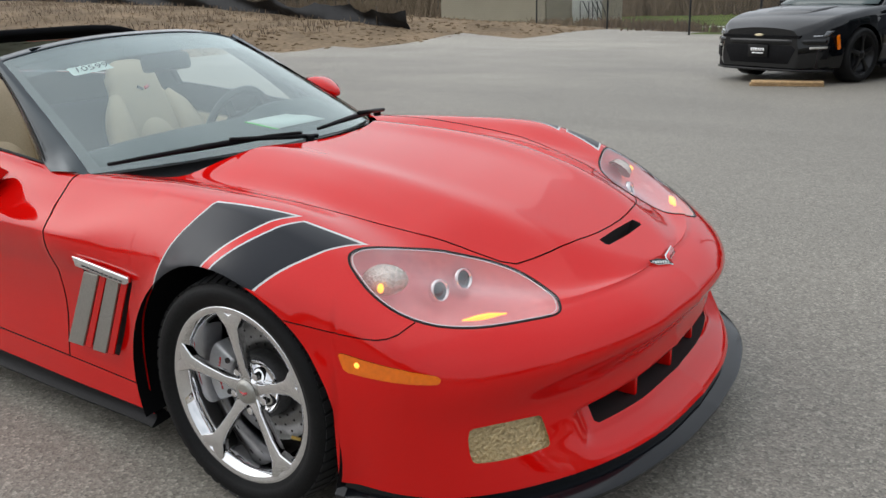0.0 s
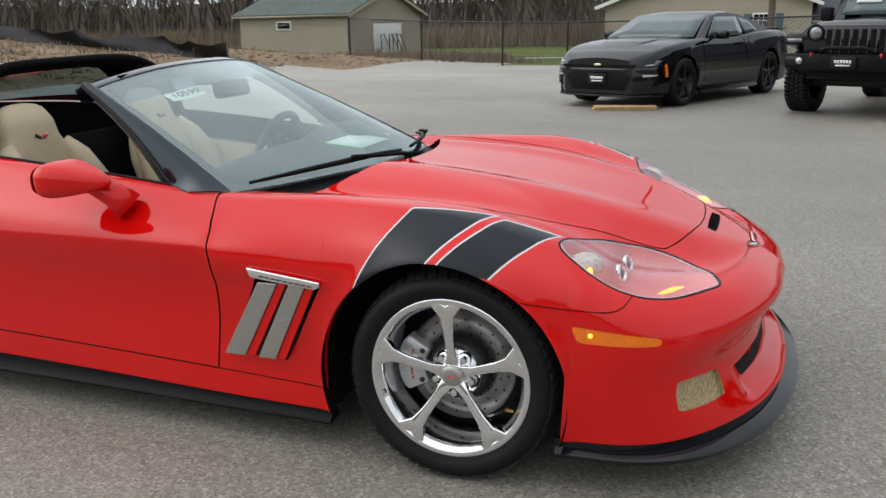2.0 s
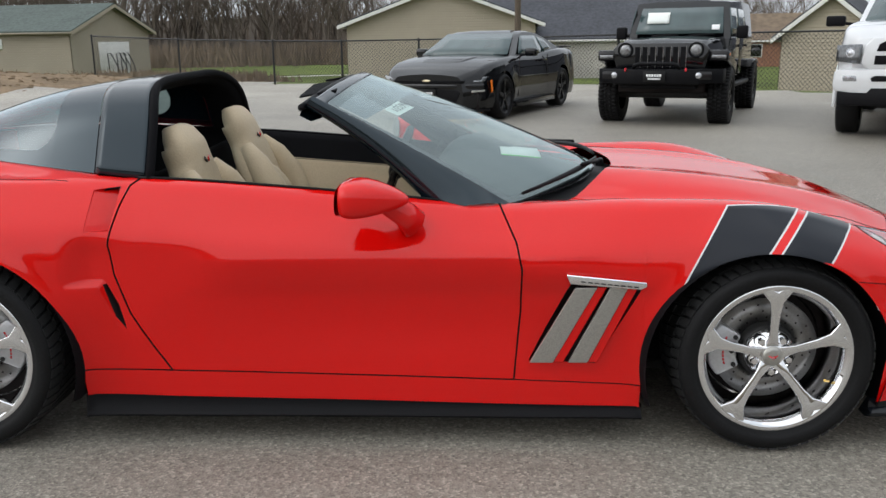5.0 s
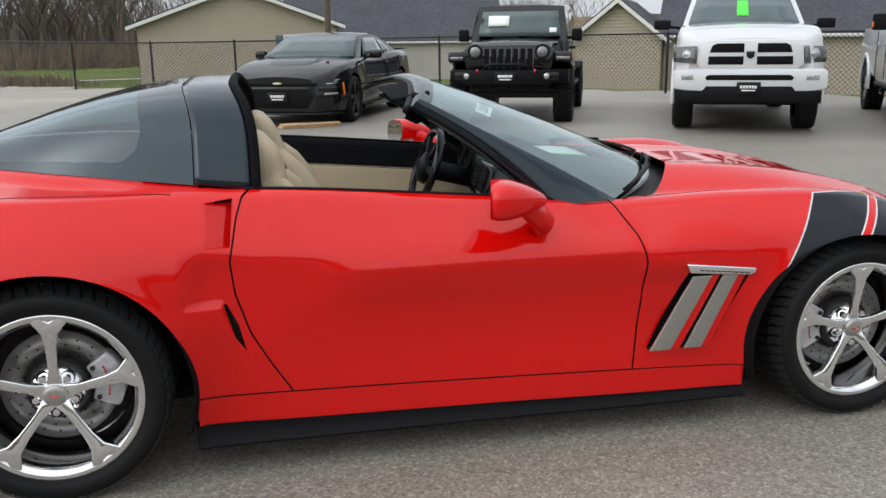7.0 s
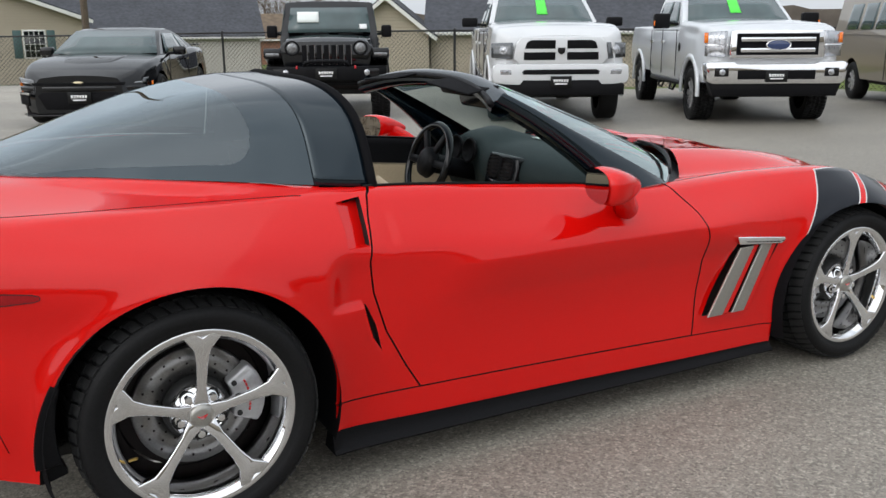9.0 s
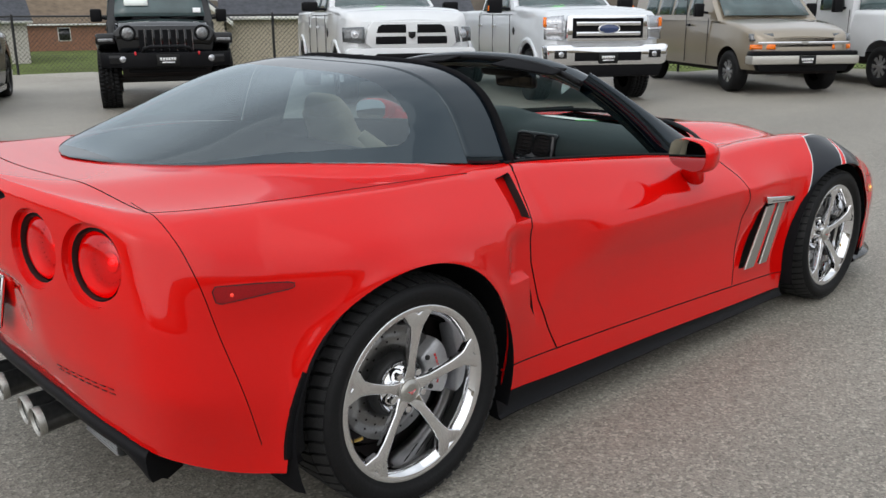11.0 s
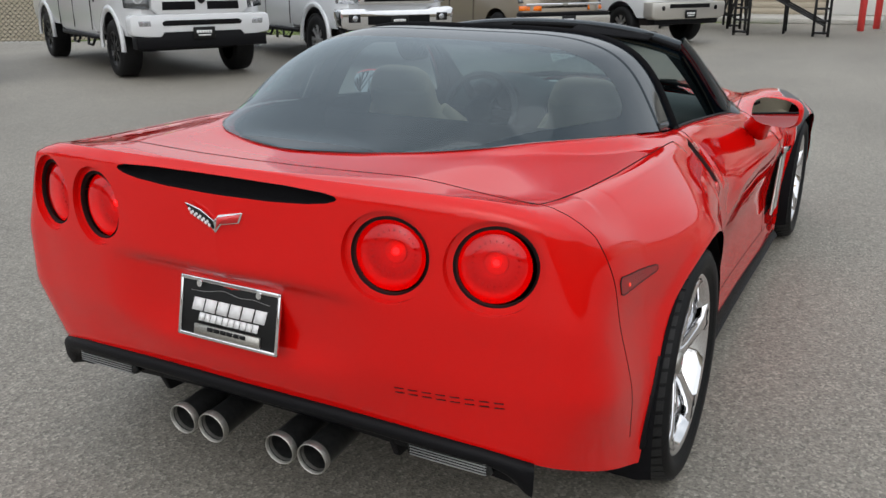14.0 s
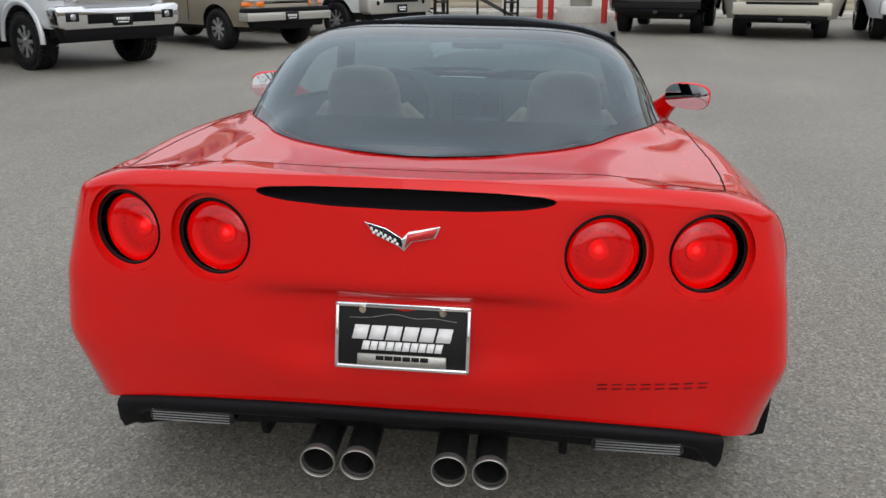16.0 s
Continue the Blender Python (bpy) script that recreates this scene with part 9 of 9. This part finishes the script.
        for s in (-1, 1):
            lamp = slanted("headlamp", [(0.86, s * 0.70, 0.97), (0.74, s * 0.975, 0.98), (0.72, s * 0.98, 1.32), (0.84, s * 0.69, 1.34)], HEADLIGHT, c, t=0.03)
            slanted("turn_lamp", [(0.775, s * 0.945, 1.17), (0.745, s * 0.985, 1.17), (0.735, s * 0.985, 1.31), (0.765, s * 0.945, 1.31)], AMBER, c, t=0.035)
            slanted("lamp_divider", [(0.885, s * 0.69, 1.13), (0.765, s * 0.985, 1.13), (0.762, s * 0.985, 1.15), (0.88, s * 0.69, 1.15)], CHROME, c, t=0.02)
        b = front_plate("front_bumper", [(-0.99, 0.64), (-0.90, 0.59), (0.90, 0.59), (0.99, 0.64), (1.01, 0.88), (0.96, 0.91), (0.60, 0.91), (0.55, 0.875), (-0.55, 0.875), (-0.60, 0.91), (-0.96, 0.91), (-1.01, 0.88)], 0.70, 0.27, CHROME, c, "chrome front bumper", bevel=0.03)
        front_plate("bumper_intake", [(-0.55, 0.66), (0.55, 0.66), (0.55, 0.79), (-0.55, 0.79)], 0.965, 0.012, MESH, b, bevel=0.003)
        for s in (-1, 1):
            q = [(0.68, 0.70), (0.88, 0.70), (0.88, 0.82), (0.68, 0.82)]
            front_plate("fog_pocket", q if s > 0 else mirrored(q), 0.965, 0.012, GLOSS_PLASTIC, b)
            part("fog_lamp", lathe([(0, 0.012), (0.035, 0.01), (0.045, 0.0)], 18, pose(0.978, s * 0.77, 0.76, 0, 90)), HEADLIGHT, b)
        front_plate("air_dam", [(-0.88, 0.42), (0.88, 0.42), (0.94, 0.60), (-0.94, 0.60)], 0.74, 0.20, PLASTIC, c, "black air dam", bevel=0.01)
        dealer_plate(c, 0.985, 0, 0.70)
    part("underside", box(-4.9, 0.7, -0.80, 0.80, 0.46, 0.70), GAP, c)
    part("axle", rod((0, -0.85, 0.40), (0, 0.85, 0.40), 0.06), DARK_METAL, c)
    part("rear_axle", rod((-4.05, -0.85, 0.40), (-4.05, 0.85, 0.40), 0.06), DARK_METAL, c)
    four_wheels(c, 4.05, 0.975, 0.405, 0.28, 0.235, RIM_DARK if kind == "cross" else RIM_SILVER, spokes=8, chunky=(kind == "bars"))
    return c


def van(at, label, paint, kind):
    """A full-size van; 'passenger' with side windows and a low nose, 'cargo' with a tall truck-like nose."""
    c = thing("van", at, label, "van")
    if kind == "passenger":
        top = lambda x: curve([(-0.75, 1.27), (-0.2, 1.23), (0.4, 1.13), (0.68, 1.04), (0.80, 0.95)], x)
        width = lambda x: curve([(-0.75, 0.985), (0.2, 0.975), (0.55, 0.93), (0.72, 0.86), (0.80, 0.74)], x)
        part("nose", shell(-0.80, 0.80, top, width, 0.42, ((0, 0.42),), 40, round_top=0.10, arch_z=0.38), paint, c)
        part("body", shell(-4.6, -0.78, lambda x: 1.27 + 0 * x, lambda x: 0.99 + 0 * x, 0.42, ((-3.43, 0.42),), 40, round_top=0.03, arch_z=0.38), paint, c)
        green = [(-0.45, 1.22), (-0.80, 1.50), (-1.25, 1.90), (-1.45, 2.02), (-4.4, 2.06), (-4.6, 1.95), (-4.62, 1.25)]
        part("upper_body", cabin(green, 0.975, 0.82), paint, c)
        slanted("windshield", [(-0.52, -0.84, 1.30), (-0.52, 0.84, 1.30), (-1.28, 0.74, 1.925), (-1.28, -0.74, 1.925)], WINDOW, c)
        for s in (-1, 1):
            slanted("side_window", [(-1.12, s * 0.97, 1.33), (-1.72, s * 0.97, 1.33), (-1.72, s * 0.86, 1.84), (-1.40, s * 0.86, 1.84)], WINDOW, c)
            for x in (-1.86, -2.60, -3.36):
                slanted("side_window", [(x, s * 0.968, 1.34), (x - 0.62, s * 0.968, 1.34), (x - 0.62, s * 0.86, 1.84), (x, s * 0.86, 1.84)], WINDOW, c)
        g = front_plate("grille", [(-0.52, 0.80), (0.52, 0.80), (0.56, 0.96), (-0.56, 0.96)], 0.74, 0.06, MESH, c, bevel=0.006)
        front_plate("grille_band", [(-0.84, 0.845), (0.84, 0.845), (0.84, 0.895), (-0.84, 0.895)], 0.775, 0.035, CHROME, g, bevel=0.012)
        front_plate("emblem", [(-0.09, 0.87), (-0.03, 0.895), (0.03, 0.895), (0.09, 0.87), (0.03, 0.84), (-0.03, 0.84)], 0.81, 0.015, SATIN, g)
        for s in (-1, 1):
            slanted("headlamp", [(0.80, s * 0.54, 0.905), (0.68, s * 0.93, 0.905), (0.62, s * 0.93, 1.02), (0.76, s * 0.56, 1.03)], SMOKED, c, t=0.03)
            slanted("turn_lamp", [(0.815, s * 0.53, 0.765), (0.70, s * 0.935, 0.765), (0.69, s * 0.935, 0.845), (0.81, s * 0.53, 0.845)], AMBER, c, t=0.03)
        front_plate("bumper_top", [(-0.97, 0.66), (0.97, 0.66), (0.95, 0.74), (-0.95, 0.74)], 0.66, 0.24, PLASTIC, c, bevel=0.02)
        b = front_plate("front_bumper", [(-0.98, 0.52), (0.98, 0.52), (0.98, 0.665), (-0.98, 0.665)], 0.66, 0.26, CHAMPAGNE_SILVER, c, "silver front bumper", bevel=0.02)
        front_plate("air_dam", [(-0.80, 0.40), (0.80, 0.40), (0.86, 0.52), (-0.86, 0.52)], 0.66, 0.18, PLASTIC, c, bevel=0.01)
        dealer_plate(c, 0.925, 0.02, 0.585)
        part("underside", box(-4.4, 0.6, -0.78, 0.78, 0.34, 0.60), GAP, c)
        wing_mirror(c, -0.95, 1.0, 1.42, PLASTIC, 0.08, 0.24, 0.06, 0.06)
        side_plate("door_line", [(-1.78, 0.46), (-1.765, 0.46), (-1.765, 1.95), (-1.78, 1.95)], 0.985, 0.012, GAP, c)
        side_plate("door_line", [(-0.82, 0.46), (-0.81, 0.46), (-0.81, 1.27), (-0.82, 1.27)], 0.985, 0.012, GAP, c)
        side_plate("door_handle", [(-1.70, 1.13), (-1.56, 1.13), (-1.56, 1.17), (-1.70, 1.17)], 0.995, 0.03, PLASTIC, c)
        four_wheels(c, 3.43, 0.96, 0.37, 0.24, 0.205, RIM_SILVER, spokes=8)
    else:
        top = lambda x: curve([(-0.95, 1.42), (0.2, 1.38), (0.62, 1.33), (0.80, 1.25)], x)
        width = lambda x: curve([(-0.95, 1.01), (0.2, 1.0), (0.55, 0.97), (0.75, 0.88), (0.82, 0.76)], x)
        part("nose", shell(-0.95, 0.82, top, width, 0.55, ((0, 0.47),), 40, round_top=0.12, arch_z=0.40), paint, c)
        part("body", shell(-5.1, -0.93, lambda x: 2.05 + 0 * x, lambda x: 1.01 + 0 * x, 0.50, ((-3.71, 0.47),), 40, round_top=0.16, arch_z=0.40), paint, c)
        slanted("windshield", [(-0.90, -0.88, 1.40), (-0.90, 0.88, 1.40), (-1.02, 0.80, 1.93), (-1.02, -0.80, 1.93)], WINDOW, c)
        for s in (-1, 1):
            slanted("side_window", [(-1.15, s * 1.012, 1.42), (-1.95, s * 1.012, 1.42), (-1.95, s * 1.0, 1.84), (-1.25, s * 1.0, 1.84)], WINDOW, c)
        g = front_plate("grille", [(-0.50, 0.90), (0.50, 0.90), (0.58, 1.24), (-0.58, 1.24)], 0.80, 0.05, MESH, c, bevel=0.006)
        for q in ([(0.28, 0.90), (0.42, 0.90), (0.50, 1.24), (0.36, 1.24)], [(0.52, 0.90), (0.60, 0.92), (0.66, 1.24), (0.58, 1.24)]):
            front_pair("grille_strut", q, 0.82, 0.045, CHROME, g, "chrome grille strut", bevel=0.01)
        front_plate("grille_top_bar", [(-0.60, 1.22), (0.60, 1.22), (0.58, 1.28), (-0.58, 1.28)], 0.82, 0.04, CHROME, g, bevel=0.01)
        part("round_badge", lathe([(0, 0.01), (0.06, 0.008), (0.075, 0.016), (0.085, 0.0)], 28, pose(0.86, 0, 1.10, 0, 90)), CHROME, g)
        for s in (-1, 1):
            slanted("headlamp", [(0.87, s * 0.66, 1.02), (0.70, s * 0.965, 1.04), (0.68, s * 0.965, 1.23), (0.85, s * 0.66, 1.24)], HEADLIGHT, c, t=0.03)
            slanted("turn_lamp", [(0.745, s * 0.93, 1.04), (0.67, s * 0.99, 1.05), (0.66, s * 0.99, 1.22), (0.735, s * 0.93, 1.22)], AMBER, c, t=0.03)
        b = front_plate("front_bumper", [(-1.0, 0.58), (-0.9, 0.52), (0.9, 0.52), (1.0, 0.58), (1.01, 0.86), (-1.01, 0.86)], 0.68, 0.28, CHAMPAGNE_SILVER, c, "silver front bumper", bevel=0.03)
        front_plate("bumper_intake", [(-0.55, 0.74), (0.55, 0.74), (0.55, 0.82), (-0.55, 0.82)], 0.955, 0.012, MESH, b, bevel=0.003)
        front_pair("bumper_eye", ring_poly(0.72, 0.74, 0.045, 16), 0.955, 0.012, GLOSS_PLASTIC, b, bevel=0)
        front_plate("air_dam", [(-0.85, 0.42), (0.85, 0.42), (0.9, 0.53), (-0.9, 0.53)], 0.70, 0.20, PLASTIC, c, bevel=0.01)
        dealer_plate(c, 0.98, 0.02, 0.62)
        part("underside", box(-4.9, 0.6, -0.80, 0.80, 0.40, 0.62), GAP, c)
        wing_mirror(c, -1.15, 1.02, 1.50, PLASTIC, 0.09, 0.26, 0.06, 0.08)
        side_plate("door_line", [(-1.0, 0.55), (-0.988, 0.55), (-0.988, 1.42), (-1.0, 1.42)], 1.004, 0.012, GAP, c)
        side_plate("door_line", [(-2.1, 0.55), (-2.088, 0.55), (-2.088, 1.95), (-2.1, 1.95)], 1.006, 0.012, GAP, c)
        four_wheels(c, 3.71, 0.985, 0.385, 0.25, 0.215, RIM_SILVER, spokes=8)
    return c


def wagon(at, label, paint, tall=1.85, lifted=0.0):
    """A large sport utility vehicle, seen from behind; its rear axle stands over x = 0."""
    c = thing("sport_utility", at, label, "sport utility vehicle")
    part("body", shell(-0.98, 3.9, lambda x: curve([(-0.98, 1.15), (-0.9, 1.22), (2.4, 1.2), (3.9, 1.02)], x), lambda x: curve([(-0.98, 0.90), (-0.85, 0.97), (3.0, 0.99), (3.9, 0.86)], x), 0.42 + lifted, ((0, 0.46), (2.95, 0.46)), 60, round_top=0.06, arch_z=0.38), paint, c)
    green = [(2.2, 1.18), (1.5, 1.62), (1.2, tall - 0.06), (0.9, tall), (-0.7, tall), (-0.86, tall - 0.1), (-0.98, 1.18)]
    part("upper_body", cabin(green, 0.95, 0.78), paint, c)
    slanted("rear_window", [(-0.985, 0.80, 1.22), (-0.985, -0.80, 1.22), (-0.90, -0.70, tall - 0.16), (-0.90, 0.70, tall - 0.16)], WINDOW, c)
    for s in (-1, 1):
        slanted("side_window", [(-0.7, s * 0.955, 1.24), (1.9, s * 0.955, 1.24), (1.3, s * 0.83, tall - 0.14), (-0.62, s * 0.82, tall - 0.14)], WINDOW, c)
        part("tail_lamp", box(-1.0, -0.90, s * 0.88 - 0.06, s * 0.88 + 0.06, 0.95, 1.35, 0.02, 2), TAIL_RED, c)
    b = part("rear_bumper", box(-1.10, -0.80, -0.97, 0.97, 0.50 + lifted, 0.76 + lifted, 0.04, 3), paint, c)
    part("bumper_pad", box(-1.11, -0.90, -0.70, 0.70, 0.72 + lifted, 0.77 + lifted, 0.01, 2), PLASTIC, b)
    part("rear_plate", box(-1.005, -0.985, -0.155, 0.155, 0.86 + lifted, 1.01 + lifted, 0.004, 1), BLACK_PRINT, c)
    part("hatch_line", box(-0.992, -0.975, -0.80, 0.80, 0.795 + lifted, 0.81 + lifted), GAP, c)
    part("lower_valance", box(-1.06, -0.80, -0.90, 0.90, 0.40 + lifted, 0.52 + lifted, 0.03, 2), PLASTIC, c)
    part("tow_hitch", box(-1.12, -0.9, -0.05, 0.05, 0.38 + lifted, 0.46 + lifted, 0.01, 1), DARK_METAL, c)
    part("underside", box(-0.8, 3.6, -0.78, 0.78, 0.34 + lifted, 0.60), GAP, c)
    part("exhaust_pipe", rod((-1.0, -0.55, 0.36 + lifted), (0.2, -0.55, 0.36 + lifted), 0.035), EXHAUST, c)
    part("rear_axle", rod((0, -0.85, 0.38), (0, 0.85, 0.38), 0.07), DARK_METAL, c)
    for x in (0, 2.95):
        for s in (-1, 1):
            road_wheel(c, x, 0.96, 0.39, 0.27, 0.235, RIM_SILVER, 6, False, side=s)
    return c


CHAMPAGNE_SILVER = material("satin silver bumper", (0.52, 0.50, 0.46), rough=0.32, metal=0.6, grain=0.05, scale=80)
coupe()
offroader()
pickup(pose(6.25, 8.15, 0, 0, 0, 63 + 180), "white crew-cab pickup with black wheels and a body-coloured grille", WHITE_PAINT, "cross")
pickup(pose(8.90, 6.52, 0, 0, 0, 60 + 180), "silver-white heavy pickup with a chrome barred grille", SILVER_WHITE, "bars")
van(pose(12.46, 4.94, 0, 0, 0, 56 + 180), "tan full-size passenger van with amber turn lamps", TAN_PAINT, "passenger")
van(pose(15.25, 3.41, 0, 0, 0, 58 + 180), "white tall cargo van with a chrome strutted grille", WHITE_PAINT, "cargo")
wagon(pose(17.3, -3.1, 0, 0, 0, -15), "black sport utility vehicle parked tail first", BLACK_PAINT, 1.9, 0.08)
wagon(pose(16.2, -5.5, 0, 0, 0, -15), "champagne sport utility vehicle parked tail first", CHAMPAGNE, 1.85)
wagon(pose(15.6, -8.2, 0, 0, 0, -12), "pale silver sport utility vehicle on the lot", SILVER_WHITE, 1.85, 0.05)
